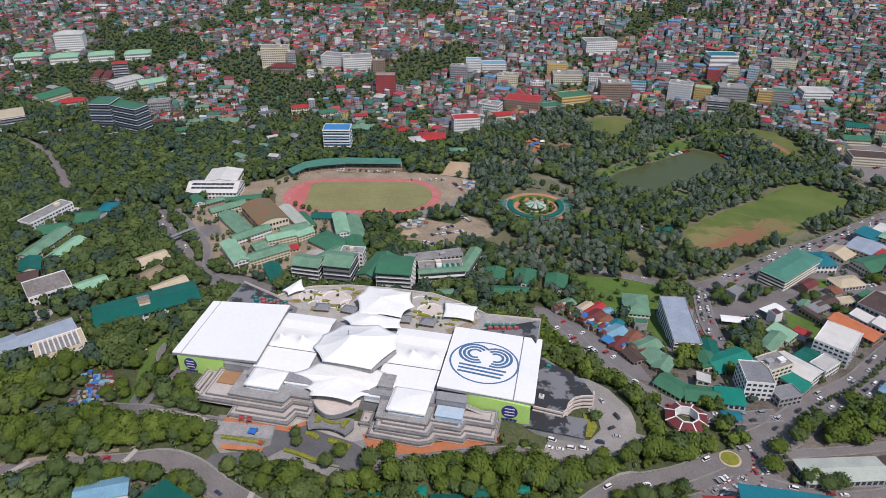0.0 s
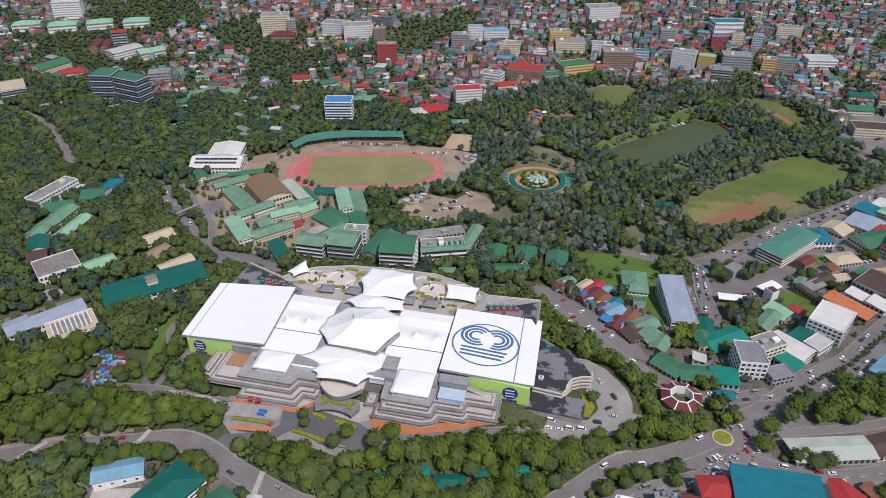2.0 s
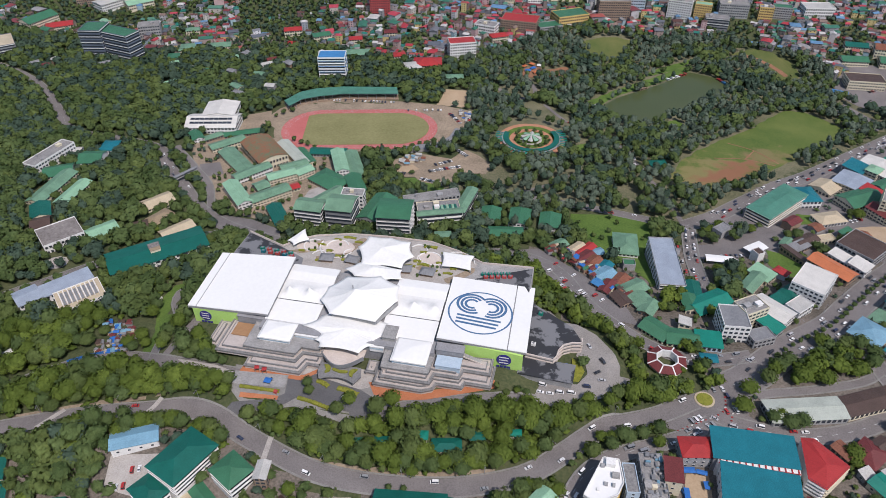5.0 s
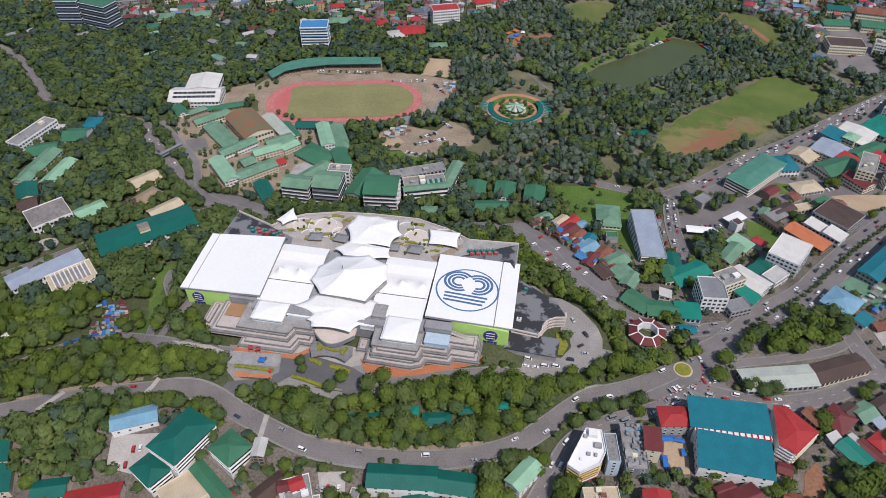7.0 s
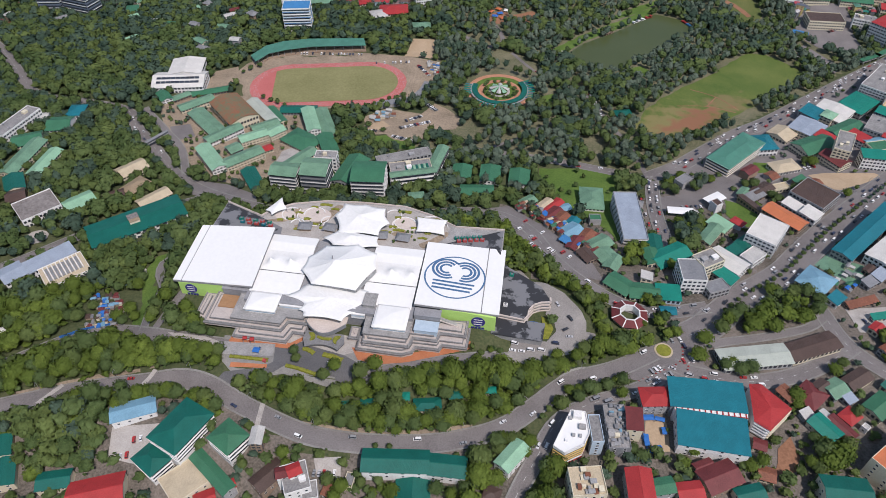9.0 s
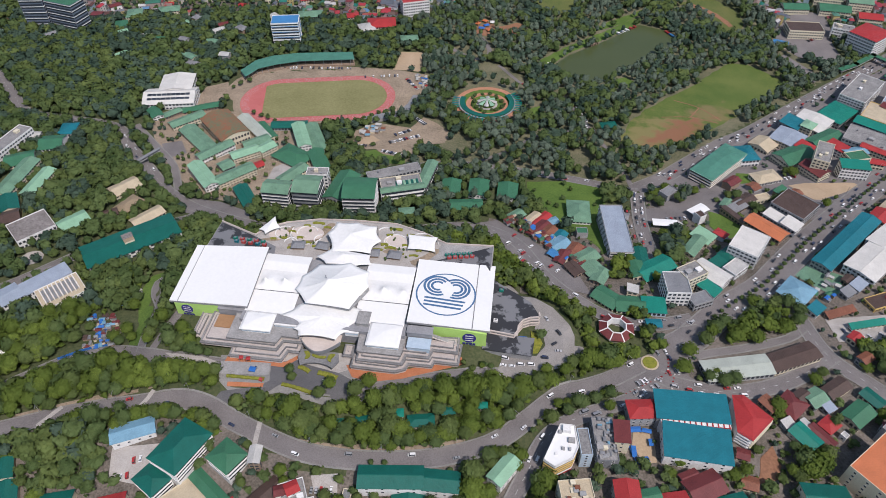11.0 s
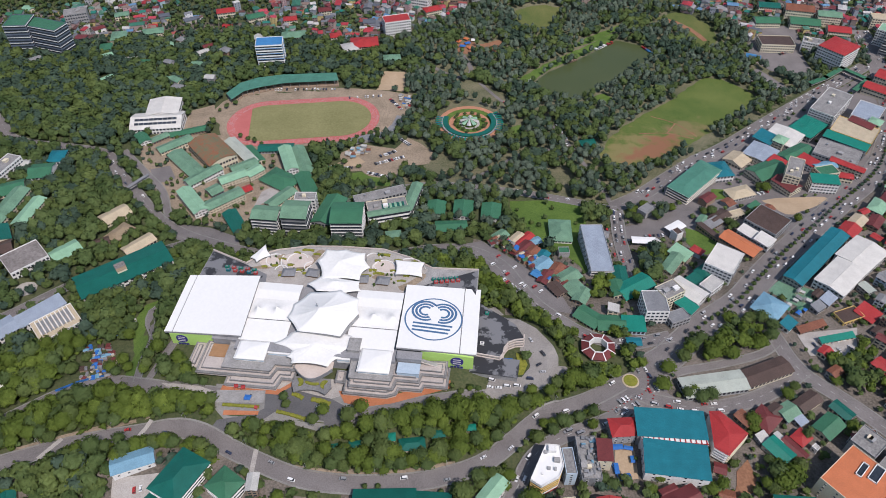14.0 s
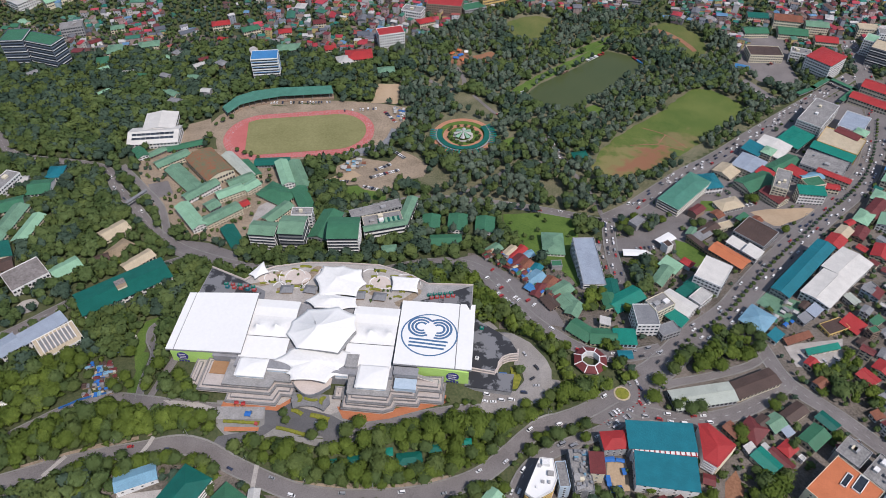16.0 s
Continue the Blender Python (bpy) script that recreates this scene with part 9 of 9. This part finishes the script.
for x, y in ((-188, -9), (-165, 14), (-158, -10), (-168, 24), (-166, -16), (-152, -16), (-195, 11), (-191, 35), (-185, 48), (-189, 18), (-193, -21), (-211, -4), (-225, -5), (-212, -33), (-160, -20), (-200, 2)):
    single_tree(x, y, rng.uniform(8, 13), rng.uniform(8, 12), "broad-leaved tree over the makeshift shelters", "trees over the shelters")

for x, y, w in ((-66, -87, 9), (-64, -92, 8), (-15, -103, 9), (-12, -108, 7), (-28, -97, 7), (-33, -100, 7), (-37, -112, 7), (14, -113, 9), (23, -116, 10), (20, -121, 9), (34, -112, 7), (41, -116, 7), (94, -108, 10), (98, -104, 9), (-99, -75, 9), (-104, -77, 8), (38, -91, 4), (46, -90, 4), (86, -89, 4), (93, -89, 4), (46, -113, 6), (86, -112, 8)):
    single_tree(x, y, w * rng.uniform(0.9, 1.3), w, "leafy tree between the roadside buildings", "trees between roadside buildings")
for x, y in ((-101, 321), (-90, 324), (-80, 327), (-72, 330), (-63, 334), (-55, 339), (-49, 345), (-42, 350), (-35, 356), (-225, 341), (-232, 338), (-176, 324), (-168, 321), (-159, 318), (-186, 328), (-222, 386), (-214, 394), (-228, 378), (-59, 289), (-42, 283)):
    single_tree(x, y, rng.uniform(5, 8), rng.uniform(6, 9), "small broad-leaved tree beside the running track", "trees round the stadium", MID_MESH[int(x) % 3])

# small trees on the central strip of the main street
median = np.array(smooth_line(MAIN_STREET, 1.0))
for i in range(40, 250, 8):
    single_tree(median[i][0], median[i][1], rng.uniform(4, 6), rng.uniform(4, 5.6), "small clipped tree on the central strip", "street trees", MID_MESH[i % 3])
forest("far_street_trees", [(median[i][0], median[i][1], rng.uniform(4, 5.6), rng.uniform(4, 6)) for i in range(250, min(len(median) - 20, 560), 8)], DIST, [M["leaf"], M["leafdark"]], "small clipped trees far along the central strip")


# ---- the far town ----
def far_town():
    r = np.random.RandomState(9)
    walls, roofs, panes, trees = [], [], [], []
    y = 335.0
    while y < 1340:
        step = 9.4
        x = -1150.0
        while x < 1150:
            px, py = x + r.uniform(-3.8, 3.8), y + r.uniform(-3.8, 3.8)
            x += step
            if abs(px - 110 + 0.21 * (py + 295)) > 0.70 * (py + 295) + 150 or taken(px, py) or inside(COMMERCE, np.float64(px), np.float64(py)) or not in_town(np.clip(px, -890, 890), py):
                continue
            green = noise.noise(Vector((px * 0.008, py * 0.008, 1.7))) + 0.6 * noise.noise(Vector((px * 0.025, py * 0.025, 4.1)))
            bias = (0.24 if py < 760 else 0.10) if px < -90 else 0.03
            if green + bias * (1.35 if px < -350 else 1) > 0.30 or r.rand() < 0.19 + (0.14 if px < -250 else 0) + (0.18 if px < -90 and py < 720 else 0):
                trees.append((px, py, r.uniform(7, 13), r.uniform(7, 12)))
                continue
            w, d, h = r.uniform(6, 11.5), r.uniform(5, 8.5), r.choice([2.6, 3.5, 5.5, 6.5, 9, 13], p=[0.14, 0.24, 0.28, 0.20, 0.10, 0.04])
            if r.rand() < 0.05:
                w, d, h = w * 1.9, d * 1.7, h + 3
            t = 0.6 * noise.noise(Vector((px * 0.004, py * 0.004, 9))) + (0 if r.rand() < 0.6 else math.pi / 2) + r.uniform(-0.35, 0.35)
            c, s = math.cos(t), math.sin(t)
            z = ground_z(px, py)
            o = np.array([px, py, z])
            m = np.array([[c, -s, 0], [s, c, 0], [0, 0, 1]])
            b = np.array([[-1, -1, 0], [1, -1, 0], [1, 1, 0], [-1, 1, 0]]) * np.array([w / 2, d / 2, 0])
            lo, hi = b + [0, 0, -3], b + [0, 0, h]
            walls.append((np.concatenate([lo, hi]) @ m.T + o, [(0, 1, 5, 4), (1, 2, 6, 5), (2, 3, 7, 6), (3, 0, 4, 7)]))
            e = b * 1.12 + [0, 0, h - 0.15]
            rise = 0.05 if r.rand() < 0.14 else r.uniform(1.0, 2.2)
            cut = 0.0 if r.rand() < 0.6 else w * 0.25
            rg = np.array([[-w * 0.56 + cut, 0, h + rise], [w * 0.56 - cut, 0, h + rise]])
            roofs.append((np.concatenate([e, rg]) @ m.T + o, [(0, 1, 5, 4), (2, 3, 4, 5), (1, 2, 5, 5), (3, 0, 4, 4)]))
            for k in range(int(h / 3)):
                for u in (-0.28, 0.22):
                    zc = 1.0 + 3 * k
                    q = np.array([[u * w - 0.6, -d / 2 - 0.06, zc], [u * w + 0.6, -d / 2 - 0.06, zc], [u * w + 0.6, -d / 2 - 0.06, zc + 1.2], [u * w - 0.6, -d / 2 - 0.06, zc + 1.2]])
                    if c < 0:
                        q = q * np.array([1, -1, 1])
                    panes.append((q @ m.T + o, [(0, 1, 2, 3)]))
        y += step

    def join(items):
        v, f, n = [], [], 0
        for a, q in items:
            v.append(a)
            f += [tuple(i + n for i in k) for k in q]
            n += len(a)
        return np.concatenate(v), f

    for name, items, mat, label in (("hillside_house_walls", walls, M["farwall"], "crowded walls of hillside houses"), ("hillside_house_roofs", roofs, M["farroof"], "crowded red, green and grey metal roofs"), ("hillside_house_windows", panes, M["glass"], "dark windows of hillside houses")):
        v, f = join(items)
        me = bpy.data.meshes.new(name)
        me.from_pydata([tuple(p) for p in v], [], [tuple(dict.fromkeys(q)) for q in f])
        me.materials.append(mat)
        tagged(new(name, me), label, "houses", kind="stuff")
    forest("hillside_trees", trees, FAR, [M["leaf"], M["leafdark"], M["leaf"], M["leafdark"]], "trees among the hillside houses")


far_town()
